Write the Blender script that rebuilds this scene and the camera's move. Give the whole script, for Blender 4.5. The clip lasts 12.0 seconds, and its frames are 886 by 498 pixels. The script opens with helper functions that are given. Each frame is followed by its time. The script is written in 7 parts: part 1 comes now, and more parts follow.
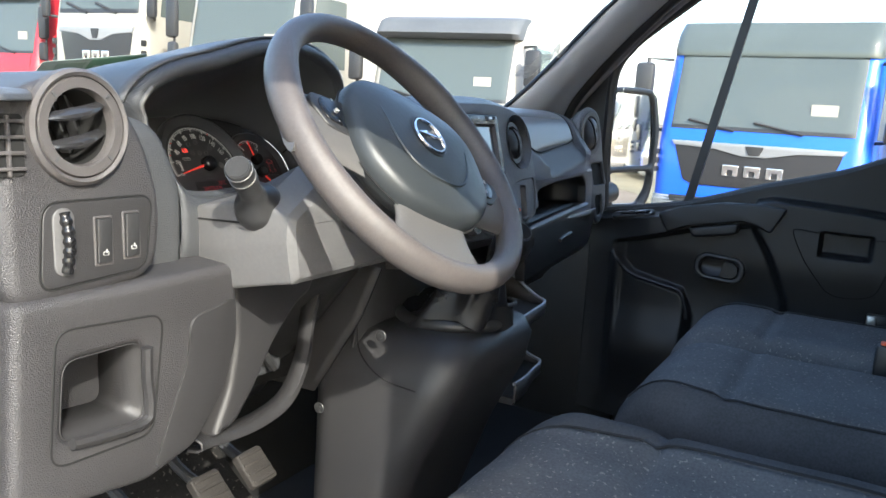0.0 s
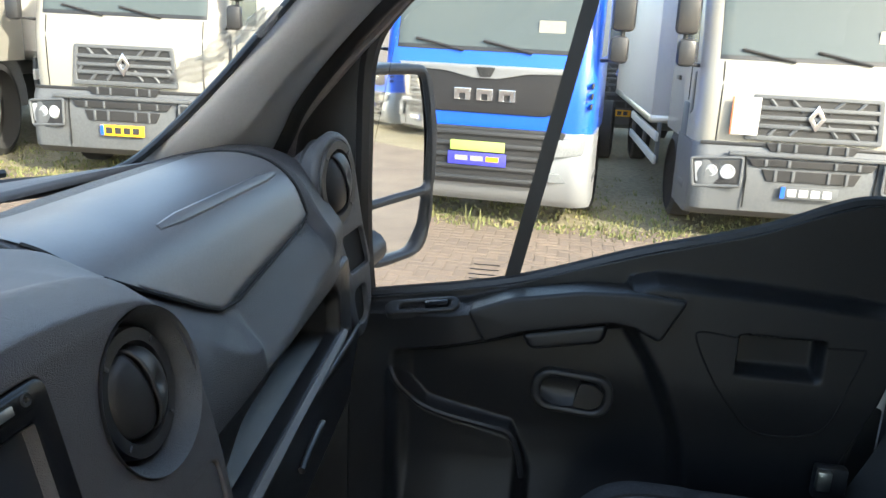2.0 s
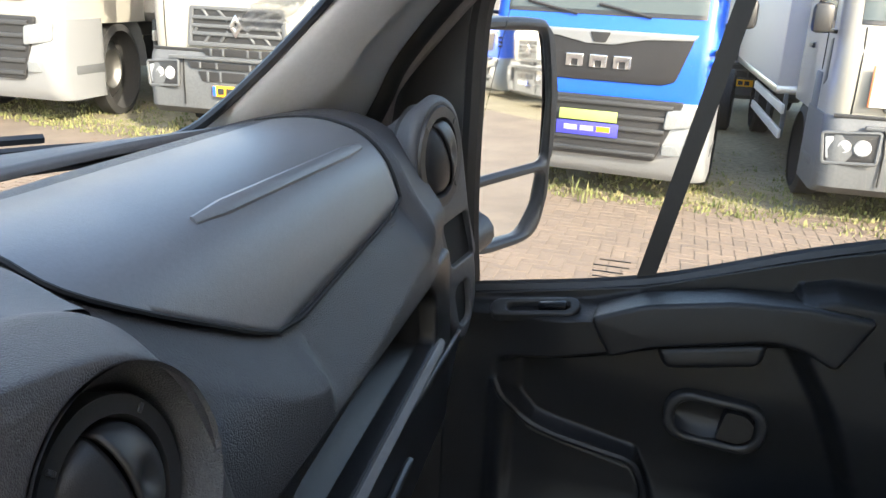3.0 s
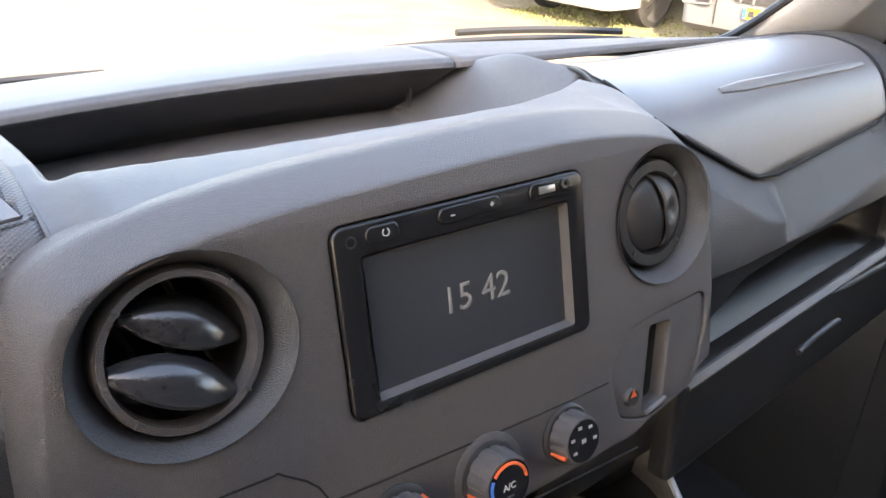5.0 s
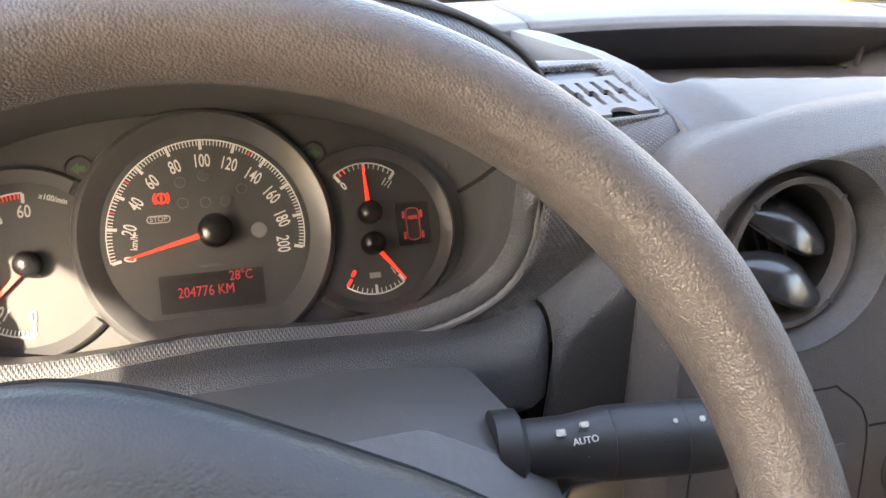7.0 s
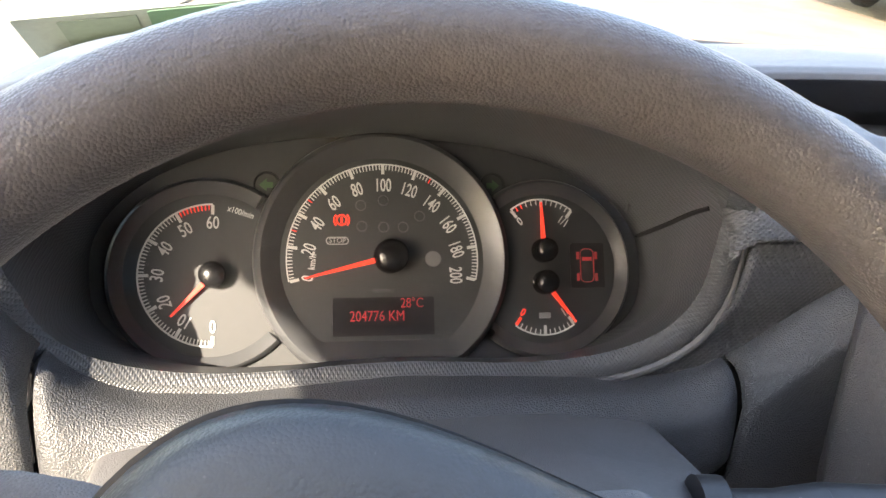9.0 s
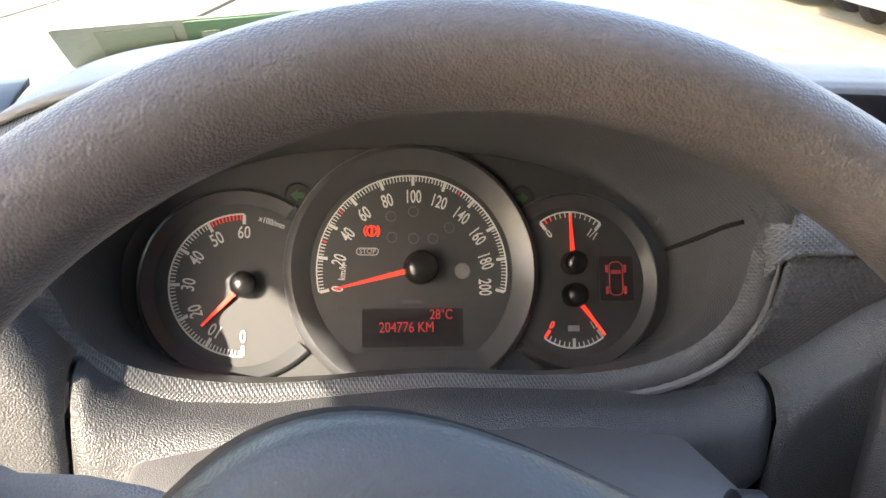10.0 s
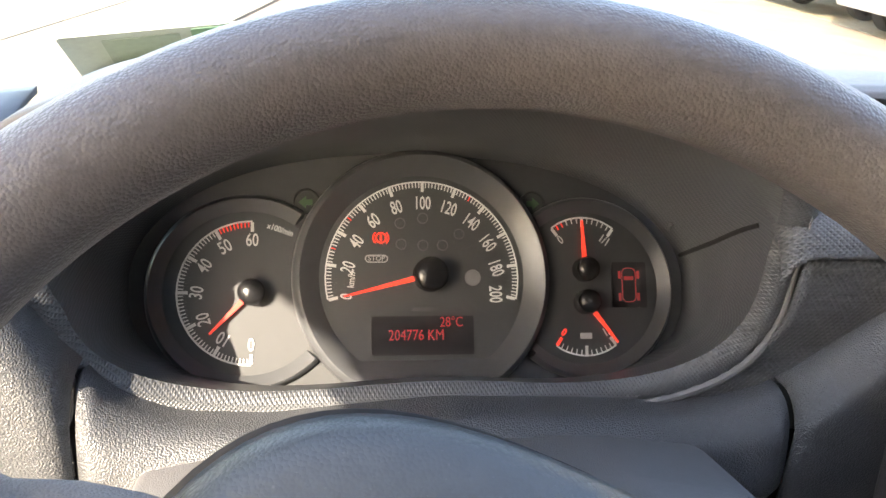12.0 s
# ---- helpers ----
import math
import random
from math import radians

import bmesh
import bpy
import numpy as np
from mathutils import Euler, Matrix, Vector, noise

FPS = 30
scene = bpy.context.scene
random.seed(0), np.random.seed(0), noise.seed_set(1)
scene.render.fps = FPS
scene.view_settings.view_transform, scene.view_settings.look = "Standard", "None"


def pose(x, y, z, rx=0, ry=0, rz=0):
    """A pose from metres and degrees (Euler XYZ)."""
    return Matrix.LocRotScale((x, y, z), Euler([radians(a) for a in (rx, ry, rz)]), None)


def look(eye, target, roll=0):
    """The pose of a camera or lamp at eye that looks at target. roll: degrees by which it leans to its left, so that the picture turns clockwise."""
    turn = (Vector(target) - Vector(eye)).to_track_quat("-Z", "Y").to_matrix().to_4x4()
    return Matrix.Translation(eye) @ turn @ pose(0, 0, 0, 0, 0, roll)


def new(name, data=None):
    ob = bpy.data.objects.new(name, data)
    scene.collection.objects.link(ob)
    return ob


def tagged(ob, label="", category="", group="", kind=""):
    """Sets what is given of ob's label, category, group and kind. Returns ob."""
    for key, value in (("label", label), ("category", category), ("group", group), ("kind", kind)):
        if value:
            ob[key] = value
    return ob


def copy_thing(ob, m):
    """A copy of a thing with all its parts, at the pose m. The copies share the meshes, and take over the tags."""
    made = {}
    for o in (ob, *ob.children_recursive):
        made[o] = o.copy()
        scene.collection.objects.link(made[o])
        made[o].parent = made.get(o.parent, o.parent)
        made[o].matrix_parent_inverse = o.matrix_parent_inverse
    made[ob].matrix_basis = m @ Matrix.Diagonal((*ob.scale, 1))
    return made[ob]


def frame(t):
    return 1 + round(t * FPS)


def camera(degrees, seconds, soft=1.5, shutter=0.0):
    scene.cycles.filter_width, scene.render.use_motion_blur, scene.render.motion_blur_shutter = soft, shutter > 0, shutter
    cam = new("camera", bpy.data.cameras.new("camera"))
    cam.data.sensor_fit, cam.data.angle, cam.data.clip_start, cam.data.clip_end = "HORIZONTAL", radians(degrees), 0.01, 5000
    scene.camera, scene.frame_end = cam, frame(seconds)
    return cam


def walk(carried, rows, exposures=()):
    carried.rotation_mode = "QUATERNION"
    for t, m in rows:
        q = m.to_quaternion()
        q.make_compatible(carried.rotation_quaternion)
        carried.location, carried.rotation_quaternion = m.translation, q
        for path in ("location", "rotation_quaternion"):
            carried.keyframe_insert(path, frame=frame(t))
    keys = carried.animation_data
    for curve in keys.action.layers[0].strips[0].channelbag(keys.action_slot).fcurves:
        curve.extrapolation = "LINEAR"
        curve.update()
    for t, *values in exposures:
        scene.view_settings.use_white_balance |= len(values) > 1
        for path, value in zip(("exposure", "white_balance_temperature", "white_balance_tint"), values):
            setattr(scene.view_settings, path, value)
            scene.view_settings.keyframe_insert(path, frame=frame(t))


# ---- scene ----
cam = camera(57.4, 12.0)
PATH = [
    (0, (-1.2553, -0.6051, 1.809), (0.4407, 0.2975, 1.4766), 3.5),
    (0.5, (-0.9775, -0.4969, 1.8363), (0.7994, 0.2351, 1.5078), 3.4),
    (1, (-0.5886, -0.3848, 1.8363), (1.2692, 0.0996, 1.502), 3.6),
    (1.5, (-0.3702, -0.2971, 1.9299), (1.506, 0.0412, 1.5225), 3.1),
    (2, (-0.2669, -0.2347, 1.9708), (1.5937, 0.0373, 1.4562), 2.7),
    (2.5, (-0.1275, -0.144, 1.9815), (1.7117, 0.1727, 1.4211), 2.6),
    (2.7, (-0.0681, -0.1557, 1.9435), (1.7565, 0.2176, 1.3685), 2.7),
    (4.5, (-0.2669, -0.3049, 1.962), (1.0158, 0.931, 1.1686), 2.7),
    (5, (-0.3235, -0.3253, 1.9728), (0.7955, 1.0412, 1.1462), 3.2),
    (5.5, (-0.3888, -0.3175, 1.9591), (0.6483, 1.0733, 1.0712), 3.4),
    (6, (-0.4365, -0.3127, 1.962), (0.5167, 1.1182, 1.0429), 3.9),
    (6.5, (-0.4911, -0.3019, 1.9611), (0.2994, 1.2166, 1.0283), 4.7),
    (7, (-0.5145, -0.2737, 1.9464), (0.1268, 1.3112, 1.0088), 5.2),
    (7.5, (-0.5242, -0.2571, 1.9484), (0.0079, 1.3696, 1.0156), 5.3),
    (9.5, (-0.5603, -0.2493, 1.9328), (-0.1548, 1.4525, 1.0731), 6.2),
    (10, (-0.5642, -0.2483, 1.9328), (-0.1704, 1.4613, 1.0838), 6.2),
    (10.5, (-0.5642, -0.2483, 1.9308), (-0.1889, 1.4691, 1.0877), 6.0),
    (11, (-0.5613, -0.2474, 1.9289), (-0.1919, 1.4778, 1.1004), 5.8),
    (11.5, (-0.5632, -0.2474, 1.9299), (-0.1899, 1.4769, 1.0994), 5.7),
    (12, (-0.5613, -0.2454, 1.9279), (-0.1987, 1.4827, 1.1024), 5.4),
]
EXPOSURES = [(0.0, 2.45, 6200, 5), (1.0, 2.5, 6500, 2), (2.5, 2.55, 6900, 4), (4.5, 3.6, 7900, 14), (6.0, 4.08, 8800, 15), (7.0, 4.1, 8400, 14), (7.5, 4.0, 8200, 13), (9.5, 3.8, 7500, 11), (10.5, 3.76, 7500, 11), (12.0, 3.9, 7500, 11)]
walk(cam, [(t, look(eye, target, roll)) for t, eye, target, roll in PATH], EXPOSURES)

# ---- light ----
SUN_TO = Vector((-0.565, -0.68, 0.55)).normalized()
world = bpy.data.worlds.new("sky")
scene.world = world
world.use_nodes = True
wn = world.node_tree
sky = wn.nodes.new("ShaderNodeTexSky")
sky.sky_type = "NISHITA"
sky.sun_disc = False
sky.sun_elevation = math.asin(SUN_TO.z)
sky.sun_rotation = math.atan2(SUN_TO.x, SUN_TO.y)
sky.air_density, sky.dust_density, sky.ozone_density = 1.0, 1.8, 1.0
bg = wn.nodes["Background"]
bg.inputs["Strength"].default_value = 0.135
wn.links.new(sky.outputs[0], bg.inputs["Color"])
sun_data = bpy.data.lights.new("sun", "SUN")
sun_data.energy, sun_data.angle, sun_data.color = 2.0, radians(0.55), (1.0, 0.93, 0.82)
sun = new("sun", sun_data)
sun.matrix_world = look((0, 0, 0), -SUN_TO)


# ---- materials ----
def mat(name, color, rough=0.5, metal=0.0, bump="", strength=0.2, size=1.0, vary=0.12, spec=0.5, dust=0.0, coat=0.0, grit=900, upright=False):
    """A procedural surface: colour that varies at two scales, roughness wear and a fine relief."""
    m = bpy.data.materials.new(name)
    m.use_nodes = True
    t = m.node_tree
    b = t.nodes["Principled BSDF"]
    b.inputs["Metallic"].default_value = metal
    b.inputs["Specular IOR Level"].default_value = spec
    b.inputs["Coat Weight"].default_value = coat
    co = t.nodes.new("ShaderNodeTexCoord")
    big = t.nodes.new("ShaderNodeTexNoise")
    big.inputs["Scale"].default_value, big.inputs["Detail"].default_value = 9 / size, 6
    fine = t.nodes.new("ShaderNodeTexNoise")
    fine.inputs["Scale"].default_value, fine.inputs["Detail"].default_value = 260 / size, 3
    for n in (big, fine):
        t.links.new(co.outputs["Object"], n.inputs["Vector"])
    add = t.nodes.new("ShaderNodeMath")
    add.operation = "MULTIPLY_ADD"
    add.inputs[1].default_value = 0.5
    t.links.new(big.outputs[0], add.inputs[0])
    half = t.nodes.new("ShaderNodeMath")
    half.operation = "MULTIPLY"
    half.inputs[1].default_value = 0.5
    t.links.new(fine.outputs[0], half.inputs[0])
    t.links.new(half.outputs[0], add.inputs[2])
    ramp = t.nodes.new("ShaderNodeMapRange")
    ramp.inputs["From Min"].default_value, ramp.inputs["From Max"].default_value = 0.3, 0.7
    ramp.inputs["To Min"].default_value, ramp.inputs["To Max"].default_value = 1 - vary, 1 + vary
    t.links.new(add.outputs[0], ramp.inputs[0])
    mul = t.nodes.new("ShaderNodeVectorMath")
    mul.operation = "SCALE"
    mul.inputs[0].default_value = color
    t.links.new(ramp.outputs[0], mul.inputs["Scale"])
    col = mul.outputs[0]
    if dust:
        specks = t.nodes.new("ShaderNodeTexNoise")
        specks.inputs["Scale"].default_value, specks.inputs["Detail"].default_value = grit, 1
        t.links.new(co.outputs["Object"], specks.inputs["Vector"])
        cut = t.nodes.new("ShaderNodeMapRange")
        cut.inputs["From Min"].default_value, cut.inputs["From Max"].default_value = (0.72, 0.80) if grit > 500 else (0.665, 0.70)
        cut.inputs["To Max"].default_value = dust
        t.links.new(specks.outputs[0], cut.inputs[0])
        mix = t.nodes.new("ShaderNodeMix")
        mix.data_type = "RGBA"
        t.links.new(cut.outputs[0], mix.inputs["Factor"])
        t.links.new(col, mix.inputs["A"])
        mix.inputs["B"].default_value = (0.35, 0.32, 0.28, 1)
        col = mix.outputs["Result"]
    t.links.new(col, b.inputs["Base Color"])
    rr = t.nodes.new("ShaderNodeMapRange")
    wear = 0.07 if rough > 0.2 else 0.01
    rr.inputs["To Min"].default_value, rr.inputs["To Max"].default_value = max(0.02, rough - wear), min(1, rough + wear)
    t.links.new(big.outputs[0], rr.inputs[0])
    t.links.new(rr.outputs[0], b.inputs["Roughness"])
    if bump:
        bn = t.nodes.new("ShaderNodeBump")
        bn.inputs["Strength"].default_value = strength
        bn.inputs["Distance"].default_value = 0.0008 * size
        if bump in ("leather", "grain"):
            v = t.nodes.new("ShaderNodeTexVoronoi")
            v.feature = "F1"
            bn.invert = True
            v.inputs["Scale"].default_value = (800 if bump == "leather" else 1400) / size
            warp = t.nodes.new("ShaderNodeMix")
            warp.data_type = "VECTOR"
            warp.inputs["Factor"].default_value = 0.004
            t.links.new(co.outputs["Object"], warp.inputs[4])
            t.links.new(big.outputs["Color"], warp.inputs[5])
            t.links.new(warp.outputs[1], v.inputs["Vector"])
            t.links.new(v.outputs["Distance"], bn.inputs["Height"])
        elif bump == "diamond":
            hs = []
            for ang in (45, -45):
                mp = t.nodes.new("ShaderNodeMapping")
                mp.inputs["Rotation"].default_value = (radians(90) if upright else 0, 0, radians(ang))
                if upright:
                    t.links.new(co.outputs["Object"], mp.inputs["Vector"])
                else:
                    # depth and height together, so that the lattice runs over a curved front unstretched
                    sep, join, both = t.nodes.new("ShaderNodeSeparateXYZ"), t.nodes.new("ShaderNodeCombineXYZ"), t.nodes.new("ShaderNodeMath")
                    t.links.new(co.outputs["Object"], sep.inputs[0])
                    t.links.new(sep.outputs["Y"], both.inputs[0])
                    t.links.new(sep.outputs["Z"], both.inputs[1])
                    t.links.new(sep.outputs["X"], join.inputs["X"])
                    t.links.new(both.outputs[0], join.inputs["Y"])
                    t.links.new(join.outputs[0], mp.inputs["Vector"])
                w = t.nodes.new("ShaderNodeTexWave")
                w.inputs["Scale"].default_value = 112 / size
                t.links.new(mp.outputs[0], w.inputs["Vector"])
                hs.append(w.outputs["Fac"])
            mx = t.nodes.new("ShaderNodeMath")
            mx.operation = "MINIMUM"
            t.links.new(hs[0], mx.inputs[0])
            t.links.new(hs[1], mx.inputs[1])
            t.links.new(mx.outputs[0], bn.inputs["Height"])
        elif bump == "weave":
            v = t.nodes.new("ShaderNodeTexNoise")
            v.inputs["Scale"].default_value, v.inputs["Detail"].default_value = 700 / size, 4
            t.links.new(co.outputs["Object"], v.inputs["Vector"])
            t.links.new(v.outputs[0], bn.inputs["Height"])
        else:
            t.links.new(fine.outputs[0], bn.inputs["Height"])
        t.links.new(bn.outputs[0], b.inputs["Normal"])
    return m


def glow(name, color, power):
    m = mat(name, color, 0.4, vary=0.05)
    b = m.node_tree.nodes["Principled BSDF"]
    b.inputs["Emission Color"].default_value = (*color, 1)
    b.inputs["Emission Strength"].default_value = power
    return m


def pane(name, tint=(1, 1, 1), ior=1.35, rough=0.0):
    m = bpy.data.materials.new(name)
    m.use_nodes = True
    t = m.node_tree
    t.nodes.remove(t.nodes["Principled BSDF"])
    tr = t.nodes.new("ShaderNodeBsdfTransparent")
    tr.inputs[0].default_value = (*tint, 1)
    gl = t.nodes.new("ShaderNodeBsdfGlossy")
    gl.inputs["Roughness"].default_value = rough
    fr = t.nodes.new("ShaderNodeFresnel")
    fr.inputs["IOR"].default_value = ior
    mx = t.nodes.new("ShaderNodeMixShader")
    t.links.new(fr.outputs[0], mx.inputs[0])
    t.links.new(tr.outputs[0], mx.inputs[1])
    t.links.new(gl.outputs[0], mx.inputs[2])
    t.links.new(mx.outputs[0], t.nodes["Material Output"].inputs["Surface"])
    return m


FASCIA = mat("coarse grained dash plastic", (0.046, 0.046, 0.049), 0.44, bump="leather", strength=0.8, size=0.85, dust=0.12, spec=0.40)
LOWER = mat("lower dash plastic", (0.042, 0.040, 0.042), 0.42, bump="leather", strength=0.9, size=1.0, dust=0.20, spec=0.5)
LIDSKIN = mat("airbag lid skin", (0.124, 0.126, 0.132), 0.38, bump="leather", strength=0.18, size=0.7, spec=0.6)
GRAIN = mat("grained dark plastic", (0.056, 0.058, 0.062), 0.38, bump="leather", strength=0.9, size=0.68, dust=0.10)
CONSOLE = mat("dark console plastic", (0.028, 0.027, 0.028), 0.45, bump="leather", strength=0.4, size=0.9, dust=0.10)
CARPET = mat("dusty black carpet", (0.018, 0.017, 0.016), 0.95, bump="weave", strength=0.9, vary=0.5, dust=0.25, grit=140, spec=0.1)
WORN = mat("worn pedal rubber", (0.022, 0.019, 0.017), 0.7, bump="grain", strength=0.5, vary=0.4, dust=0.3)
SOFT = mat("soft dash plastic", (0.080, 0.083, 0.090), 0.46, bump="grain", strength=0.35, dust=0.10, spec=0.40)
SMOOTH = mat("satin dark plastic", (0.072, 0.066, 0.066), 0.42, bump="grain", strength=0.6, dust=0.30)
RIBBED = mat("diamond textured plastic", (0.072, 0.073, 0.077), 0.46, bump="diamond", strength=0.7, size=0.85, spec=0.5)
LATTICE = mat("finely ribbed plastic", (0.046, 0.048, 0.052), 0.40, bump="diamond", strength=0.75, size=0.55, upright=True)
DOTS = mat("dotted dark plastic", (0.066, 0.069, 0.074), 0.38, bump="diamond", strength=0.35, size=0.5, upright=True, dust=0.2)
BLACK = mat("black plastic", (0.026, 0.026, 0.027), 0.42, bump="grain", strength=0.1, dust=0.06)
SHINE = mat("polished black plastic", (0.022, 0.022, 0.024), 0.20, vary=0.05, spec=0.8, dust=0.05)
GLOSS = mat("glossy black plastic", (0.010, 0.010, 0.011), 0.26, vary=0.05, dust=0.05)
# near-black that paints shade in gaps and recesses, and colours real joints
DARK = mat("near-black for joints and shaded depths", (0.006, 0.006, 0.006), 0.8)
PALE = mat("grey shroud plastic", (0.105, 0.103, 0.104), 0.50, bump="grain", strength=0.3, dust=0.05)
RIM = mat("worn wheel rim skin", (0.080, 0.070, 0.067), 0.40, bump="leather", strength=0.52, size=0.72, vary=0.25, spec=0.55)
HUB = mat("airbag cover skin", (0.030, 0.034, 0.037), 0.38, bump="leather", strength=0.26, size=0.8, dust=0.06)
SPOKE = mat("spoke skin", (0.080, 0.077, 0.076), 0.48, bump="grain", strength=0.3)
DOOR = mat("door trim plastic", (0.017, 0.017, 0.018), 0.34, bump="grain", strength=0.3, spec=0.45)
FABRIC = mat("dark seat fabric", (0.075, 0.075, 0.079), 0.92, bump="weave", strength=0.8, vary=0.3, spec=0.2)
SPECK = mat("speckled seat fabric", (0.120, 0.120, 0.124), 0.92, bump="weave", strength=0.8, vary=0.3, spec=0.2, dust=0.55, grit=170)
RUBBER = mat("rubber mat", (0.016, 0.016, 0.017), 0.8, bump="weave", strength=0.8)
WHITEBODY = mat("white van paint", (0.66, 0.66, 0.65), 0.3, vary=0.03, coat=0.4)
PILLAR = mat("grey pillar trim", (0.45, 0.45, 0.45), 0.7, bump="grain", strength=0.3, vary=0.06)
LINER = mat("headliner cloth", (0.30, 0.295, 0.285), 0.95, bump="weave", strength=0.4)
LCD = mat("dark display film", (0.012, 0.011, 0.012), 0.34, vary=0.1)
SCREEN = mat("display glass", (0.028, 0.030, 0.035), 0.30, spec=1.0, coat=1.0, vary=0.1, dust=0.10)
RING = mat("satin dial ring", (0.058, 0.060, 0.064), 0.34, vary=0.06)
DIAL = mat("dial face print", (0.040, 0.041, 0.043), 0.45, vary=0.08, dust=0.03)
WHITE = glow("white dial print", (0.50, 0.50, 0.49), 0.01)
CLOCK = glow("clock digits", (0.15, 0.15, 0.15), 0.03)
RED = glow("red needle", (0.85, 0.05, 0.03), 0.08)
REDDIM = glow("red lcd digits", (0.34, 0.03, 0.035), 0.03)
AMBER = mat("orange mark", (0.80, 0.13, 0.04), 0.5)
BLUEM = mat("blue mark", (0.04, 0.18, 0.60), 0.5)
SILVER = mat("chrome", (0.75, 0.75, 0.77), 0.14, metal=1.0, vary=0.03)
STEEL = mat("brushed metal", (0.55, 0.54, 0.52), 0.38, metal=1.0)
MIRROR = mat("mirror glass", (0.92, 0.93, 0.93), 0.02, metal=1.0, vary=0.0)
GLASS = pane("window glass", ior=1.18)
LENS = pane("cluster lens", ior=1.20)
GREY = mat("printed grey", (0.30, 0.30, 0.30), 0.6)
DIM = mat("dark printed symbol", (0.075, 0.075, 0.078), 0.5)


# ---- shapes ----
def rrect(x0, y0, x1, y1, r, n=6):
    out = []
    for cx, cy, a0 in ((x1 - r, y0 + r, -90), (x1 - r, y1 - r, 0), (x0 + r, y1 - r, 90), (x0 + r, y0 + r, 180)):
        for k in range(n + 1):
            a = radians(a0 + 90 * k / n)
            out.append((cx + r * math.cos(a), cy + r * math.sin(a)))
    return out


def oval(cx, cy, rx, ry=None, n=48, a0=0, a1=360):
    ry = rx if ry is None else ry
    m = n if a1 - a0 >= 360 else n + 1
    return [(cx + rx * math.cos(radians(a0 + (a1 - a0) * k / n)), cy + ry * math.sin(radians(a0 + (a1 - a0) * k / n))) for k in range(m)]


def rounded(pts, r, n=5):
    """A polygon with its corners rounded off by about r."""
    out = []
    c = len(pts)
    for i, p in enumerate(pts):
        p = Vector(p)
        a, b = Vector(pts[i - 1]) - p, Vector(pts[(i + 1) % c]) - p
        d = min(r, a.length * 0.45, b.length * 0.45)
        q0, q1 = p + a.normalized() * d, p + b.normalized() * d
        for k in range(n + 1):
            s = k / n
            out.append(tuple(q0 * (1 - s) ** 2 + p * 2 * s * (1 - s) + q1 * s * s))
    return out


def curve(pts, n=8, closed=False):
    """Points along a smooth curve through pts."""
    P = [Vector(p) for p in pts]
    c = len(P)
    out = []
    for i in range(c if closed else c - 1):
        p1, p2 = P[i], P[(i + 1) % c]
        p0 = P[i - 1] if closed or i else p1 * 2 - p2
        p3 = P[(i + 2) % c] if closed or i + 2 < c else p2 * 2 - p1
        for k in range(n):
            s = k / n
            out.append(0.5 * (2 * p1 + (p2 - p0) * s + (2 * p0 - 5 * p1 + 4 * p2 - p3) * s * s + (3 * p1 - p0 - 3 * p2 + p3) * s ** 3))
    if not closed:
        out.append(P[-1])
    return [tuple(v) for v in out]


def area2(loop):
    return sum(a[0] * b[1] - b[0] * a[1] for a, b in zip(loop, loop[1:] + loop[:1])) / 2


def inset(loop, d):
    c = len(loop)
    out = []
    for i in range(c):
        p, a, b = Vector(loop[i]), Vector(loop[i - 1]), Vector(loop[(i + 1) % c])
        e = (b - p).normalized() + (p - a).normalized()
        if e.length < 1e-9:
            out.append(tuple(p))
            continue
        e.normalize()
        out.append((p.x - e.y * d, p.y + e.x * d))
    return out


def prism(outline, depth, M=Matrix(), bevel=0.0, holes=(), seg=3, bm=None, back=True, rim=None, slope=0.0):
    """A plate whose front lies in the plane z = 0 of M and looks along +z, with rounded rims and holes through it."""
    from mathutils.geometry import tessellate_polygon
    bm = bm or bmesh.new()
    loops = [list(outline) if area2(outline) > 0 else list(outline)[::-1]]
    loops += [list(h) if area2(h) < 0 else list(h)[::-1] for h in holes]
    fronts, backs, sides = [], [], []
    for which, lp in enumerate(loops):
        rings = []
        full = bevel
        bevel = full if which == 0 or rim is None else rim
        steps = [(bevel * (1 - math.sin(k / seg * math.pi / 2)), -bevel * (1 - math.cos(k / seg * math.pi / 2))) for k in range(seg + 1)] if bevel else [(0, 0)]
        if slope and which == 0:
            steps = [(bevel * a, -bevel * slope * b) for a, b in ((1.0, 0.0), (0.95, 0.01), (0.88, 0.05), (0.80, 0.12), (0.14, 0.76), (0.05, 0.88), (0.0, 1.0))]
        for off, z in steps + [(0, -depth)]:
            ring = inset(lp, off) if off else lp
            rings.append([bm.verts.new(M @ Vector((x, y, z))) for x, y in ring])
        for r0, r1 in zip(rings, rings[1:]):
            for i in range(len(r0)):
                j = (i + 1) % len(r0)
                bm.faces.new((r0[j], r0[i], r1[i], r1[j]))
        bevel = full
        fronts.append(rings[0])
        backs.append(rings[-1])
    inv = M.inverted()
    for group, flip in ((fronts, False), (backs, True)):
        if flip and not back:
            continue
        flat = [v for ring in group for v in ring]
        tris = tessellate_polygon([[Vector(((inv @ v.co).x, (inv @ v.co).y, 0)) for v in ring] for ring in group])
        for tri in tris:
            a, b, c = (flat[k] for k in tri)
            p = [inv @ v.co for v in (a, b, c)]
            up = (p[1] - p[0]).cross(p[2] - p[0]).z > 0
            try:
                bm.faces.new((a, b, c) if up != flip else (a, c, b))
            except ValueError:
                pass
    return bm


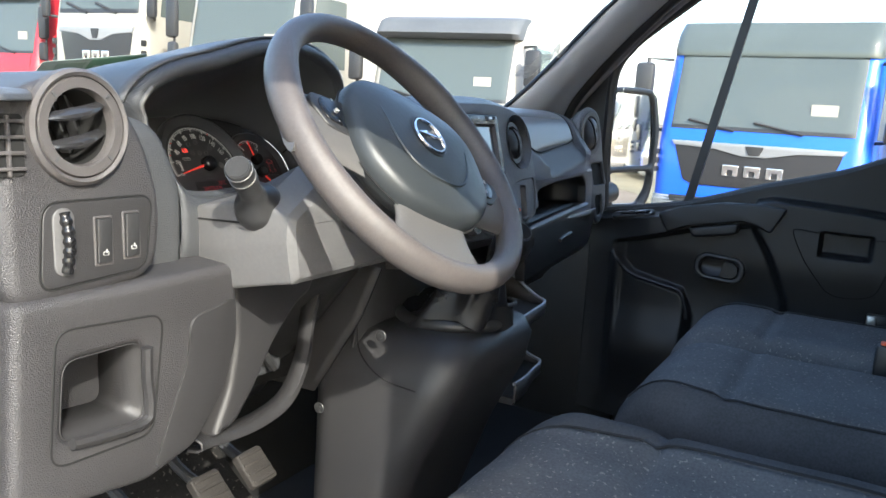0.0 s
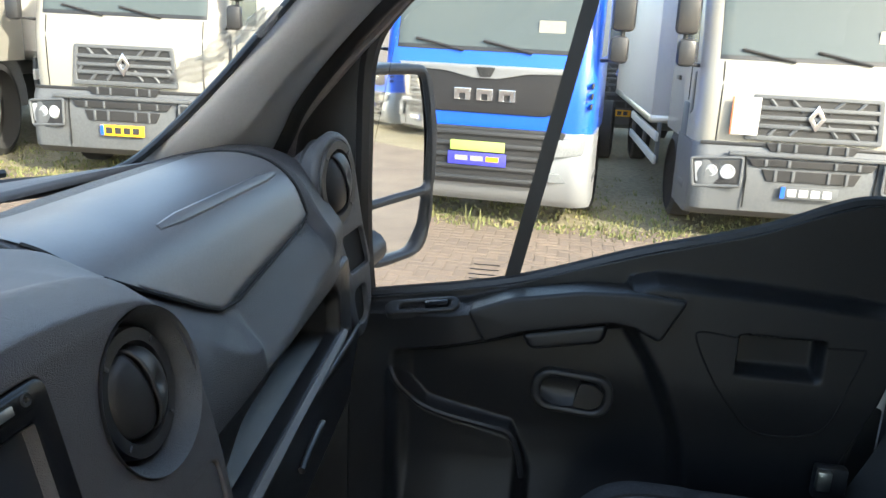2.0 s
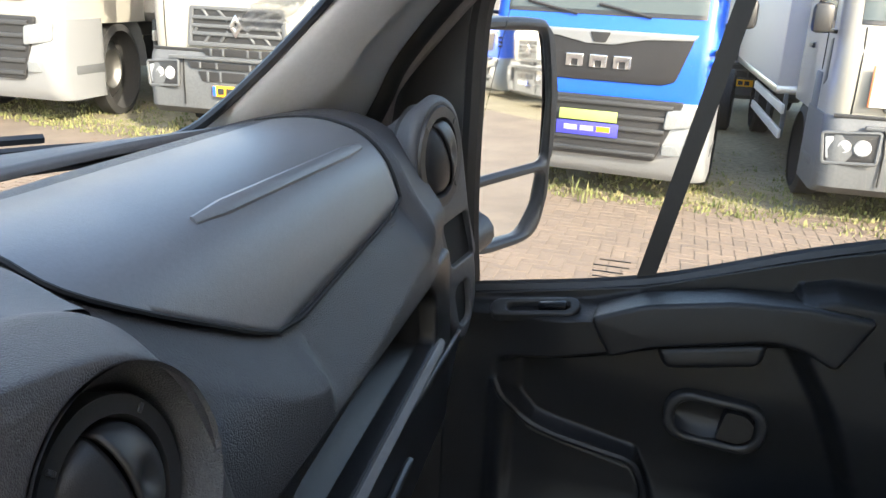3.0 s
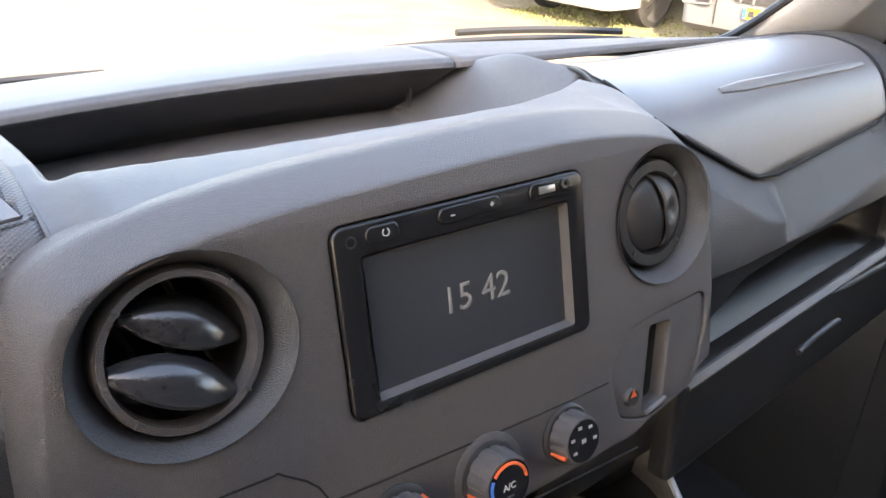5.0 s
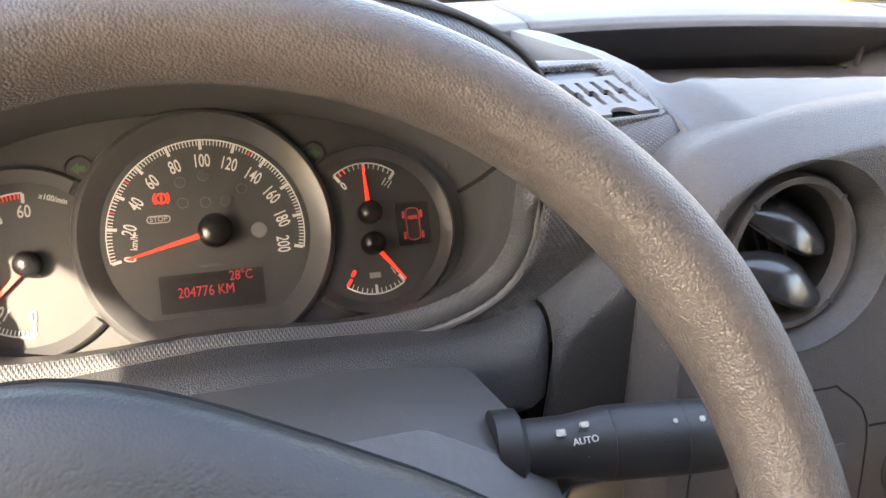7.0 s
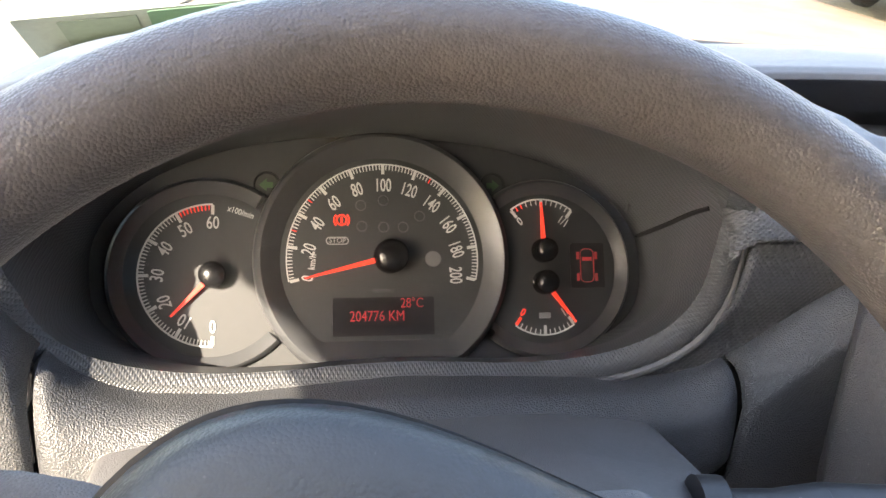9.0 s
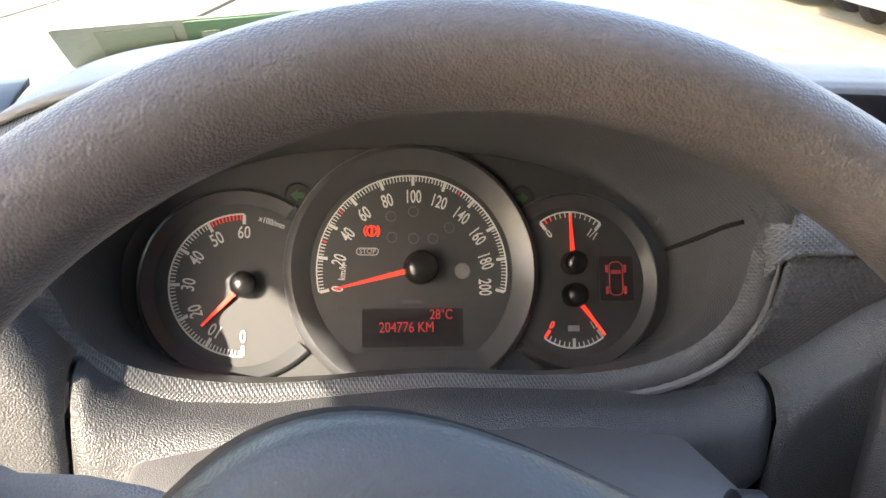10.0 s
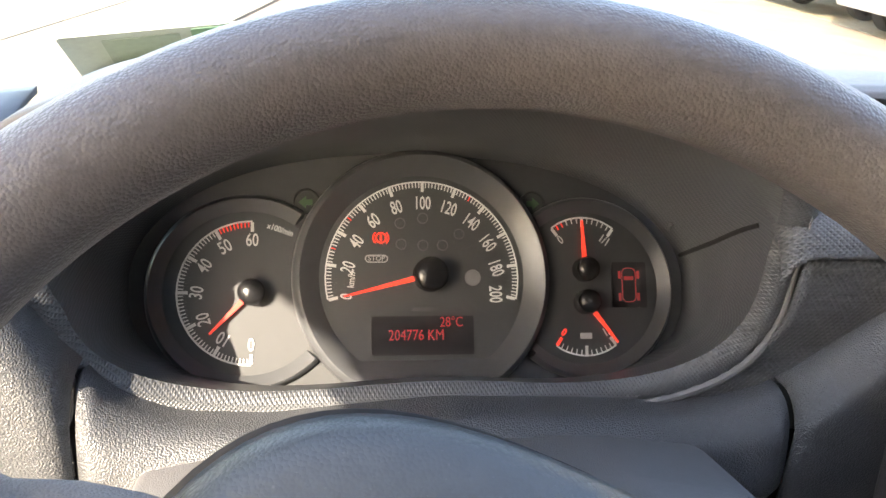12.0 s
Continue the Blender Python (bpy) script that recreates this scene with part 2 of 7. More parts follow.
def lathe(profile, M=Matrix(), n=40, bm=None, sx=1.0):
    """Turns (radius, height) round the z axis of M."""
    bm = bm or bmesh.new()
    rings = []
    for r, h in profile:
        if r < 1e-6:
            rings.append([bm.verts.new(M @ Vector((0, 0, h)))])
        else:
            rings.append([bm.verts.new(M @ Vector((sx * r * math.cos(2 * math.pi * k / n), r * math.sin(2 * math.pi * k / n), h))) for k in range(n)])
    for a, b in zip(rings, rings[1:]):
        for i in range(n):
            j = (i + 1) % n
            q = [a[i % len(a)], a[j % len(a)], b[j % len(b)], b[i % len(b)]]
            q = [v for k, v in enumerate(q) if v not in q[:k]]
            if len(q) > 2:
                bm.faces.new(q)
    return bm


def loft(loops, closed=True, caps=True, bm=None):
    bm = bm or bmesh.new()
    rings = [[bm.verts.new(Vector(p)) for p in lp] for lp in loops]
    c = len(rings[0])
    for a, b in zip(rings, rings[1:]):
        for i in range(c if closed else c - 1):
            j = (i + 1) % c
            bm.faces.new((a[i], a[j], b[j], b[i]))
    if caps and closed:
        bm.faces.new(rings[0][::-1])
        bm.faces.new(rings[-1])
    return bm


def tube(pts, r, n=10, closed=False, bm=None, flat=1.0, caps=True):
    """A round bar along pts; r is a radius or one for each point."""
    P = [Vector(p) for p in pts]
    c = len(P)
    rs = r if isinstance(r, (list, tuple)) else [r] * c
    loops = []
    side = None
    for i in range(c):
        a = P[i - 1] if i or closed else P[0]
        b = P[(i + 1) % c] if i < c - 1 or closed else P[-1]
        d = (b - a).normalized()
        if side is None:
            side = d.orthogonal().normalized()
        side = (side - d * side.dot(d)).normalized()
        up = d.cross(side)
        loops.append([P[i] + rs[i] * (math.cos(2 * math.pi * k / n) * side + flat * math.sin(2 * math.pi * k / n) * up) for k in range(n)])
    if closed:
        loops.append(loops[0])
        return loft(loops, caps=False, bm=bm)
    return loft(loops, caps=caps, bm=bm)


def block(size, centre, bevel=0.0, M=Matrix(), bm=None, seg=2):
    """A box with rounded edges, size and centre in the axes of M."""
    own = bmesh.new()
    bmesh.ops.create_cube(own, size=1.0)
    for v in own.verts:
        v.co = Vector((v.co.x * size[0] + centre[0], v.co.y * size[1] + centre[1], v.co.z * size[2] + centre[2]))
    if bevel:
        bmesh.ops.bevel(own, geom=own.edges[:], offset=bevel, segments=seg, affect="EDGES", profile=0.5)
    own.transform(M)
    if bm is None:
        return own
    me = bpy.data.meshes.new("tmp")
    own.to_mesh(me)
    own.free()
    bm.from_mesh(me)
    bpy.data.meshes.remove(me)
    return bm


def sheet(f, nu, nv, bm=None):
    """A grid through f(u, v), u and v from 0 to 1."""
    bm = bm or bmesh.new()
    g = [[bm.verts.new(Vector(f(i / nu, j / nv))) for j in range(nv + 1)] for i in range(nu + 1)]
    for i in range(nu):
        for j in range(nv):
            bm.faces.new((g[i][j], g[i + 1][j], g[i + 1][j + 1], g[i][j + 1]))
    return bm


def axes(origin, x, y):
    """The pose with its x along x and its y near y."""
    x = Vector(x).normalized()
    z = x.cross(Vector(y)).normalized()
    y = z.cross(x)
    return Matrix(((x.x, y.x, z.x, origin[0]), (x.y, y.y, z.y, origin[1]), (x.z, y.z, z.z, origin[2]), (0, 0, 0, 1)))


def thing(name, base, label, category, group="", kind=""):
    ob = new(name)
    ob.location = base
    ob.empty_display_size = 0.05
    return tagged(ob, label, category, group, kind)


def part(name, bm, material, parent=None, label="", crease=38, thick=0.0, fix=True):
    """Links a bmesh as one mesh object, under a thing or under a part."""
    me = bpy.data.meshes.new(name)
    if fix:
        bmesh.ops.recalc_face_normals(bm, faces=bm.faces[:])
    bm.to_mesh(me)
    bm.free()
    for p in me.polygons:
        p.use_smooth = True
    me.set_sharp_from_angle(angle=radians(crease))
    me.materials.append(material)
    ob = new(name, me)
    if parent is not None:
        ob.parent = parent
        if parent.type == "EMPTY":
            ob.matrix_parent_inverse = Matrix.Translation(parent.location).inverted()
    if thick:
        s = ob.modifiers.new("Solidify", "SOLIDIFY")
        s.thickness, s.offset = thick, 1.0
    return tagged(ob, label)


def setting(name, bm, material, label, category, **kw):
    return tagged(part(name, bm, material, None, **kw), label, category, kind="structure")


def words(text, size, M, depth=0.0003, bm=None, align="CENTER", squash=1.0, bold=0.010):
    """Letters in the built-in font as a bmesh, lying in the plane of M."""
    cu = bpy.data.curves.new("words", "FONT")
    cu.body, cu.size, cu.extrude, cu.align_x, cu.align_y = text, size, depth, align, "CENTER"
    cu.resolution_u = 3
    cu.offset = size * bold
    ob = bpy.data.objects.new("words", cu)
    scene.collection.objects.link(ob)
    me = bpy.data.meshes.new_from_object(ob)
    bpy.data.objects.remove(ob)
    me.transform(M @ Matrix.Diagonal((squash, 1, 1, 1)))
    bm = bm or bmesh.new()
    bm.from_mesh(me)
    bpy.data.meshes.remove(me)
    return bm


def smooth(a, b, x):
    t = min(1.0, max(0.0, (x - a) / (b - a)))
    return t * t * (3 - 2 * t)


def lerp_table(table, x):
    """Straight lines through (x, value) pairs in rising order."""
    if x <= table[0][0]:
        return table[0][1]
    for (x0, v0), (x1, v1) in zip(table, table[1:]):
        if x <= x1:
            return v0 + (v1 - v0) * (x - x0) / (x1 - x0)
    return table[-1][1]


# ---- van shell ----
def wind_y(x):
    """Where the windscreen meets the dashboard."""
    return 0.42 - 0.45 * x * x


def build_shell():
    setting("floor", block((1.84, 2.2, 0.05), (0, -0.1, 0.925), 0.004), RUBBER, "black rubber cab floor mat with dust", "floor")
    # headliner out of view, added to keep sun and sky off the cab
    setting("ceiling", block((1.80, 0.84, 0.05), (0, -0.77, 2.375), 0.02), LINER, "light grey cloth headliner, unseen and added for shade", "ceiling")
    # unseen bulkhead, kept dark so little light bounces onto the fascia
    setting("wall_back", block((1.86, 0.05, 1.4), (0, -1.15, 1.65), 0.01), FABRIC, "unseen lined bulkhead behind the seats, dark to cut bounce light", "wall")
    # near-black firewall colour stands in for the unlit depth here
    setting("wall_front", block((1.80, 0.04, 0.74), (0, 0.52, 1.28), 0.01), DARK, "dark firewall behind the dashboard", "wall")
    # unseen header and pillar, edge cut to set where the sun reaches
    edge = [(-0.24, 1.988), (-0.60, 2.046), (-1.22, 2.10), (-1.22, 2.405), (-0.30, 2.405), (-0.24, 2.30)]
    bm = prism(rounded([(-y, z) for y, z in edge], 0.03), 0.07, axes((-0.85, 0, 0), (0, -1, 0), (0, 0, 1)) @ Matrix.Rotation(math.pi, 4, "Y") @ Matrix.Diagonal((-1, 1, 1, 1)) @ Matrix.Translation((0, 0, 0.07)), 0.012)
    block((0.10, 0.36, 1.35), (-0.90, -0.96, 1.62), 0.03, bm=bm)
    block((0.12, 1.9, 0.25), (-0.90, -0.2, 0.86), 0.02, bm=bm)
    setting("wall_left", bm, WHITEBODY, "unseen white pillar and header round the open door, added for shade", "wall")
    bm = block((0.05, 0.46, 1.35), (0.955, -0.95, 1.62), 0.02)
    block((0.05, 0.80, 0.14), (0.90, -0.80, 2.29), 0.02, bm=bm)
    block((0.06, 2.0, 0.9), (0.975, -0.2, 0.95), 0.02, bm=bm)
    setting("wall_right", bm, WHITEBODY, "white painted door frame of the van", "wall")
    setting("wall_sill", block((0.012, 1.9, 0.50), (0.938, -0.2, 1.20), 0.004), BLACK, "black lining under the passenger door", "wall")
    setting("wall_b_pillar", block((0.05, 0.45, 1.25), (0.912, -0.957, 1.62), 0.02), BLACK, "black pillar trim behind the passenger door", "wall")
    setting("wall_kick", block((0.03, 0.60, 0.62), (0.905, 0.27, 1.23), 0.01), DOOR, "black kick panel in front of the passenger door", "wall")
    # white edge of the frame behind the passenger door
    pts = [(0.93, -0.81, 2.15), (0.92, -0.79, 1.95), (0.905, -0.768, 1.80), (0.90, -0.752, 1.743), (0.895, -0.715, 1.642), (0.892, -0.688, 1.486), (0.892, -0.665, 1.378), (0.90, -0.64, 1.2)]
    rows = []
    for p in curve(pts, 6):
        w = 0.030
        rows.append([(p[0] - 0.004, p[1] + 0.005, p[2]), (p[0], p[1] - 0.004, p[2]), (p[0] + 0.012, p[1] - 0.006, p[2]), (p[0] + 0.020, p[1] + w, p[2]), (p[0] + 0.012, p[1] + w, p[2])])
    setting("trim_door_rear", loft(rows), WHITEBODY, "white painted pillar edge beside the passenger door", "trim")
    pts = [(0.905, -0.845, 2.15), (0.905, -0.825, 1.95), (0.90, -0.80, 1.80), (0.90, -0.78, 1.743), (0.90, -0.742, 1.642), (0.90, -0.707, 1.486), (0.90, -0.682, 1.378), (0.89, -0.66, 1.2)]
    setting("trim_door_seal", tube(curve(pts, 6), 0.006, 8), BLACK, "black rubber door seal", "trim")


def pillar(name, side, wide=0.0):
    """The sloping pillar beside the windscreen, a padded grey inner trim."""
    inner = curve([(0.60, 0.292, 1.785), (0.618, 0.262, 1.803), (0.640, 0.215, 1.850), (0.668, 0.170, 1.905), (0.697, 0.112, 1.980), (0.712, 0.0, 2.10), (0.70, -0.22, 2.27), (0.66, -0.45, 2.38)], 4)
    outer = curve([(0.895, 0.240, 1.70), (0.894, 0.205, 1.770), (0.892, 0.185, 1.810), (0.888, 0.158, 1.862), (0.880, 0.080, 1.955), (0.858, -0.06, 2.09), (0.81, -0.29, 2.28), (0.77, -0.48, 2.39)], 4)
    n = len(inner) - 1
    def f(u, v):
        a, b = Vector(inner[round(v * n)]), Vector(outer[round(v * n)])
        p = a.lerp(b, u) + Vector((-0.55, -0.75, 0.1)) * 0.042 * math.sin(math.pi * u) ** 0.7
        return (side * (p.x + wide), p.y, p.z)
    ob = setting(name, sheet(f, 14, n), PILLAR, "grey padded windscreen pillar trim", "pillar", thick=0.004, crease=70)
    edge = [(side * (x + wide - 0.001), y + 0.003, z + 0.001) for x, y, z in inner]
    part("pillar_edge", tube(edge, 0.0055, 8), BLACK, ob, "black glass edge along the pillar")
    seal = [(side * (x + wide - 0.004), y - 0.006, z) for x, y, z in outer]
    part("pillar_seal", tube(seal, 0.017, 10), BLACK, ob, "black rubber seal along the pillar")
    return ob


def build_glazing():
    def f(u, v):
        x = -0.82 + 1.64 * u
        return (x * (1 - 0.06 * v), 0.44 - 0.45 * x * x * (1 - 0.5 * v) - 0.36 * v - 0.2 * v * v - 0.22 * v ** 6, 1.775 + 0.60 * v)
    g = setting("window_1", sheet(f, 20, 8), GLASS, "clear windscreen with peeling tape remains", "windscreen", fix=False)
    g.visible_shadow = False
    bm = prism(rounded([(-0.10, 1.54), (0.74, 1.54), (0.76, 2.2), (0.30, 2.2), (-0.02, 1.98)], 0.03), 0.004, axes((0.929, 0, 0), (0, -1, 0), (0, 0, 1)))
    g = setting("window_2", bm, GLASS, "clear passenger side window", "window")
    g.visible_shadow = False
    # frit along the foot of the windscreen and wiper arms outside
    bm = sheet(lambda u, v: (-0.86 + 1.72 * u, wind_y(-0.86 + 1.72 * u) + 0.028 - 0.03 * v, 1.772 + 0.012 * v), 24, 2)
    setting("trim_windscreen_foot", bm, BLACK, "black ceramic edge at the windscreen foot", "trim", thick=0.004)
    for x0, x1 in ((0.20, 0.62), (-0.66, -0.10)):
        w = thing("wiper", (x0, wind_y(x0) + 0.07, 1.79), "black windscreen wiper resting at the foot of the glass", "wiper", "windscreen wipers")
        a = [(x0 + (x1 - x0) * k / 8, wind_y(x0 + (x1 - x0) * k / 8) + 0.050, 1.783 + 0.008 * math.sin(math.pi * k / 8)) for k in range(9)]
        part("blade", tube(a, 0.0042, 6), BLACK, w)
        b = [(x, y + 0.012, z + 0.008) for x, y, z in a[2:7]]
        part("arm", tube(b, 0.0048, 6), BLACK, w)


def build_tape():
    """Loose ends of clear tape left on the windscreen beside the pillar."""
    m = pane("clear tape", (0.86, 0.87, 0.87), ior=1.30, rough=0.22)
    t = m.node_tree
    milk = t.nodes.new("ShaderNodeBsdfDiffuse")
    milk.inputs["Color"].default_value = (0.62, 0.62, 0.60, 1)
    mix, crumple = t.nodes.new("ShaderNodeMixShader"), t.nodes.new("ShaderNodeTexNoise")
    crumple.inputs["Scale"].default_value, crumple.inputs["Detail"].default_value = 70, 3
    amount = t.nodes.new("ShaderNodeMapRange")
    amount.inputs["From Min"].default_value, amount.inputs["From Max"].default_value = 0.40, 0.68
    amount.inputs["To Min"].default_value, amount.inputs["To Max"].default_value = 0.14, 0.75
    out = t.nodes["Material Output"].inputs["Surface"]
    t.links.new(crumple.outputs[0], amount.inputs[0])
    t.links.new(amount.outputs[0], mix.inputs[0])
    t.links.new(out.links[0].from_socket, mix.inputs[1])
    t.links.new(milk.outputs[0], mix.inputs[2])
    t.links.new(mix.outputs[0], out)
    tape = thing("tape_film", (0.632, 0.165, 1.92), "crumpled clear tape peeling off the windscreen glass", "tape")
    rnd = random.Random(7)
    for x, z, w, h, lean in ((0.618, 1.912, 0.052, 0.030, 0.25), (0.634, 1.938, 0.034, 0.034, 0.45), (0.655, 1.962, 0.016, 0.040, 0.35), (0.672, 1.968, 0.020, 0.034, -0.2)):
        jag = [rnd.uniform(-0.12, 0.12) for _ in range(40)]
        fold = [rnd.uniform(-1, 1) for _ in range(12)]
        def film(u, v):
            i, j = int(u * 9), int(v * 9)
            a = (u - 0.5) * (1 + jag[j]) + lean * (v - 0.5)
            c = (v - 0.5) * (1 + jag[10 + i])
            xx, zz = x + w * a, z + h * c
            q = (zz - 1.775) / 0.60
            k = xx / (1 - 0.06 * q)
            y = 0.44 - 0.45 * k * k * (1 - 0.5 * q) - 0.36 * q - 0.2 * q * q - 0.22 * q ** 6
            lift = 0.0022 + 0.0016 * math.sin(9 * u + 5 * v + 3 * fold[0]) + 0.0013 * math.sin(17 * v - 8 * u + 3 * fold[1])
            return (xx, y - lift, zz)
        part("film", sheet(film, 18, 18), m, tape, fix=False).visible_shadow = False


def build_sticker():
    M = axes((-0.605, 0.222, 1.830), (1, 0.05, 0.14), (-0.05, -0.75, 0.55))
    t = thing("windscreen_sticker", M.translation, "pale green sticker with white bars on the windscreen", "sticker")
    part("sheet", prism(rrect(-0.075, -0.028, 0.075, 0.022, 0.003), 0.0006, M), mat("sticker pale", (0.27, 0.33, 0.30), 0.5), t)
    part("green_band", prism(rrect(-0.008, -0.026, 0.073, 0.020, 0.002), 0.0003, M @ Matrix.Translation((0, 0, 0.0006))), mat("sticker green", (0.10, 0.21, 0.14), 0.5), t, "green band of the sticker")
    part("plain_block", prism(rrect(-0.054, -0.022, -0.014, 0.016, 0.001), 0.0003, M @ Matrix.Translation((0, 0, 0.0006))), mat("sticker grey green", (0.19, 0.26, 0.22), 0.5), t, "grey-green square on the sticker")
    for k in range(5):
        part("white_bar", block((0.010, 0.020, 0.0006), (0.005 + 0.0145 * k, -0.002, 0.0010), 0, M), mat("sticker bar", (0.27, 0.33, 0.30), 0.5), t)


build_shell()
build_sticker()
pillar("pillar_right", 1)
pillar("pillar_left", -1, 0.22)
left_frame = curve([(-0.925, 0.258, 1.76), (-0.914, 0.161, 1.84), (-0.890, 0.03, 1.93), (-0.880, -0.10, 2.00), (-0.880, -0.24, 2.06), (-0.880, -0.40, 2.08)], 6)
setting("trim_left_frame", tube(left_frame, 0.035, 10), WHITEBODY, "white front edge of the driver door opening", "trim")
build_glazing()
build_tape()

# ---- dashboard ----
FP = axes((0, 0, 1.786), (1, 0, 0), (0, 0.25, 1))


def fp(dx, dz, off=0.0):
    """The pose of a detail on the centre fascia: its x, its height and how proud it stands."""
    return FP @ Matrix.Translation((dx, (dz - 1.786) * 1.031, off))


dash = thing("dashboard", (0, 0.2, 0.975), "dark grey grained plastic dashboard with textured top and open tray", "dashboard")
V1, V2 = (-0.211, 1.7615), (0.141, 1.7570)
CARD = axes((-0.2920, 0.0955, 1.8185), (1, 0.20, -0.02), (-0.15, 1, 0.16))


def ly(z):
    return (z - 1.786) * 1.031


def build_dash_top():
    # top pad with the open tray sunk into it
    def f(u, v):
        x, y = -0.2485 + 0.4745 * u, 0.041 + 0.324 * v
        z = 1.824 - 0.0030 * smooth(0.0, 0.4, v) - 0.10 * max(0, 0.045 - y)
        z -= 0.034 * smooth(0.22, 0.36, y)
        # the tray, with rounded corners and a rolled rim
        y0 = lerp_table([(-0.24, 0.096), (-0.13, 0.087), (0.0, 0.082), (0.075, 0.086), (0.138, 0.104), (0.20, 0.135)], x)
        inside = min(smooth(0.0, 0.017, y - y0) * smooth(-0.242, -0.212, x), smooth(0.219, 0.150, x))
        z += (1.742 - z) * inside
        # runs level into the pad beside the binnacle
        pad = lerp_table([(0.02, 1.79), (0.045, 1.803), (0.06, 1.809), (0.075, 1.812), (0.10, 1.8165), (0.13, 1.8195), (0.17, 1.817), (0.205, 1.811), (0.30, 1.799), (0.37, 1.790)], y)
        edge = smooth(-0.222, -0.2485, x)
        # follows the crest of the centre fascia and slopes under the neighbouring panels
        crest = lerp_table([(-0.24, 1.812), (-0.22, 1.818), (-0.05, 1.830), (0.06, 1.831), (0.14, 1.822), (0.178, 1.810), (0.20, 1.786)], x)
        z = crest + (z - crest) * smooth(0.030, 0.095, y)
        z += (pad - z) * edge
        z -= 0.030 * smooth(0.1815, 0.190, x) * smooth(0.155, 0.135, y)
        z -= 0.040 * smooth(0.214, 0.226, x)
        return (x, y, z)
    def split(tray):
        """The pad without its tray, or the tray alone."""
        bm = sheet(f, 230, 150)
        def sunken(face):
            c = face.calc_center_median()
            return -0.240 < c.x < 0.2135 and c.y > 0.09 and c.z < (1.792 - 0.016 * smooth(0.22, 0.36, c.y))
        bmesh.ops.delete(bm, geom=[face for face in bm.faces if sunken(face) != tray], context="FACES")
        return bm
    part("top_pad", split(False), SOFT, dash, "soft grained top pad round the tray", crease=70)
    part("pad_skirt", sheet(lambda u, v: Vector(f(0, 0.01 + 0.94 * u)) - Vector((0, 0, 0.045 * v)), 60, 3), SOFT, dash, thick=0.002)
    part("tray", split(True), SOFT, dash, "smooth sunken storage tray", crease=70)
    # ledge along the windscreen, in three lengths with open joints
    for a, b in ((-0.90, -0.2335), (-0.2315, 0.1860), (0.1880, 0.655)):
        def g(u, v, a=a, b=b):
            x = a + (b - a) * u
            y1 = wind_y(x)
            w = 0.106 * smooth(0.72, 0.20, x) + 0.004
            prof = ((0, -0.010), (0.02, -0.002), (0.25, 0.002), (0.75, 0.005), (0.93, 0.0045), (0.985, 0.001), (1.0, -0.004))
            q = v * 6
            i = min(5, int(q))
            p0, p1 = prof[i], prof[i + 1]
            s = q - i
            return (x, y1 - w * (p0[0] + (p1[0] - p0[0]) * s), 1.800 + p0[1] + (p1[1] - p0[1]) * s)
        part("top_ledge", sheet(g, 30, 24), SOFT, dash, crease=50, thick=-0.003)
    # wall behind the tray
    def h(u, v):
        x = -0.246 + 0.461 * u
        return (x, wind_y(x) - 0.094 + 0.05 * v, 1.800 - 0.062 * v)
    part("tray_back", sheet(h, 30, 3), SMOOTH, dash, thick=0.003)
    part("tray_clip", block((0.020, 0.008, 0.004), (0.166, 0.350, 1.744), 0.0015), PALE, dash, "small pale clip on the tray floor")
    part("tray_rib", block((0.004, 0.006, 0.060), (0.166, 0.342, 1.773), 0.0015), PALE, dash)
    # top to the left of the binnacle and behind it
    part("left_top", sheet(lambda u, v: (-0.90 + 0.215 * u, 0.07 + (wind_y(-0.90 + 0.215 * u) - 0.03 - 0.07) * v, 1.810 - 0.06 * (1 - v) ** 3), 12, 10), SOFT, dash, thick=-0.004)
    part("rear_top", sheet(lambda u, v: (-0.71 + 0.475 * u, wind_y(-0.71 + 0.475 * u) - 0.02 - 0.09 * v, 1.796), 16, 4), SOFT, dash, thick=-0.004)
    # near-black sheet paints the shade in the gap before the windscreen
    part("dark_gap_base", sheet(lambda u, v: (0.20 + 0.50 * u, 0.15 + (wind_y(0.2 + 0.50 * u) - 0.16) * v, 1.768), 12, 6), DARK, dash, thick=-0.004)


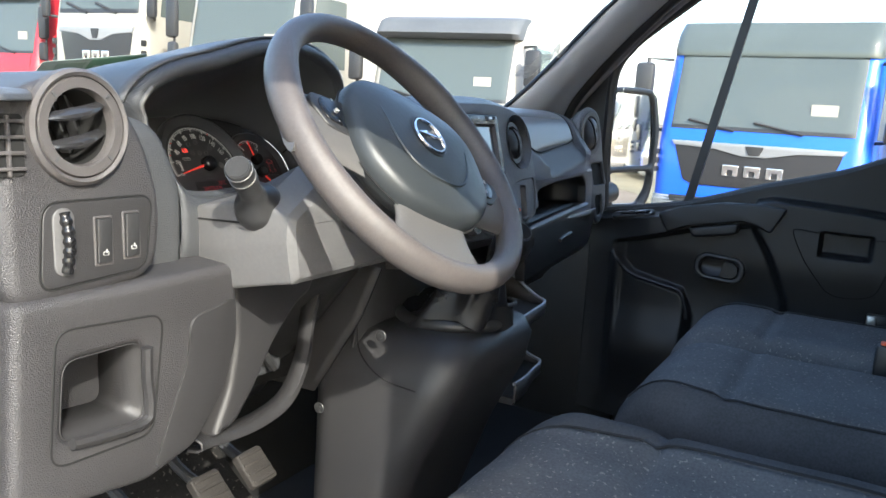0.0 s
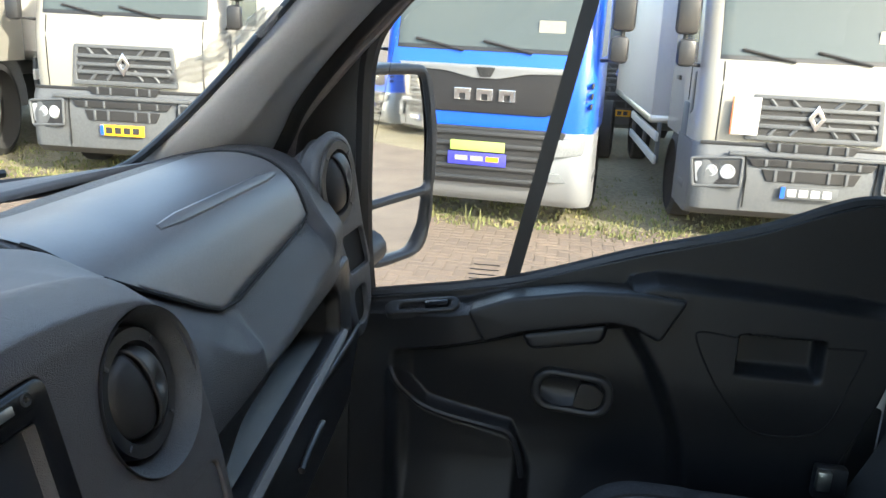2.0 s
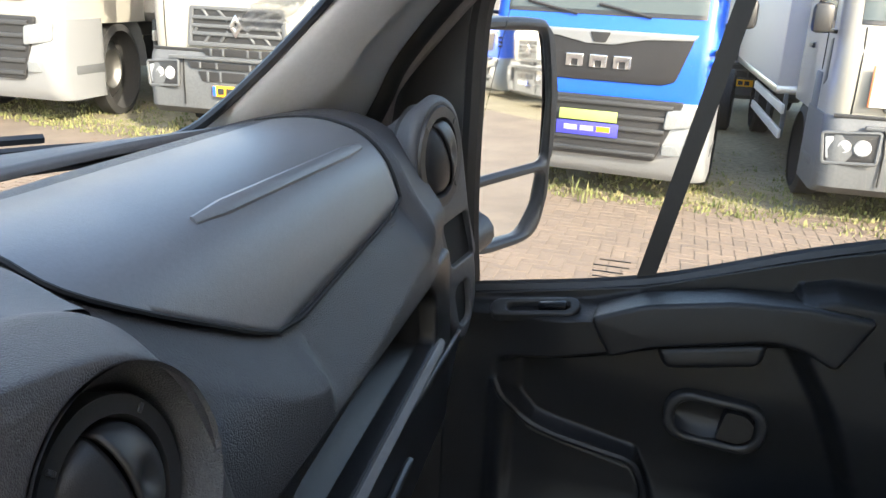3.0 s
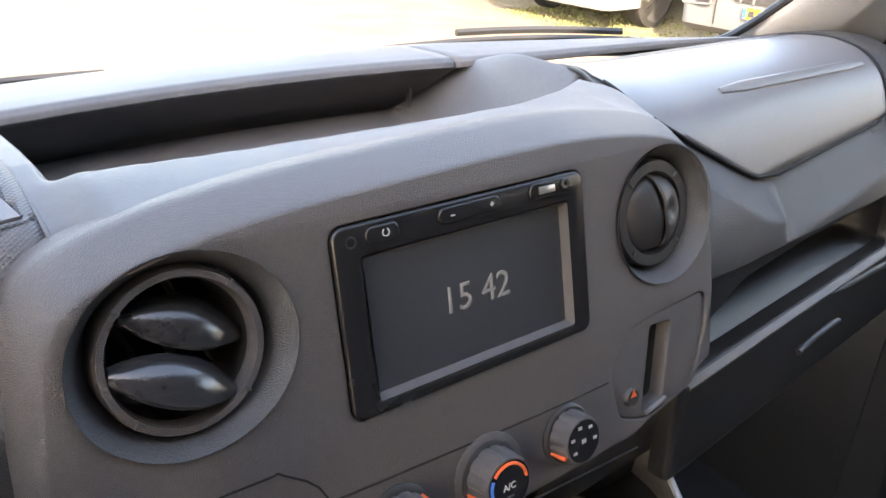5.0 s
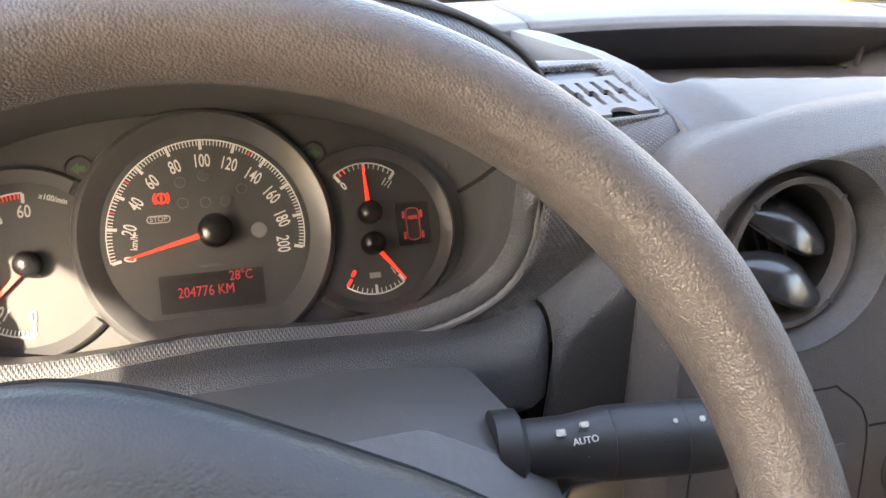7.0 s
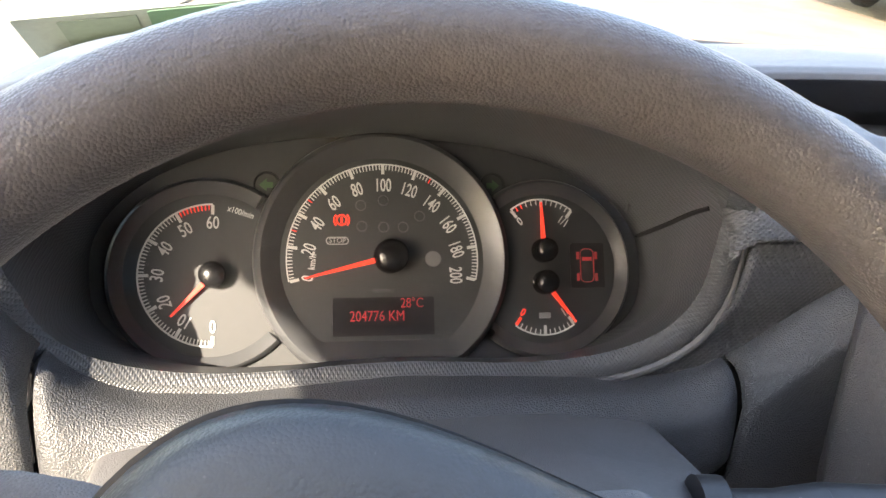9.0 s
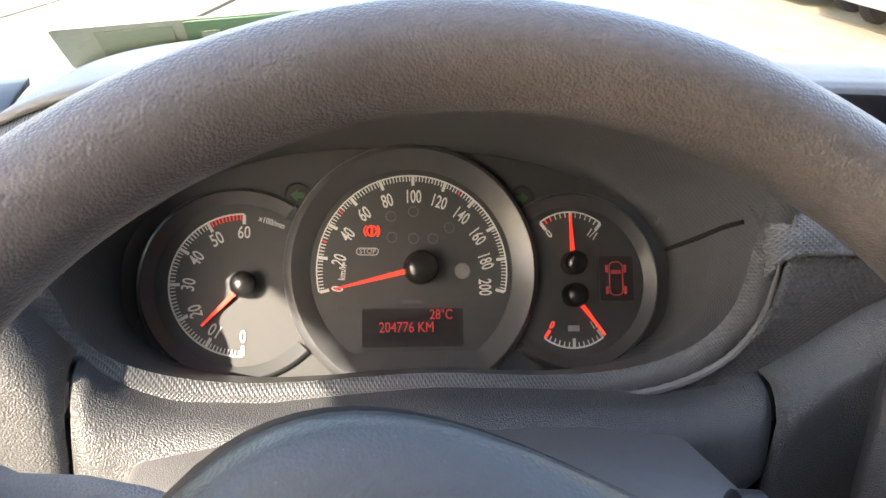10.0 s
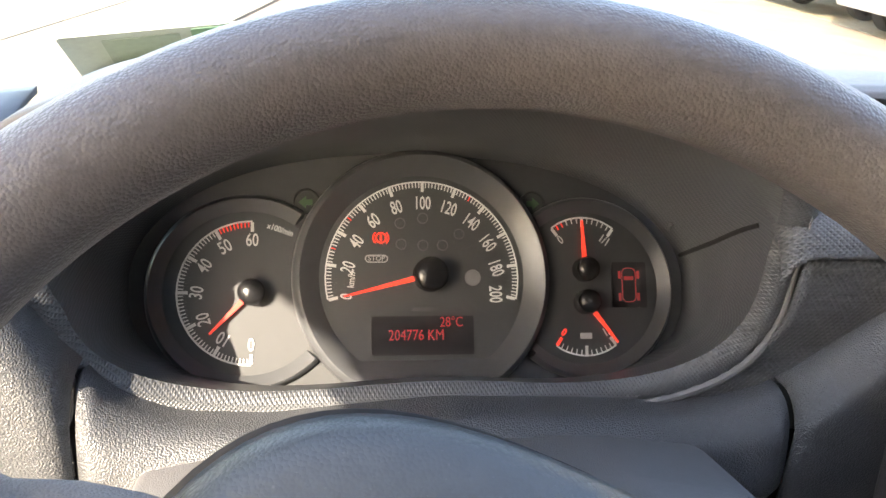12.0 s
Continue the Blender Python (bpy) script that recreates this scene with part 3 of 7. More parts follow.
def build_fascia():
    top = [(0.214, -0.10), (0.212, -0.045), (0.200, 0.002), (0.178, 0.030), (0.140, 0.045), (0.060, 0.0545), (-0.05, 0.054), (-0.15, 0.050), (-0.22, 0.042), (-0.268, 0.026), (-0.290, -0.004), (-0.298, -0.05)]
    out = [(-0.302, -0.115), (-0.296, -0.205), (0.100, -0.205), (0.205, -0.165)] + curve(top, 4)
    holes = [oval(V1[0], ly(V1[1]), 0.0545, 0.0485), oval(V2[0], ly(V2[1]), 0.052, 0.0495), rrect(-0.131, ly(1.6975), 0.0565, ly(1.8035), 0.008)]
    holes.append(rounded([(0.076, ly(1.662)), (0.094, ly(1.684)), (0.122, ly(1.688)), (0.187, ly(1.691)), (0.185, ly(1.66)), (0.168, ly(1.624)), (0.112, ly(1.612)), (0.082, ly(1.622))], 0.010))
    bm = prism(out, 0.075, FP, 0.020, holes, 7, rim=0.0015, slope=1.5)
    inv = FP.inverted()
    for v in bm.verts:
        q = inv @ v.co
        if q.x < -0.24:
            v.co.x += 0.045 * smooth(0.010, 0.075, -q.z) * smooth(0.03, -0.02, q.y)
    part("centre_fascia", bm, SMOOTH, dash, "matt black centre fascia with rounded edges", crease=50)
    # flared collars of the two centre vents
    for (x, z), rx in ((V1, 1.12), (V2, 1.05)):
        prof = [(0.0500, 0.002), (0.0490, 0.0005), (0.0465, -0.004), (0.0425, -0.012), (0.0420, -0.035)]
        part("vent_collar", lathe(prof, fp(x, z), 56, sx=rx), GRAIN, dash)
    # slot insert with recess
    s = rounded([(0.0765, ly(1.662)), (0.0945, ly(1.6835)), (0.122, ly(1.6875)), (0.1865, ly(1.6905)), (0.1845, ly(1.66)), (0.1675, ly(1.6245)), (0.112, ly(1.6125)), (0.0825, ly(1.6225))], 0.010)
    slot = rounded([(0.122, ly(1.680)), (0.146, ly(1.678)), (0.133, ly(1.622)), (0.108, ly(1.618))], 0.004)
    part("slot_insert", prism(s, 0.012, FP @ Matrix.Translation((0, 0, -0.002)), 0.0012, [slot]), SMOOTH, dash)
    bm = prism(slot, 0.001, FP @ Matrix.Translation((0, 0, -0.0145)))
    part("slot_back", bm, DARK, dash)
    part("slot_lip", tube([fp(0.109, 1.6185) @ Vector((0, 0, 0.001)), fp(0.132, 1.6225) @ Vector((0, 0, 0.001))], 0.0022, 8), PALE, dash)
    part("warning_button", lathe([(0.0, 0.002), (0.006, 0.002), (0.0075, 0.0), (0.0075, -0.004)], fp(0.0965, 1.634, -0.001), 20), BLACK, dash, "small round hazard lamp button")
    part("button_mark", prism([(-0.003, -0.002), (0.003, -0.002), (0, 0.004)], 0.0004, fp(0.0965, 1.637, 0.0018)), AMBER, dash, "red triangle mark")
    # joint lines on the fascia
    for pts in ([(-0.150, 1.6605), (0.0, 1.6545), (0.072, 1.6535)], [(-0.270, 1.612), (-0.268, 1.660), (-0.255, 1.684), (-0.240, 1.6885), (-0.185, 1.6880), (-0.175, 1.6860), (-0.152, 1.6630), (-0.150, 1.606)], [(-0.150, 1.606), (0.0, 1.598), (0.100, 1.594)]):
        part("joint_line", tube([fp(x, z) @ Vector((0, 0, -0.0004)) for x, z in curve(pts, 4)], 0.0009, 6), DARK, dash)
    # pieces beside and below the fascia
    prof = curve([(0.160, 1.760), (0.156, 1.790), (0.150, 1.808), (0.140, 1.8175), (0.128, 1.8190), (0.100, 1.8155), (0.075, 1.8100), (0.062, 1.8040), (0.0545, 1.795), (0.050, 1.783)], 6)
    into = CARD.inverted()
    def pad_point(x, y, z):
        q = into @ Vector((x, y, z))
        return Vector((x, y, z - 0.009)) if abs(q.x) < 0.033 and abs(q.y) < 0.031 else Vector((x, y, z))
    ends = [(-0.341, 0.014), (-0.336, 0.004)] + [(-0.330 + 0.0025 * k, 0.0) for k in range(31)] + [(-0.2525, 0.001), (-0.2500, 0.006)]
    part("card_pad", loft([[pad_point(x, y, z - dz) for y, z in prof] for x, dz in ends], closed=False), RIBBED, dash, "diamond textured pad beside the binnacle", thick=0.003, crease=60)


def build_right():
    lid_prof = [(0.30, 1.776), (0.25, 1.797), (0.20, 1.8125), (0.15, 1.820), (0.112, 1.8165), (0.086, 1.8065), (0.066, 1.789), (0.0535, 1.766), (0.0455, 1.745), (0.039, 1.724), (0.036, 1.704)]
    cover_prof = [(0.30, 1.776), (0.25, 1.797), (0.20, 1.8125), (0.15, 1.820), (0.112, 1.8170), (0.085, 1.808), (0.063, 1.793), (0.047, 1.774), (0.034, 1.754), (0.0225, 1.7385), (0.0165, 1.731), (0.0125, 1.724), (0.0080, 1.712), (0.0036, 1.694), (0.0018, 1.677)]

    def along(prof):
        """The profile at even steps from back to front."""
        P = [Vector(p) for p in curve(prof, 8)]
        run = [0.0]
        for a, b in zip(P, P[1:]):
            run.append(run[-1] + (b - a).length)
        def at(s):
            s *= run[-1]
            k = min(len(P) - 2, max(0, next((i for i, r in enumerate(run) if r > s), len(P) - 1) - 1))
            return P[k].lerp(P[k + 1], (s - run[k]) / (run[k + 1] - run[k]))
        return at
    lid_at, cover_at = along(lid_prof), along(cover_prof)

    def place(x, p, out=0.0):
        """Sets a profile point into the dashboard, which bends away towards the door."""
        dx = smooth(0.60, 0.72, x)
        low = smooth(1.735, 1.695, p.y)
        y = p.x + (1 - low) * 0.02 * (x - 0.4) + low * (0.062 * (x - 0.2) - 0.0062) + 0.012 * dx
        return Vector((x, y - out * 0.8, p.y + 0.6 * out - 0.006 * dx + 0.004 * smooth(0.30, 0.19, x)))

    def start(x):
        """Where the fascia begins behind: beside the tray, then along the dark gap."""
        back = lerp_table([(0.18, 0.098), (0.205, 0.150), (0.222, 0.190), (0.40, 0.235), (0.627, 0.276), (0.72, 0.285)], x)
        lo, hi = 0.0, 0.6
        for _ in range(24):
            mid = (lo + hi) / 2
            lo, hi = (mid, hi) if lid_at(mid).x > back else (lo, mid)
        return lo
    LOW, RC = 0.935, 0.11

    def low_at(x):
        """The lid's lower edge, which rises towards the door."""
        return LOW - 0.075 * min(1.0, max(0.0, (x - 0.33) / 0.26))

    def lid_x(s, side):
        """Left and right edge of the airbag lid at s along the profile."""
        if side:
            k = max(0.0, (s - (LOW - RC)) / RC)
            j = max(0.0, 1 - s / 0.62)
            return 0.628 - 0.020 * smooth(0.5, 0.9, s) - 0.030 * (1 - math.sqrt(max(0.0, 1 - min(1, k) ** 2))) - 0.045 * j ** 3
        k = min(1.0, max(0.0, (s - (LOW - 0.08)) / 0.08))
        return 0.196 + 0.137 * smooth(0.63, 0.95, s) ** 1.2 + 0.045 * (1 - math.sqrt(1 - k * k))

    def sunk(x, s):
        """How far inside the recess of the lid a point lies, 0 to 1."""
        a = smooth(lid_x(min(s, LOW), 0) - 0.034, lid_x(min(s, LOW), 0) - 0.002, x)
        b = smooth(lid_x(min(s, LOW), 1) + 0.018, lid_x(min(s, LOW), 1) + 0.002, x)
        c = smooth(low_at(x) + 0.075, low_at(x) + 0.004, s)
        return min(a, b) * c
    def f(u, v):
        x = 0.1835 + 0.520 * u
        s0 = start(x)
        s = s0 + (1 - s0) * v
        k = sunk(x, s)
        flush = 0.7 * smooth(0.605, 0.64, x) * smooth(0.97, 0.78, s)
        p = cover_at(s).lerp(lid_at(s), max(k, flush))
        return place(x, p, -0.006 * k)
    part("passenger_fascia", sheet(f, 200, 150), FASCIA, dash, "coarse grained fascia round the airbag lid", thick=0.003, crease=80)
    def g(u, v):
        s0 = 0.19
        x = 0.0
        for _ in range(2):
            s = s0 + (low_at(x or 0.33) - s0) * v
            a, b = lid_x(s, 0), lid_x(s, 1)
            x = a + (b - a) * u
            s0 = start(x) + 0.004
        edge = min(1.0, (1 - u) * (b - a) / 0.006, (1 - v) / 0.03, u * (b - a) / 0.006 if v > 0.6 else 1.0)
        return place(x, lid_at(s), 0.0006 - 0.0040 * (1 - math.sin(max(0.0, edge) * math.pi / 2)))
    part("airbag_lid", sheet(g, 70, 60), LIDSKIN, dash, "smooth airbag lid with a raised strip", crease=60)
    edge = [(lid_x(s, 0), s) for s in [0.56 + (LOW - 0.58) * k / 14 for k in range(15)]]
    edge += [(lid_x(LOW, 0) + (lid_x(LOW, 1) - lid_x(LOW, 0)) * k / 12, 0.0) for k in range(13)]
    edge += [(lid_x(s, 1) + 0.002, s) for s in [LOW - (LOW - 0.30) * k / 20 for k in range(21)]]
    edge = [(x, s or low_at(x) + 0.003) for x, s in edge]
    edge = [(x, s) for k, (x, s) in enumerate(edge) if k < 28 or s < low_at(x)]
    part("lid_gap", tube([place(x, lid_at(min(s, 0.999)), 0.0002) for x, s in edge], 0.0017, 6), DARK, dash, "dark open joint round the airbag lid")
    def on_lid(x, z, out):
        lo, hi = 0.3, 1.0
        for _ in range(24):
            mid = (lo + hi) / 2
            lo, hi = (mid, hi) if lid_at(mid).y > z else (lo, mid)
        return place(x, lid_at(lo), out)
    a, b = on_lid(0.320, 1.8055, 0.0012), on_lid(0.588, 1.8045, 0.0012)
    part("lid_strip", tube([a.lerp(b, k / 8) for k in range(9)], [0.003] + [0.0062] * 7 + [0.003], 8, flat=0.5), LIDSKIN, dash)
    M = axes(on_lid(0.574, 1.748, 0.0012), (1, 0.02, 0), (0, 0.25, 1))
    bm = words("SRS", 0.007, M)
    for k in range(2):
        block((0.014 - 0.004 * k, 0.0016, 0.0003), (0, -0.006 - 0.0035 * k, 0), 0, M, bm)
    part("lid_mark", bm, DIM, dash, "small dark airbag mark")
    # lower part with the open shelf
    M = axes((0.2, -0.008, 1.60), (1, 0.062, 0), (0, 0.06, 1))
    out = rounded([(0.004, -0.12), (0.48, -0.10), (0.505, -0.03), (0.505, 0.085), (0.0, 0.085)], 0.01)
    hole = rounded([(0.022, -0.012), (0.438, 0.004), (0.440, 0.052), (0.415, 0.072), (0.20, 0.068), (0.09, 0.060), (0.028, 0.030)], 0.012)
    # darker door plastic on shelf and lower panel paints in their shade
    part("shelf_front", prism(out, 0.02, M, 0.006, [hole], 4, rim=0.004), DOOR, dash, crease=50)
    bm = prism(inset(hole, 0.001), 0.001, M @ Matrix.Translation((0, 0, -0.16)))
    part("shelf_back", bm, DOOR, dash)
    H = [M @ Vector((x, y, -0.018)) for x, y in hole]
    B = [M @ Vector((x, y, -0.16)) for x, y in hole]
    part("shelf_lining", loft([H, B], caps=False), DOOR, dash, thick=0.002)
    part("shelf_lip", tube([M @ Vector((x, y, 0.004)) for x, y in ((0.010, -0.016), (0.02, -0.014), (0.22, -0.005), (0.43, 0.002), (0.445, 0.003))], [0.004, 0.0055, 0.0055, 0.0055, 0.004], 8, flat=0.55), PALE, dash, "pale edge of the open shelf")
    part("drawer_handle", tube([M @ Vector((x, y, 0.004)) for x, y in ((0.225, -0.062), (0.25, -0.057), (0.30, -0.054), (0.315, -0.056))], 0.004, 8), BLACK, dash)
    def under(u, v):
        x = 0.06 + 0.66 * u
        return (x, 0.00 + 0.03 * v + 0.10 * smooth(0.4, 1.0, v) + 0.03 * (x - 0.2), 1.585 - 0.20 * v)
    part("lower_panel", sheet(under, 12, 14), DOOR, dash, thick=0.004)
    # pod at the door end
    M = axes((0.742, 0.052, 1.735), (0.985, -0.12, 0), (0, 0.08, 1))
    out = curve([(-0.060, -0.02), (-0.065, 0.045), (-0.046, 0.085), (0.0, 0.101), (0.046, 0.086), (0.066, 0.045), (0.082, -0.03), (0.100, -0.10), (0.098, -0.16), (0.06, -0.20), (0.020, -0.17), (-0.035, -0.10)], 5, True)
    holes = [oval(-0.002, 0.035, 0.058, 0.056), rounded([(0.002, -0.042), (0.072, -0.038), (0.096, -0.096), (0.026, -0.098)], 0.008), rounded([(0.030, -0.125), (0.075, -0.120), (0.080, -0.175), (0.045, -0.178)], 0.015)]
    bm = prism(out, 0.11, M, 0.010, holes, 4, rim=0.003)
    inv = M.inverted()
    for v in bm.verts:
        q = inv @ v.co
        f = 1 - 0.50 * smooth(0.012, 0.10, -q.z)
        if q.y > -0.03:
            v.co = M @ Vector((q.x * f + 0.02 * (1 - f), -0.03 + (q.y + 0.03) * f, q.z))
    part("end_pod", bm, SOFT, dash, "rounded end pod with vent and cup recess", crease=50)
    # near-black boxes paint the shade inside the two recesses
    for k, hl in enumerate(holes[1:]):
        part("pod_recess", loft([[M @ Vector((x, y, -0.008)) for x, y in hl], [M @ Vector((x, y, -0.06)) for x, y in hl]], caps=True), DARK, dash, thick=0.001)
    return M


def air_vent(M, r, group, blades, tilt, label, turn=0.0, fat=0.33, bore=0.75):
    """A round vent: outer ring with four notches, a ball and its blades."""
    base = M.translation
    v = thing("air_vent", base, label, "air vent", group)
    part("ring", lathe([(r * bore, -0.020), (r * bore, 0.000), (r * (bore + 0.03), 0.0035), (r * 0.97, 0.0035), (r * 1.0, 0.001), (r * 1.0, -0.03)], M, 56), SMOOTH if blades else BLACK, v)
    for k in range(4):
        a = radians(45 * 1 + 90 * k + turn)
        part("notch", block((r * min(0.11, 0.9 - 0.9 * bore), r * 0.055, 0.002), (r * (1.01 + bore) / 2, 0, 0.0036), 0.0006, M @ Matrix.Rotation(a, 4, "Z")), GRAIN, v)
    R = M @ Matrix.Rotation(tilt[0], 4, "Z") @ Matrix.Rotation(tilt[1], 4, "X")
    q = r * (bore - 0.005)
    if blades:
        # near-black well paints the shade behind the blades
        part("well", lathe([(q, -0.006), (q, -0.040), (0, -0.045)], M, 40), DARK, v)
        for y in (q * 0.40, -q * 0.40):
            w = math.sqrt(q * q - y * y) * 0.97
            blade = []
            for e in range(-8, 9):
                k = e / 8
                hh = q * fat * (1 - 0.72 * k * k) + 0.0008
                zz = 0.003 - 0.008 * k * k
                blade.append([R @ Vector((w * k, y + a * hh, zz + b)) for a, b in ((-1.0, -0.002), (-0.9, 0.0005), (-0.3, 0.0016), (0.3, 0.0006), (0.9, -0.004), (1.0, -0.006), (0.4, -0.0035), (-0.5, -0.0028))])
            part("blade", loft(blade), SHINE, v)
        for s in (-0.45, 0.0, 0.45):
            part("rear_fin", block((0.0022, q * 1.5, 0.012), (q * s, 0, -0.030), 0.0006, M @ Matrix.Rotation(0.35, 4, "Z")), BLACK, v)
    else:
        dome = [(q * math.cos(a), 0.014 * math.sin(a) - 0.006) for a in [k / 8 * math.pi / 2 for k in range(9)]]
        dome[-1] = (0, dome[-1][1])
        # near-black well paints the shade round the shutter
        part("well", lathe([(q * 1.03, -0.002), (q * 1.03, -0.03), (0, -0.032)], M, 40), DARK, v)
        def cap(u0, u1, lift):
            def f(u, w):
                x = q * (u0 + (u1 - u0) * u)
                h = math.sqrt(max(0.0, q * q - x * x))
                y = h * (2 * w - 1)
                rr = min(1, math.hypot(x, y) / q)
                dim = -0.005 * math.exp(-((x - q * 0.35) ** 2 + y * y) / (0.2 * q) ** 2) if lift else 0
                return R @ Vector((x, y, lift + 0.017 * math.sqrt(max(0, 1 - rr * rr)) - 0.006 + dim))
            return sheet(f, 12, 16)
        part("shutter", cap(-1.0, 0.02, 0.0), BLACK, v, thick=-0.002)
        part("shutter", cap(0.06, 0.96, 0.003), BLACK, v, "shutter blade with a thumb dimple", thick=-0.002)
    return v


build_dash_top()
build_fascia()
POD = build_right()
air_vent(fp(*V1, -0.010), 0.0415, "dashboard air vents", True, (radians(-24), radians(-20)), "round open air vent with two glossy black blades", fat=0.36, bore=0.86)
air_vent(fp(*V2, -0.013), 0.0395, "dashboard air vents", False, (radians(8), 0.0), "round closed air vent with domed shutter")
air_vent(POD @ Matrix.Translation((-0.002, 0.035, -0.001)), 0.0555, "dashboard air vents", False, (radians(25), 0.0), "round closed air vent at the door end")


# ---- head unit ----
def build_radio():
    u = thing("head_unit", fp(-0.037, 1.70).translation, "black touchscreen head unit showing the clock", "radio")
    w0, w1, h0, h1 = -0.1305, 0.0560, ly(1.698), ly(1.803)
    s0, s1, t0, t1 = -0.1135, 0.0405, ly(1.7055), ly(1.7855)
    part("bezel", prism(rrect(w0, h0, w1, h1, 0.0075), 0.03, FP @ Matrix.Translation((0, 0, 0.0025)), 0.002, [rrect(s0, t0, s1, t1, 0.002)], 3), GLOSS, u)
    # bevelled frame down to the glass
    rings = [[FP @ Vector((x, y, d)) for x, y in rrect(s0 + e, t0 + e, s1 - e, t1 - e, 0.002)] for e, d in ((-0.006, 0.0027), (0.0, 0.0025), (0.0025, -0.0035))]
    part("inner_frame", loft(rings[1:], caps=False), SMOOTH, u)
    part("screen", prism(rrect(s0, t0, s1, t1, 0.002), 0.004, FP @ Matrix.Translation((0, 0, -0.0035))), SCREEN, u, "dusty dark touchscreen")
    part("clock_display", words("15 42", 0.0235, FP @ Matrix.Translation((-0.0345, ly(1.745), -0.0030)), 0.0002, squash=1.0, bold=0.0), CLOCK, u, "grey clock digits")
    def pill(x0, x1, z, h=0.0098):
        return prism(rrect(x0, ly(z) - h / 2, x1, ly(z) + h / 2, h * 0.45), 0.004, FP @ Matrix.Translation((0, 0, 0.0042)), 0.0012)
    part("power_button", pill(-0.1110, -0.0890, 1.7955), GLOSS, u)
    part("button_ring", tube([fp(-0.0985, 1.796, 0.0046) @ Vector((0.0021 * math.cos(a), 0.0021 * math.sin(a), 0)) for a in [radians(60 - 300 * k / 12) for k in range(13)]], 0.0003, 5), WHITE, u)
    part("volume_button", pill(-0.0620, -0.0160, 1.7960, 0.0098), GLOSS, u)
    part("minus_mark", block((0.003, 0.0006, 0.0003), (0, 0, 0.0003), 0, fp(-0.053, 1.7957, 0.0044)), WHITE, u)
    bm = block((0.003, 0.0006, 0.0003), (0, 0, 0.0003), 0, fp(-0.0235, 1.7965, 0.0044))
    block((0.0006, 0.003, 0.00034), (0, 0, 0.0003), 0, fp(-0.0235, 1.7965, 0.0044), bm)
    part("plus_mark", bm, WHITE, u)
    part("socket_plate", pill(0.0080, 0.0440, 1.7965, 0.0105), GLOSS, u)
    part("usb_socket", block((0.013, 0.0045, 0.0016), (0, 0, 0.0004), 0.0003, fp(0.0215, 1.7968, 0.0042)), STEEL, u, "metal usb socket")
    part("aux_socket", lathe([(0.0014, -0.002), (0.0016, 0.001), (0.003, 0.0012), (0.0032, 0.0)], fp(0.0375, 1.7975, 0.0042), 20), BLACK, u)
    part("lock_hole", lathe([(0, -0.0006), (0.0022, -0.0006), (0.0026, 0.0004), (0.0036, 0.0002)], fp(-0.1195, 1.7945, 0.0026), 20), BLACK, u)


build_radio()


# ---- climate controls and switches ----
def rotary(x, z, r, h, group, marks, label):
    M = fp(x, z, 0.0)
    k = thing("rotary_knob", M.translation, label, "control knob", group)
    part("skirt", lathe([(r * 1.22, -0.003), (r * 1.22, 0.0015), (r * 1.12, 0.0030), (r * 0.95, 0.0030)], M, 40), BLACK, k)
    n = 48
    rings = []
    for rr, hh in ((r * 1.02, 0.002), (r * 1.0, h * 0.5), (r * 0.96, h * 0.9), (r * 0.90, h), (r * 0.84, h * 1.0)):
        rings.append([M @ Vector(((rr - (0.0011 if i % 4 == 0 and hh < h * 0.95 else 0)) * math.cos(2 * math.pi * i / n), (rr - (0.0011 if i % 4 == 0 and hh < h * 0.95 else 0)) * math.sin(2 * math.pi * i / n), hh)) for i in range(n)])
    part("grip", loft(rings, caps=False), SMOOTH, k)
    part("face", lathe([(r * 0.86, h * 0.99), (r * 0.80, h * 0.985), (0, h * 0.985)], M, 40), GLOSS, k)
    top = M @ Matrix.Translation((0, 0, h * 0.99))
    marks(k, M, top, r, h)


def strip(M, r, h, ang):
    return block((0.004, 0.0022, h * 0.8), (r * 0.985, 0, h * 0.52), 0.0006, M @ Matrix.Rotation(radians(ang), 4, "Z"))


def marks_fan(k, M, top, r, h):
    part("pointer", strip(M, r, h, 35), AMBER, k)
    bm = bmesh.new()
    for i, c in enumerate("01234"):
        a = radians(215 - 48 * i)
        words(c, 0.0052, top @ Matrix.Translation((r * 0.62 * math.cos(a), r * 0.62 * math.sin(a), 0.0002)), 0.0001, bm)
    part("numerals", bm, WHITE, k)
    part("fan_symbol", tube([top @ Vector((0.0028 * math.cos(a), 0.0028 * math.sin(a) - 0.001, 0.0003)) for a in [2 * math.pi * i / 6 for i in range(6)]], 0.0005, 5, True), GREY, k)


def marks_temp(k, M, top, r, h):
    part("pointer", strip(M, r, h, 195), AMBER, k)
    def arc(a0, a1):
        return tube([top @ Vector((r * 0.72 * math.cos(radians(a0 + (a1 - a0) * i / 10)), r * 0.72 * math.sin(radians(a0 + (a1 - a0) * i / 10)), 0.0002)) for i in range(11)], 0.0011, 6)
    part("cold_arc", arc(215, 150), BLUEM, k)
    part("hot_arc", arc(140, 5), AMBER, k)
    part("lettering", words("A/C", 0.0062, top @ Matrix.Translation((0, -0.001, 0.0003)), 0.0001), WHITE, k)
    part("indicator", block((0.006, 0.0012, 0.0003), (0, -0.0075, 0.0003), 0, top), DIM, k)


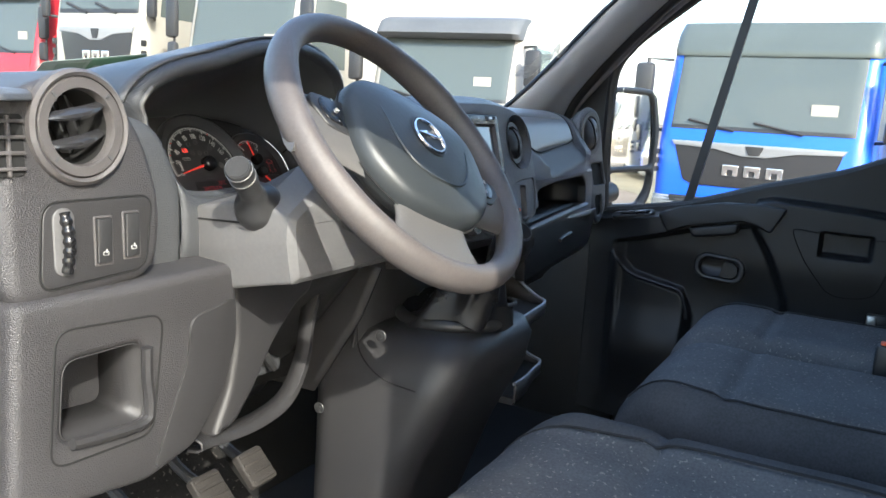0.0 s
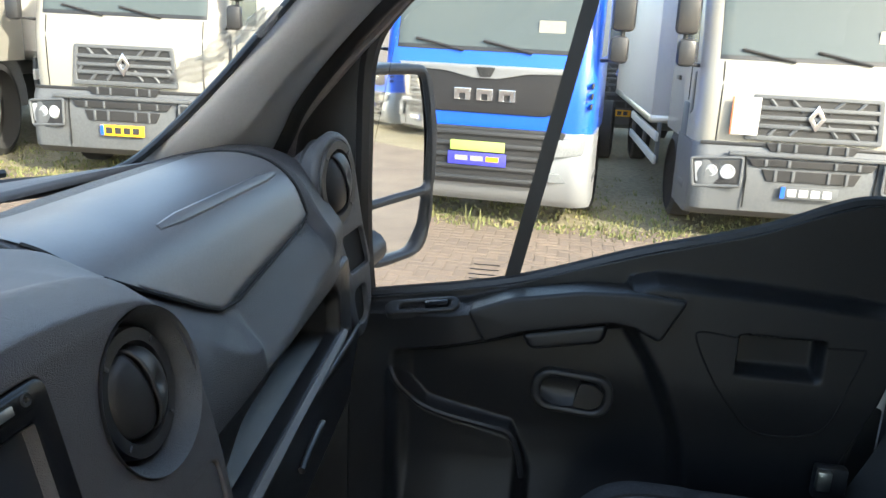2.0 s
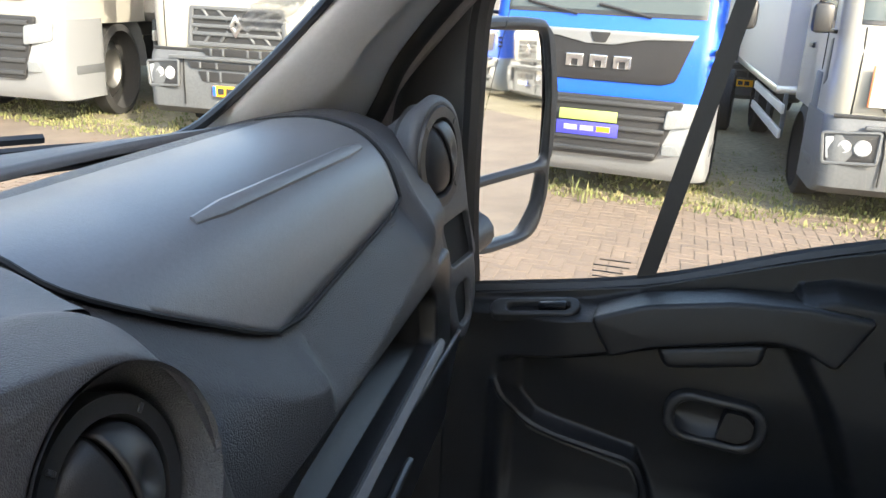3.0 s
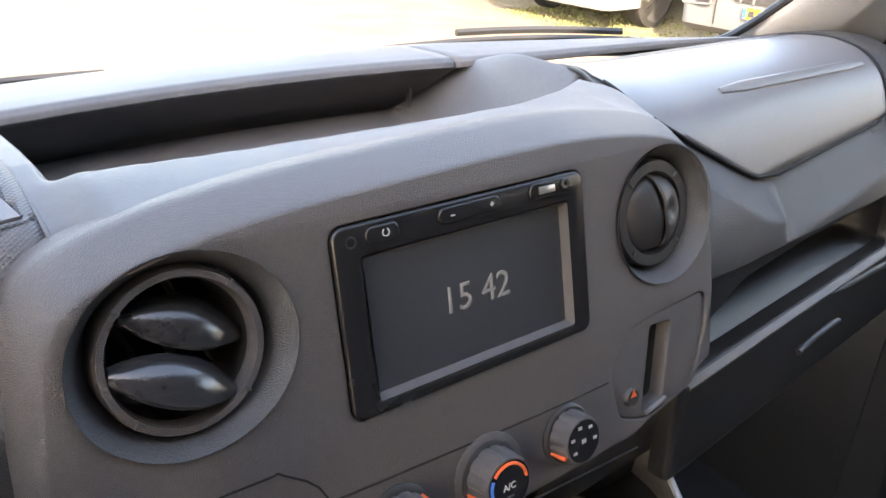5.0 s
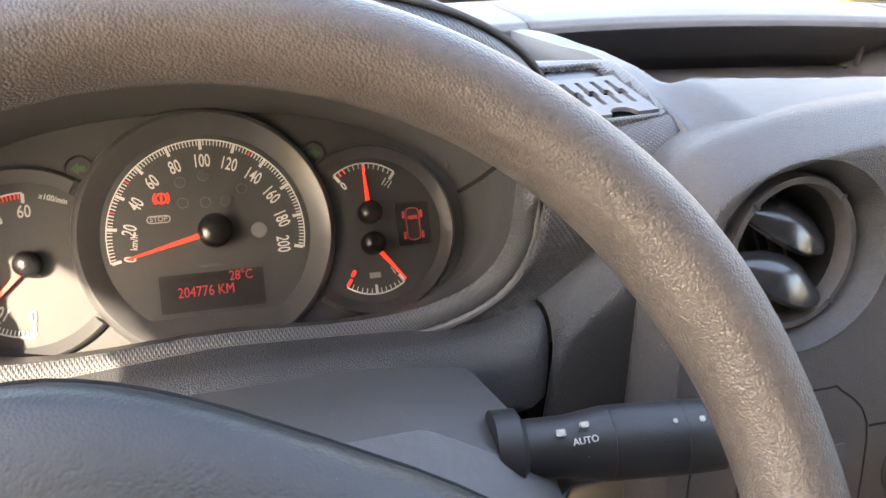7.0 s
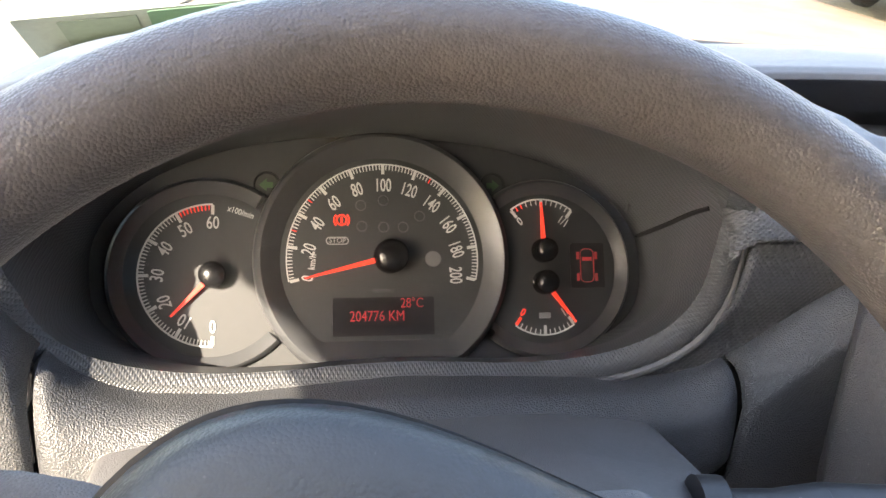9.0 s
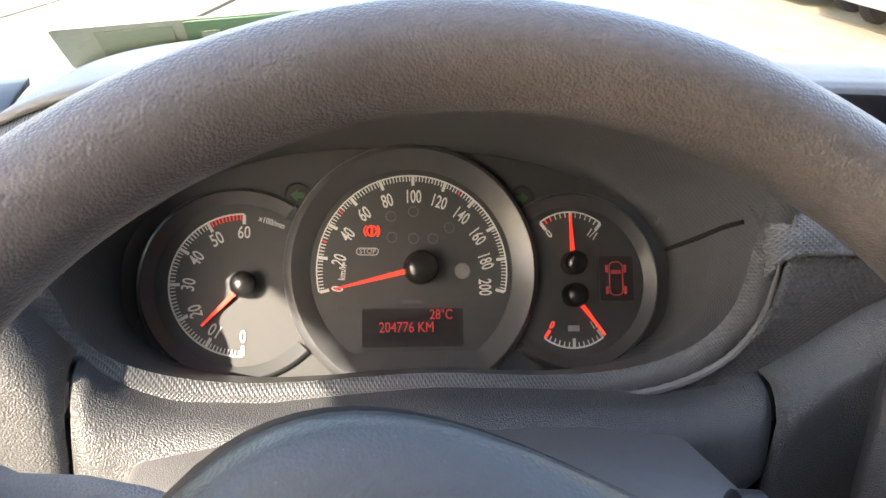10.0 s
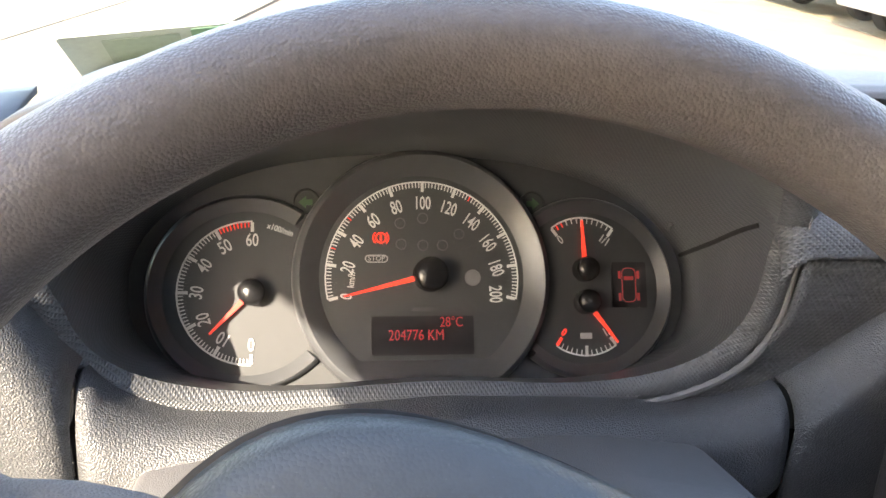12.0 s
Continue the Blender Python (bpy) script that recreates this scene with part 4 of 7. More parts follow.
def marks_flow(k, M, top, r, h):
    part("pointer", strip(M, r, h, 205), AMBER, k)
    for i in range(5):
        a = radians(215 - 55 * i)
        part("flow_symbol", block((0.0035, 0.0022, 0.0003), (r * 0.6 * math.cos(a), r * 0.6 * math.sin(a), 0.0003), 0.0001, top), GREY, k)
    part("flow_symbol", block((0.004, 0.003, 0.0003), (0, 0, 0.0003), 0.0001, top), GREY, k)


part("knob_plate", lathe([(0.0275, -0.003), (0.0275, 0.0012), (0.0255, 0.0022), (0, 0.0022)], fp(-0.042, 1.632, 0.0), 48), SMOOTH, dash)
rotary(-0.111, 1.630, 0.0195, 0.017, "climate control knobs", marks_fan, "black fan speed knob with white numerals")
rotary(-0.042, 1.632, 0.0195, 0.020, "climate control knobs", marks_temp, "black temperature knob with blue and red arc")
rotary(0.027, 1.633, 0.0175, 0.017, "climate control knobs", marks_flow, "black air direction knob with grey symbols")


def rocker(M, w, h, mark, label, group):
    s = thing("rocker_switch", M.translation, label, "switch", group)
    part("surround", prism(rrect(-w / 2 - 0.0022, -h / 2 - 0.0022, w / 2 + 0.0022, h / 2 + 0.0022, 0.002), 0.003, M @ Matrix.Translation((0, 0, 0.0012)), 0.0008, [rrect(-w / 2, -h / 2, w / 2, h / 2, 0.001)]), SMOOTH, s)
    ring = lambda d, e: [M @ Vector((x, y, d + 0.0035 * (y / h) ** 2 * 2 + 0.0015 * y / h)) for x, y in rrect(-w / 2 + e, -h / 2 + e, w / 2 - e, h / 2 - e, 0.0012, 8)]
    part("key", loft([ring(-0.004, 0.0002), ring(0.0012, 0.0002), ring(0.002, 0.0010)]), BLACK, s)
    if mark == "ECO":
        part("lettering", words("ECO", 0.0055, M @ Matrix.Translation((0, -h * 0.32, 0.0032)), 0.0002), WHITE, s)
    elif mark:
        bm = tube([M @ Vector((x, y - h * 0.28, 0.0034)) for x, y in rrect(-0.0028, -0.0016, 0.0028, 0.0016, 0.001, 3)], 0.0004, 5, True)
        block((0.0012, 0.0034, 0.0004), (0.0008, -h * 0.28 + 0.0022, 0.0034), 0, M, bm)
        part("symbol", bm, GREY, s)
    return s


rocker(fp(-0.231, 1.636, 0.0), 0.0145, 0.036, "ring", "black cruise control rocker switch with white symbol", "centre switches")
rocker(fp(-0.2025, 1.6375, 0.0), 0.0145, 0.036, "ECO", "black ECO rocker switch with white letters", "centre switches")
part("blank_cover", prism(rrect(-0.0075, -0.018, 0.0075, 0.016, 0.001), 0.003, fp(-0.174, 1.638, 0.0012), 0.0006), SMOOTH, dash, "blank switch cover")


# ---- card holder ----
def build_card():
    M = CARD
    c = thing("card_holder", M.translation, "pale grey slotted card holder set into the dashboard", "card holder")
    slots = []
    for k in range(5):
        x = -0.0205 + 0.0105 * k
        slots.append([(x - 0.0018, -0.018), (x + 0.0018, -0.018), (x + 0.0018, -0.009), (x + 0.0036, -0.009), (x + 0.0036, -0.003), (x + 0.0010, -0.003), (x + 0.0010, 0.007), (x - 0.0026, 0.007), (x - 0.0026, -0.003), (x - 0.0036, -0.003), (x - 0.0036, -0.009), (x - 0.0018, -0.009)])
    notch = [(0.006 + 0.009 * math.cos(radians(180 - 15 * k)), -0.028 + 0.0060 * math.sin(radians(180 - 15 * k))) for k in range(13)]
    outline = [(-0.030, 0.012), (-0.030, -0.028)] + notch + [(0.030, -0.028), (0.030, 0.012)]
    part("plate", prism(outline, 0.0025, M, 0.0, slots), mat("pale holder plastic", (0.135, 0.136, 0.142), 0.55, bump="grain", strength=0.2), c)
    part("slot_groove", block((0.052, 0.0028, 0.0012), (0, -0.0060, -0.0030), 0.0, M), BLACK, c)
    part("well", prism(rrect(-0.032, -0.030, 0.032, 0.030, 0.003), 0.003, M @ Matrix.Translation((0, 0, -0.0040))), GLOSS, c, "glossy black well behind the plate")
    part("rim", prism(rrect(-0.0345, -0.0325, 0.0345, 0.0325, 0.005), 0.006, M @ Matrix.Translation((0, 0, -0.0008)), 0.0015, [rrect(-0.0312, -0.0292, 0.0312, 0.0292, 0.003)]), RIBBED, c)
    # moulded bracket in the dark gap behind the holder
    # near-black floor and wall put the gap's shade into the colour
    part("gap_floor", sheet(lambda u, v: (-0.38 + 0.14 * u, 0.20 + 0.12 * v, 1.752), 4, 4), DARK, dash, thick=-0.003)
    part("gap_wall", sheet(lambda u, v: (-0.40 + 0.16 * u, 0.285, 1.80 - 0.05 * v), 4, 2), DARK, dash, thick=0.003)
    bm = block((0.040, 0.030, 0.022), (-0.287, 0.250, 1.768), 0.006)
    block((0.014, 0.044, 0.026), (-0.258, 0.258, 1.772), 0.004, bm=bm)
    part("gap_bracket", bm, PALE, dash, "grey moulded bracket behind the card holder")


build_card()


# ---- instrument cluster ----
CL = axes((-0.4875, 0.158, 1.722), (1, 0, 0), (0, math.sin(radians(33)), math.cos(radians(33))))


def cl(u, v, d=0.0, turn=0.0):
    return CL @ Matrix.Translation((u, v, d)) @ Matrix.Rotation(radians(turn), 4, "Z")


def arch(k, n, grow=0.0):
    """The cluster's outline: a wide arch with a gently waved foot."""
    a = 2 * math.pi * k / n
    c, s = math.cos(a), math.sin(a)
    u = (0.156 + grow) * math.copysign(abs(c) ** 0.85, c)
    v = (0.071 + grow) * s - 0.006 if s > 0 else (0.062 + grow) * math.copysign(abs(s) ** 0.62, s) - 0.006 + 0.007 * math.exp(-(u / 0.06) ** 2)
    return u, v


def dial_ring(u, v, r0, r1, h, parent, cut=None, under=None):
    M = cl(u, v)
    n = 96
    prof = [(r0, 0.001), (r0 + (r1 - r0) * 0.55, h * 0.85), (r0 + (r1 - r0) * 0.72, h), (r1 - 0.0015, h * 0.85), (r1, 0.002), (r1, -0.004)]
    loops = []
    for r, z in prof:
        lp = []
        for k in range(n):
            a = 2 * math.pi * k / n
            x, y = r * math.cos(a), r * math.sin(a)
            if cut is not None:
                y = max(y, cut - (r - r0))
            sunk = under is not None and math.hypot(u + x - under[0], v + y - under[1]) < under[2]
            lp.append(M @ Vector((x, y, -0.006 if sunk else z)))
        loops.append(lp)
    return part("dial_ring", loft(loops, caps=False), RING, parent, "raised ring round the dial", crease=50)


def ticks(u, v, r, a0, a1, n, every, parent, reds=(), w=0.0011):
    bm = bmesh.new()
    for k in range(n + 1):
        a = a0 + (a1 - a0) * k / n
        big = k % every == 0
        ln = 0.0052 if big else 0.0028
        tick = block((ln, w * (1.6 if big else 0.55), 0.0003), (r - ln / 2 + 0.001, 0, 0.0012), 0, cl(u, v, 0, a), None if k in reds else bm)
        if k in reds:
            part("red_tick", tick, RED, parent)
    part("scale_ticks", bm, WHITE, parent)
    part("scale_arc", tube([cl(u, v, 0.0012, a0 + (a1 - a0) * k / 60) @ Vector((r + 0.0015, 0, 0)) for k in range(61)], 0.0005, 4), WHITE, parent)


def needle(u, v, ln, ang, parent, hub=0.0085):
    M = cl(u, v, 0.0045, ang)
    n = part("needle", prism([(0, -0.0016), (ln, -0.0005), (ln, 0.0005), (0, 0.0016)], 0.0012, M, 0.0), RED, parent, "red dial needle")
    part("needle_hub", lathe([(hub, -0.003), (hub, 0.0040), (hub * 0.92, 0.0062), (hub * 0.70, 0.0078), (0, 0.0090)], cl(u, v, 0.0045), 28), GLOSS, parent, "black needle hub")
    return n


def build_cluster():
    c = thing("instrument_cluster", CL.translation, "lit instrument cluster with three dials and red needles", "instrument cluster")
    n = 96
    part("back_plate", prism([arch(k, n, 0.002) for k in range(n)], 0.02, CL), DIAL, c)
    # speedometer
    su, sv = 0.0005, -0.0045
    dial_ring(su, sv, 0.0585, 0.0735, 0.009, c, cut=-0.046)
    part("speed_face", prism([(x, max(y, -0.0530)) for x, y in oval(su, sv, 0.0612, n=80)], 0.001, cl(0, 0, 0.0008)), DIAL, c)
    ticks(su, sv, 0.0535, 193, -13, 100, 10, c, (15, 25, 65))
    bm = bmesh.new()
    for k in range(1, 11):
        a = 193 - 20.6 * k
        tilt = (a - 90) * 0.86
        words(str(20 * k), 0.0106, cl(su + 0.0425 * math.cos(radians(a)), sv + 0.0425 * math.sin(radians(a)), 0.0012, tilt), 0.0002, bm, squash=0.62)
    words("0", 0.0092, cl(su - 0.0432, sv - 0.0105, 0.0012, 80), 0.0002, bm, squash=0.72)
    words("km/h", 0.0055, cl(su - 0.0405, sv - 0.0012, 0.0012, 84), 0.0002, bm, squash=0.8)
    part("speed_numerals", bm, WHITE, c)
    needle(su + 0.0035, sv + 0.0015, 0.050, 194, c, 0.0098)
    part("trip_display", prism(rrect(-0.0293, -0.0478, 0.0288, -0.0262, 0.0008), 0.001, cl(0, 0, 0.0014)), LCD, c, "dark trip computer display")
    part("display_digits", words("204776 KM", 0.0084, cl(-0.0040, -0.0370, 0.0017), 0.0001, squash=0.80, bold=0.0), REDDIM, c)
    part("display_digits", words("28°C", 0.0080, cl(0.0160, -0.0298, 0.0017), 0.0001, squash=0.80, bold=0.0), REDDIM, c)
    part("odometer_mark", words("000200K1", 0.0030, cl(0.0, -0.0225, 0.0012), 0.0001), DIM, c)
    part("brake_lamp", tube([cl(-0.0235, 0.0180, 0.0014) @ Vector((0.0028 * math.cos(a), 0.0028 * math.sin(a), 0)) for a in [2 * math.pi * k / 16 for k in range(16)]], 0.0005, 5, True), RED, c, "lit red brake warning lamp")
    part("brake_lamp_mark", block((0.0011, 0.0036, 0.0003), (-0.0235, 0.0180, 0.0015), 0, CL), RED, c)
    for s in (-1, 1):
        part("brake_lamp_arc", tube([cl(-0.0235, 0.0180, 0.0014) @ Vector((s * 0.0043 * math.cos(radians(t)), 0.0043 * math.sin(radians(t)), 0)) for t in range(-45, 46, 15)], 0.00045, 5), RED, c)
    bm = prism(rrect(-0.0325, 0.0040, -0.0195, 0.0085, 0.0022), 0.0002, cl(0, 0, 0.0010), 0, [rrect(-0.0319, 0.0046, -0.0201, 0.0079, 0.0017)])
    words("STOP", 0.0040, cl(-0.0260, 0.0063, 0.0011), 0.0001, bm)
    part("stop_lamp", bm, GREY, c, "unlit STOP lamp")
    part("cruise_lamp", lathe([(0.0047, 0.0), (0.0043, 0.0004), (0, 0.0004)], cl(0.0290, -0.0045, 0.0010), 24), mat("unlit lamp", (0.13, 0.13, 0.135), 0.5), c)
    for u, v in ((-0.0125, 0.0265), (0.0005, 0.0295), (0.0215, 0.0205), (-0.0120, 0.0145), (0.0005, 0.0140), (0.0118, 0.0140)):
        part("unlit_symbol", tube([cl(u, v, 0.0011) @ Vector((0.0030 * math.cos(a), 0.0030 * math.sin(a), 0)) for a in [2 * math.pi * k / 12 for k in range(12)]], 0.00035, 4, True), DIM, c)
    # rev counter
    ru, rv = -0.0940, -0.0125
    dial_ring(ru - 0.002, rv, 0.0445, 0.0535, 0.006, c, under=(su, sv, 0.0735))
    part("rev_face", prism(oval(ru - 0.002, rv, 0.046, n=64), 0.001, cl(0, 0, 0.0006)), DIAL, c)
    ticks(ru, rv, 0.0375, 270, 90, 60, 10, c, tuple(range(51, 60)))
    bm = bmesh.new()
    for k in range(7):
        a = 270 - 30 * k
        tilt = {0: 180, 1: 150, 2: 105, 3: 80, 4: 55, 5: 30, 6: 0}[k]
        words(str(10 * k), 0.0098, cl(ru + 0.0285 * math.cos(radians(a)), rv + 0.0285 * math.sin(radians(a)), 0.0012, tilt if k else 0), 0.0002, bm, squash=0.72)
    words("x100/min", 0.0046, cl(ru + 0.0150, rv + 0.0345, 0.0012, -18), 0.0002, bm, squash=0.85)
    part("rev_numerals", bm, WHITE, c)
    needle(ru, rv, 0.031, 226, c, 0.0072)
    # fuel and soot gauges
    gu, gv = 0.0958, -0.0105
    dial_ring(gu + 0.001, gv, 0.0445, 0.0535, 0.006, c, under=(su, sv, 0.0735))
    part("fuel_face", prism(oval(gu + 0.001, gv, 0.046, n=64), 0.001, cl(0, 0, 0.0006)), DIAL, c)
    ticks(gu, 0.0, 0.0295, 128, 52, 12, 6, c, (1, 2))
    ticks(gu, -0.0190, 0.0295, 234, 306, 12, 6, c, (0,))
    part("fuel_numeral", words("0", 0.0072, cl(gu - 0.0135, 0.0175, 0.0012, 35), 0.0002, squash=0.75), WHITE, c)
    part("fuel_numeral", words("1/1", 0.0072, cl(gu + 0.0135, 0.0175, 0.0012, -35), 0.0002, squash=0.75), WHITE, c)
    part("fuel_numeral", words("1/", 0.0072, cl(gu + 0.0125, -0.0365, 0.0012, 30), 0.0002, squash=0.75), WHITE, c)
    part("zero_numeral", words("0", 0.0066, cl(gu - 0.0135, -0.0365, 0.0012, -35), 0.0002, squash=0.75), RED, c)
    part("soot_symbol", block((0.007, 0.0035, 0.0003), (gu, -0.0385, 0.0012), 0.0005, CL), GREY, c)
    needle(gu, 0.0, 0.029, 92, c, 0.0072)
    needle(gu, -0.0190, 0.030, -52, c, 0.0072)
    part("car_display", prism(rrect(0.1130, -0.0225, 0.1345, 0.0045, 0.001), 0.001, cl(0, 0, 0.0014)), LCD, c, "small dark display with a red car outline")
    bm = tube([cl(0.1235, -0.009, 0.0016) @ Vector((x, y, 0)) for x, y in rrect(-0.0042, -0.010, 0.0042, 0.010, 0.003, 4)], 0.0003, 4, True)
    for sx in (-1, 1):
        for sy in (-0.007, 0.006):
            block((0.0016, 0.0045, 0.0002), (0.1235 + sx * 0.0058, -0.009 + sy, 0.0016), 0, CL, bm)
    block((0.006, 0.0022, 0.0002), (0.1235, -0.0050, 0.0016), 0, CL, bm)
    part("car_outline", bm, REDDIM, c)
    for u, v, s in ((-0.0650, 0.0378, -1), (0.0660, 0.0390, 1)):
        part("indicator_lamp", lathe([(0.0078, -0.002), (0.0078, 0.0012), (0.0070, 0.0016), (0.0062, 0.0006), (0, 0.0006)], cl(u, v), 28), BLACK, c, "round indicator repeater lamp")
        part("indicator_arrow", prism([(-0.0035 * s, 0.0016), (-0.0035 * s, -0.0016), (0, -0.0016), (0, -0.0036), (0.0042 * s, 0), (0, 0.0036), (0, 0.0016)], 0.0003, cl(u, v, 0.0009)), mat("unlit green arrow", (0.05, 0.10, 0.045), 0.5), c)
    lens = part("lens", sheet(lambda p, q: CL @ Vector((*[0.98 * t for t in (arch(q * 96, 96)[0] * p, arch(q * 96, 96)[1] * p)], 0.018 - 0.006 * p * p)), 6, 96), LENS, c, "clear curved cluster lens", fix=False)
    lens.visible_shadow = False


def lip(k, n, grow=0.0):
    a = 2 * math.pi * k / n
    c, s = math.cos(a), math.sin(a)
    up = smooth(-0.15, 0.15, s)
    wide = 0.151 - 0.003 * up if c > 0 else 0.164 + 0.016 * up
    x = (wide + grow) * math.copysign(abs(c) ** 0.8, c)
    tall = 0.080 - 0.022 * smooth(0.15, -0.55, c)
    z = (tall + grow) * abs(s) ** 0.80 if s > 0 else -(0.090 + grow) * abs(s) ** 0.50 + 0.010 * math.exp(-(x / 0.075) ** 2)
    y = 0.052 + 0.026 * (0.5 - 0.5 * s) - 0.012 * max(0, s)
    return Vector((-0.490 + x, y, 1.782 + z))


def build_binnacle():
    n = 96
    b = thing("instrument_binnacle", (-0.49, 0.1, 1.69), "textured binnacle hood over the instrument cluster", "binnacle")
    face = [CL @ Vector((*arch(k, n, 0.001), 0.002)) for k in range(n)]
    deep = [CL @ Vector((*arch(k, n, 0.004), 0.014)) for k in range(n)]
    edge = [lip(k, n) for k in range(n)]
    mid = []
    for p, q in zip(deep, edge):
        m = p.lerp(q, 0.62)
        mid.append(m + Vector((0, 0.006, 0)))
    part("tunnel", loft([face, deep, mid, edge], caps=False), DOTS, b, "smooth black inner tunnel", crease=60)
    trim = []
    for o, y in ((0.0, 0.0), (0.003, -0.006), (0.009, -0.009), (0.015, -0.006), (0.018, 0.002), (0.0195, 0.012)):
        trim.append([lip(k, n, o) + Vector((0, y, 0)) for k in range(n)])
    part("trim_rim", loft(trim, caps=False), LATTICE, b, "finely ribbed rim of the binnacle", crease=70)
    # pale tube paints the highlight where the rim's ribs catch light
    crest = [lip(n * (0.025 - 0.585 * k / 90) % n, n, 0.010) + Vector((0, -0.0095, 0)) for k in range(91)]
    part("crest_highlight", tube(crest, [(0.0021 + 0.0004 * (k % 2)) * min(1.0, 0.2 + k / 12) for k in range(91)], 8), PALE, b, "beaded crest of the rim, its highlight painted pale")
    part("joint_line", tube(curve([(-0.3335, 0.156, 1.733), (-0.3342, 0.125, 1.7555), (-0.338, 0.098, 1.7745), (-0.3405, 0.078, 1.787)], 4), 0.0013, 6), DARK, b)
    # on the passenger side the rim runs out into a broad lattice panel
    far = curve([(-0.2500, 0.0500, 1.783), (-0.2500, 0.0470, 1.772), (-0.2550, 0.0500, 1.763), (-0.270, 0.054, 1.753), (-0.287, 0.056, 1.739), (-0.305, 0.058, 1.721), (-0.322, 0.060, 1.706), (-0.345, 0.064, 1.696), (-0.370, 0.066, 1.692), (-0.400, 0.068, 1.692)], 6)
    first = lip(0, n, 0.009) + Vector((0, -0.009, 0))
    def panel(u, v):
        near = Vector((-0.2500, 0.0500, 1.783)).lerp(first, u / 0.3) if u < 0.3 else lip(-n * 0.21 * (u - 0.3) / 0.7 % n, n, 0.009) + Vector((0, -0.009, 0))
        near.y -= 0.0065 * smooth(0.0, 0.3, u) * smooth(0.55, 0.30, u)
        p = u * (len(far) - 1)
        i = min(len(far) - 2, int(p))
        q = Vector(far[i]).lerp(Vector(far[i + 1]), p - i)
        return near.lerp(q, v)
    part("lattice_panel", sheet(panel, 80, 12), RIBBED, b, "diamond patterned panel beside the rim", thick=0.002, crease=60)
    # hood skin running back to the windscreen
    def skin(u, v):
        k = 0.02 + u * 0.46
        p = lip(k * n, n, 0.019 - 0.004 * v)
        y = p.y + 0.004 + (0.30 - p.y) * v
        return (p.x, y, p.z - 0.012 * v - (0.055 * v * v) * max(0, (p.z - 1.79) / 0.1))
    part("hood", sheet(skin, 60, 16), SOFT, b, "soft grained hood", thick=0.003, crease=60)


def build_knee_pads():
    # padded panels round the lower half of the binnacle, with open joints
    crest = [(-0.76, 1.786), (-0.70, 1.782), (-0.675, 1.774), (-0.664, 1.760), (-0.658, 1.745), (-0.6485, 1.7255), (-0.6325, 1.708), (-0.61, 1.697), (-0.57, 1.693), (-0.49, 1.699), (-0.42, 1.696), (-0.37, 1.695), (-0.345, 1.699), (-0.322, 1.709), (-0.305, 1.725), (-0.287, 1.743), (-0.27, 1.757), (-0.255, 1.766), (-0.2385, 1.772)]
    def soft_crest(x):
        return sum(lerp_table(crest, x + 0.004 * q) for q in (-2, -1, 0, 1, 2)) / 5
    def pad(x0, x1, bottom, tuck):
        rows = []
        m = max(12, int((x1 - x0) / 0.006))
        for i in range(m + 1):
            x = x0 + (x1 - x0) * i / m
            z = soft_crest(x)
            e = 0.003 * (smooth(0.004, 0.0, x - x0) + smooth(0.004, 0.0, x1 - x))
            prof = [(0.110, z - 0.018), (0.086, z - 0.006), (0.072, z - 0.001), (0.060, z + 0.001), (0.050, z + 0.002), (0.041, z - 0.001), (0.034, z - 0.009), (0.030, z - 0.022)]
            b = bottom(x)
            low = z - 0.022
            prof += [(0.028 + tuck * smooth(0.35, 1.0, q), low + (b - low) * q) for q in (0.2, 0.4, 0.6, 0.8, 1.0)]
            rows.append([(x, y + e, zz) for y, zz in curve(prof, 4)])
        return loft(rows, closed=False)
    part("knee_pad", pad(-0.6455, -0.3235, lambda x: 1.632 - 0.047 * smooth(-0.55, -0.585, x), 0.03), GRAIN, dash, crease=60, thick=-0.003)
    part("knee_pad", pad(-0.7450, -0.6475, lambda x: 1.583, 0.0), GRAIN, dash, crease=60, thick=-0.003)
    part("side_panel", pad(-0.3215, -0.2385, lambda x: 1.436, 0.10), GRAIN, dash, "grained panel beside the centre fascia", crease=60, thick=-0.003)
    for x, w in ((-0.6465, 0.007), (-0.3225, 0.030)):
        part("joint_gap", block((w, 0.046, 0.115), (x + w / 2 - 0.0035, 0.0655, soft_crest(x) - 0.074), 0.0), DARK, dash)
    part("under_pad", sheet(lambda u, v: (-0.66 + 0.40 * u, 0.055 + 0.20 * v, 1.655 - 0.02 * v), 8, 4), BLACK, dash, thick=0.003)


build_cluster()
build_binnacle()
build_knee_pads()


# ---- left end of the dashboard ----
LP = axes((-0.78, -0.006, 1.70), (1, 0.02, 0), (0, 0.05, 1))


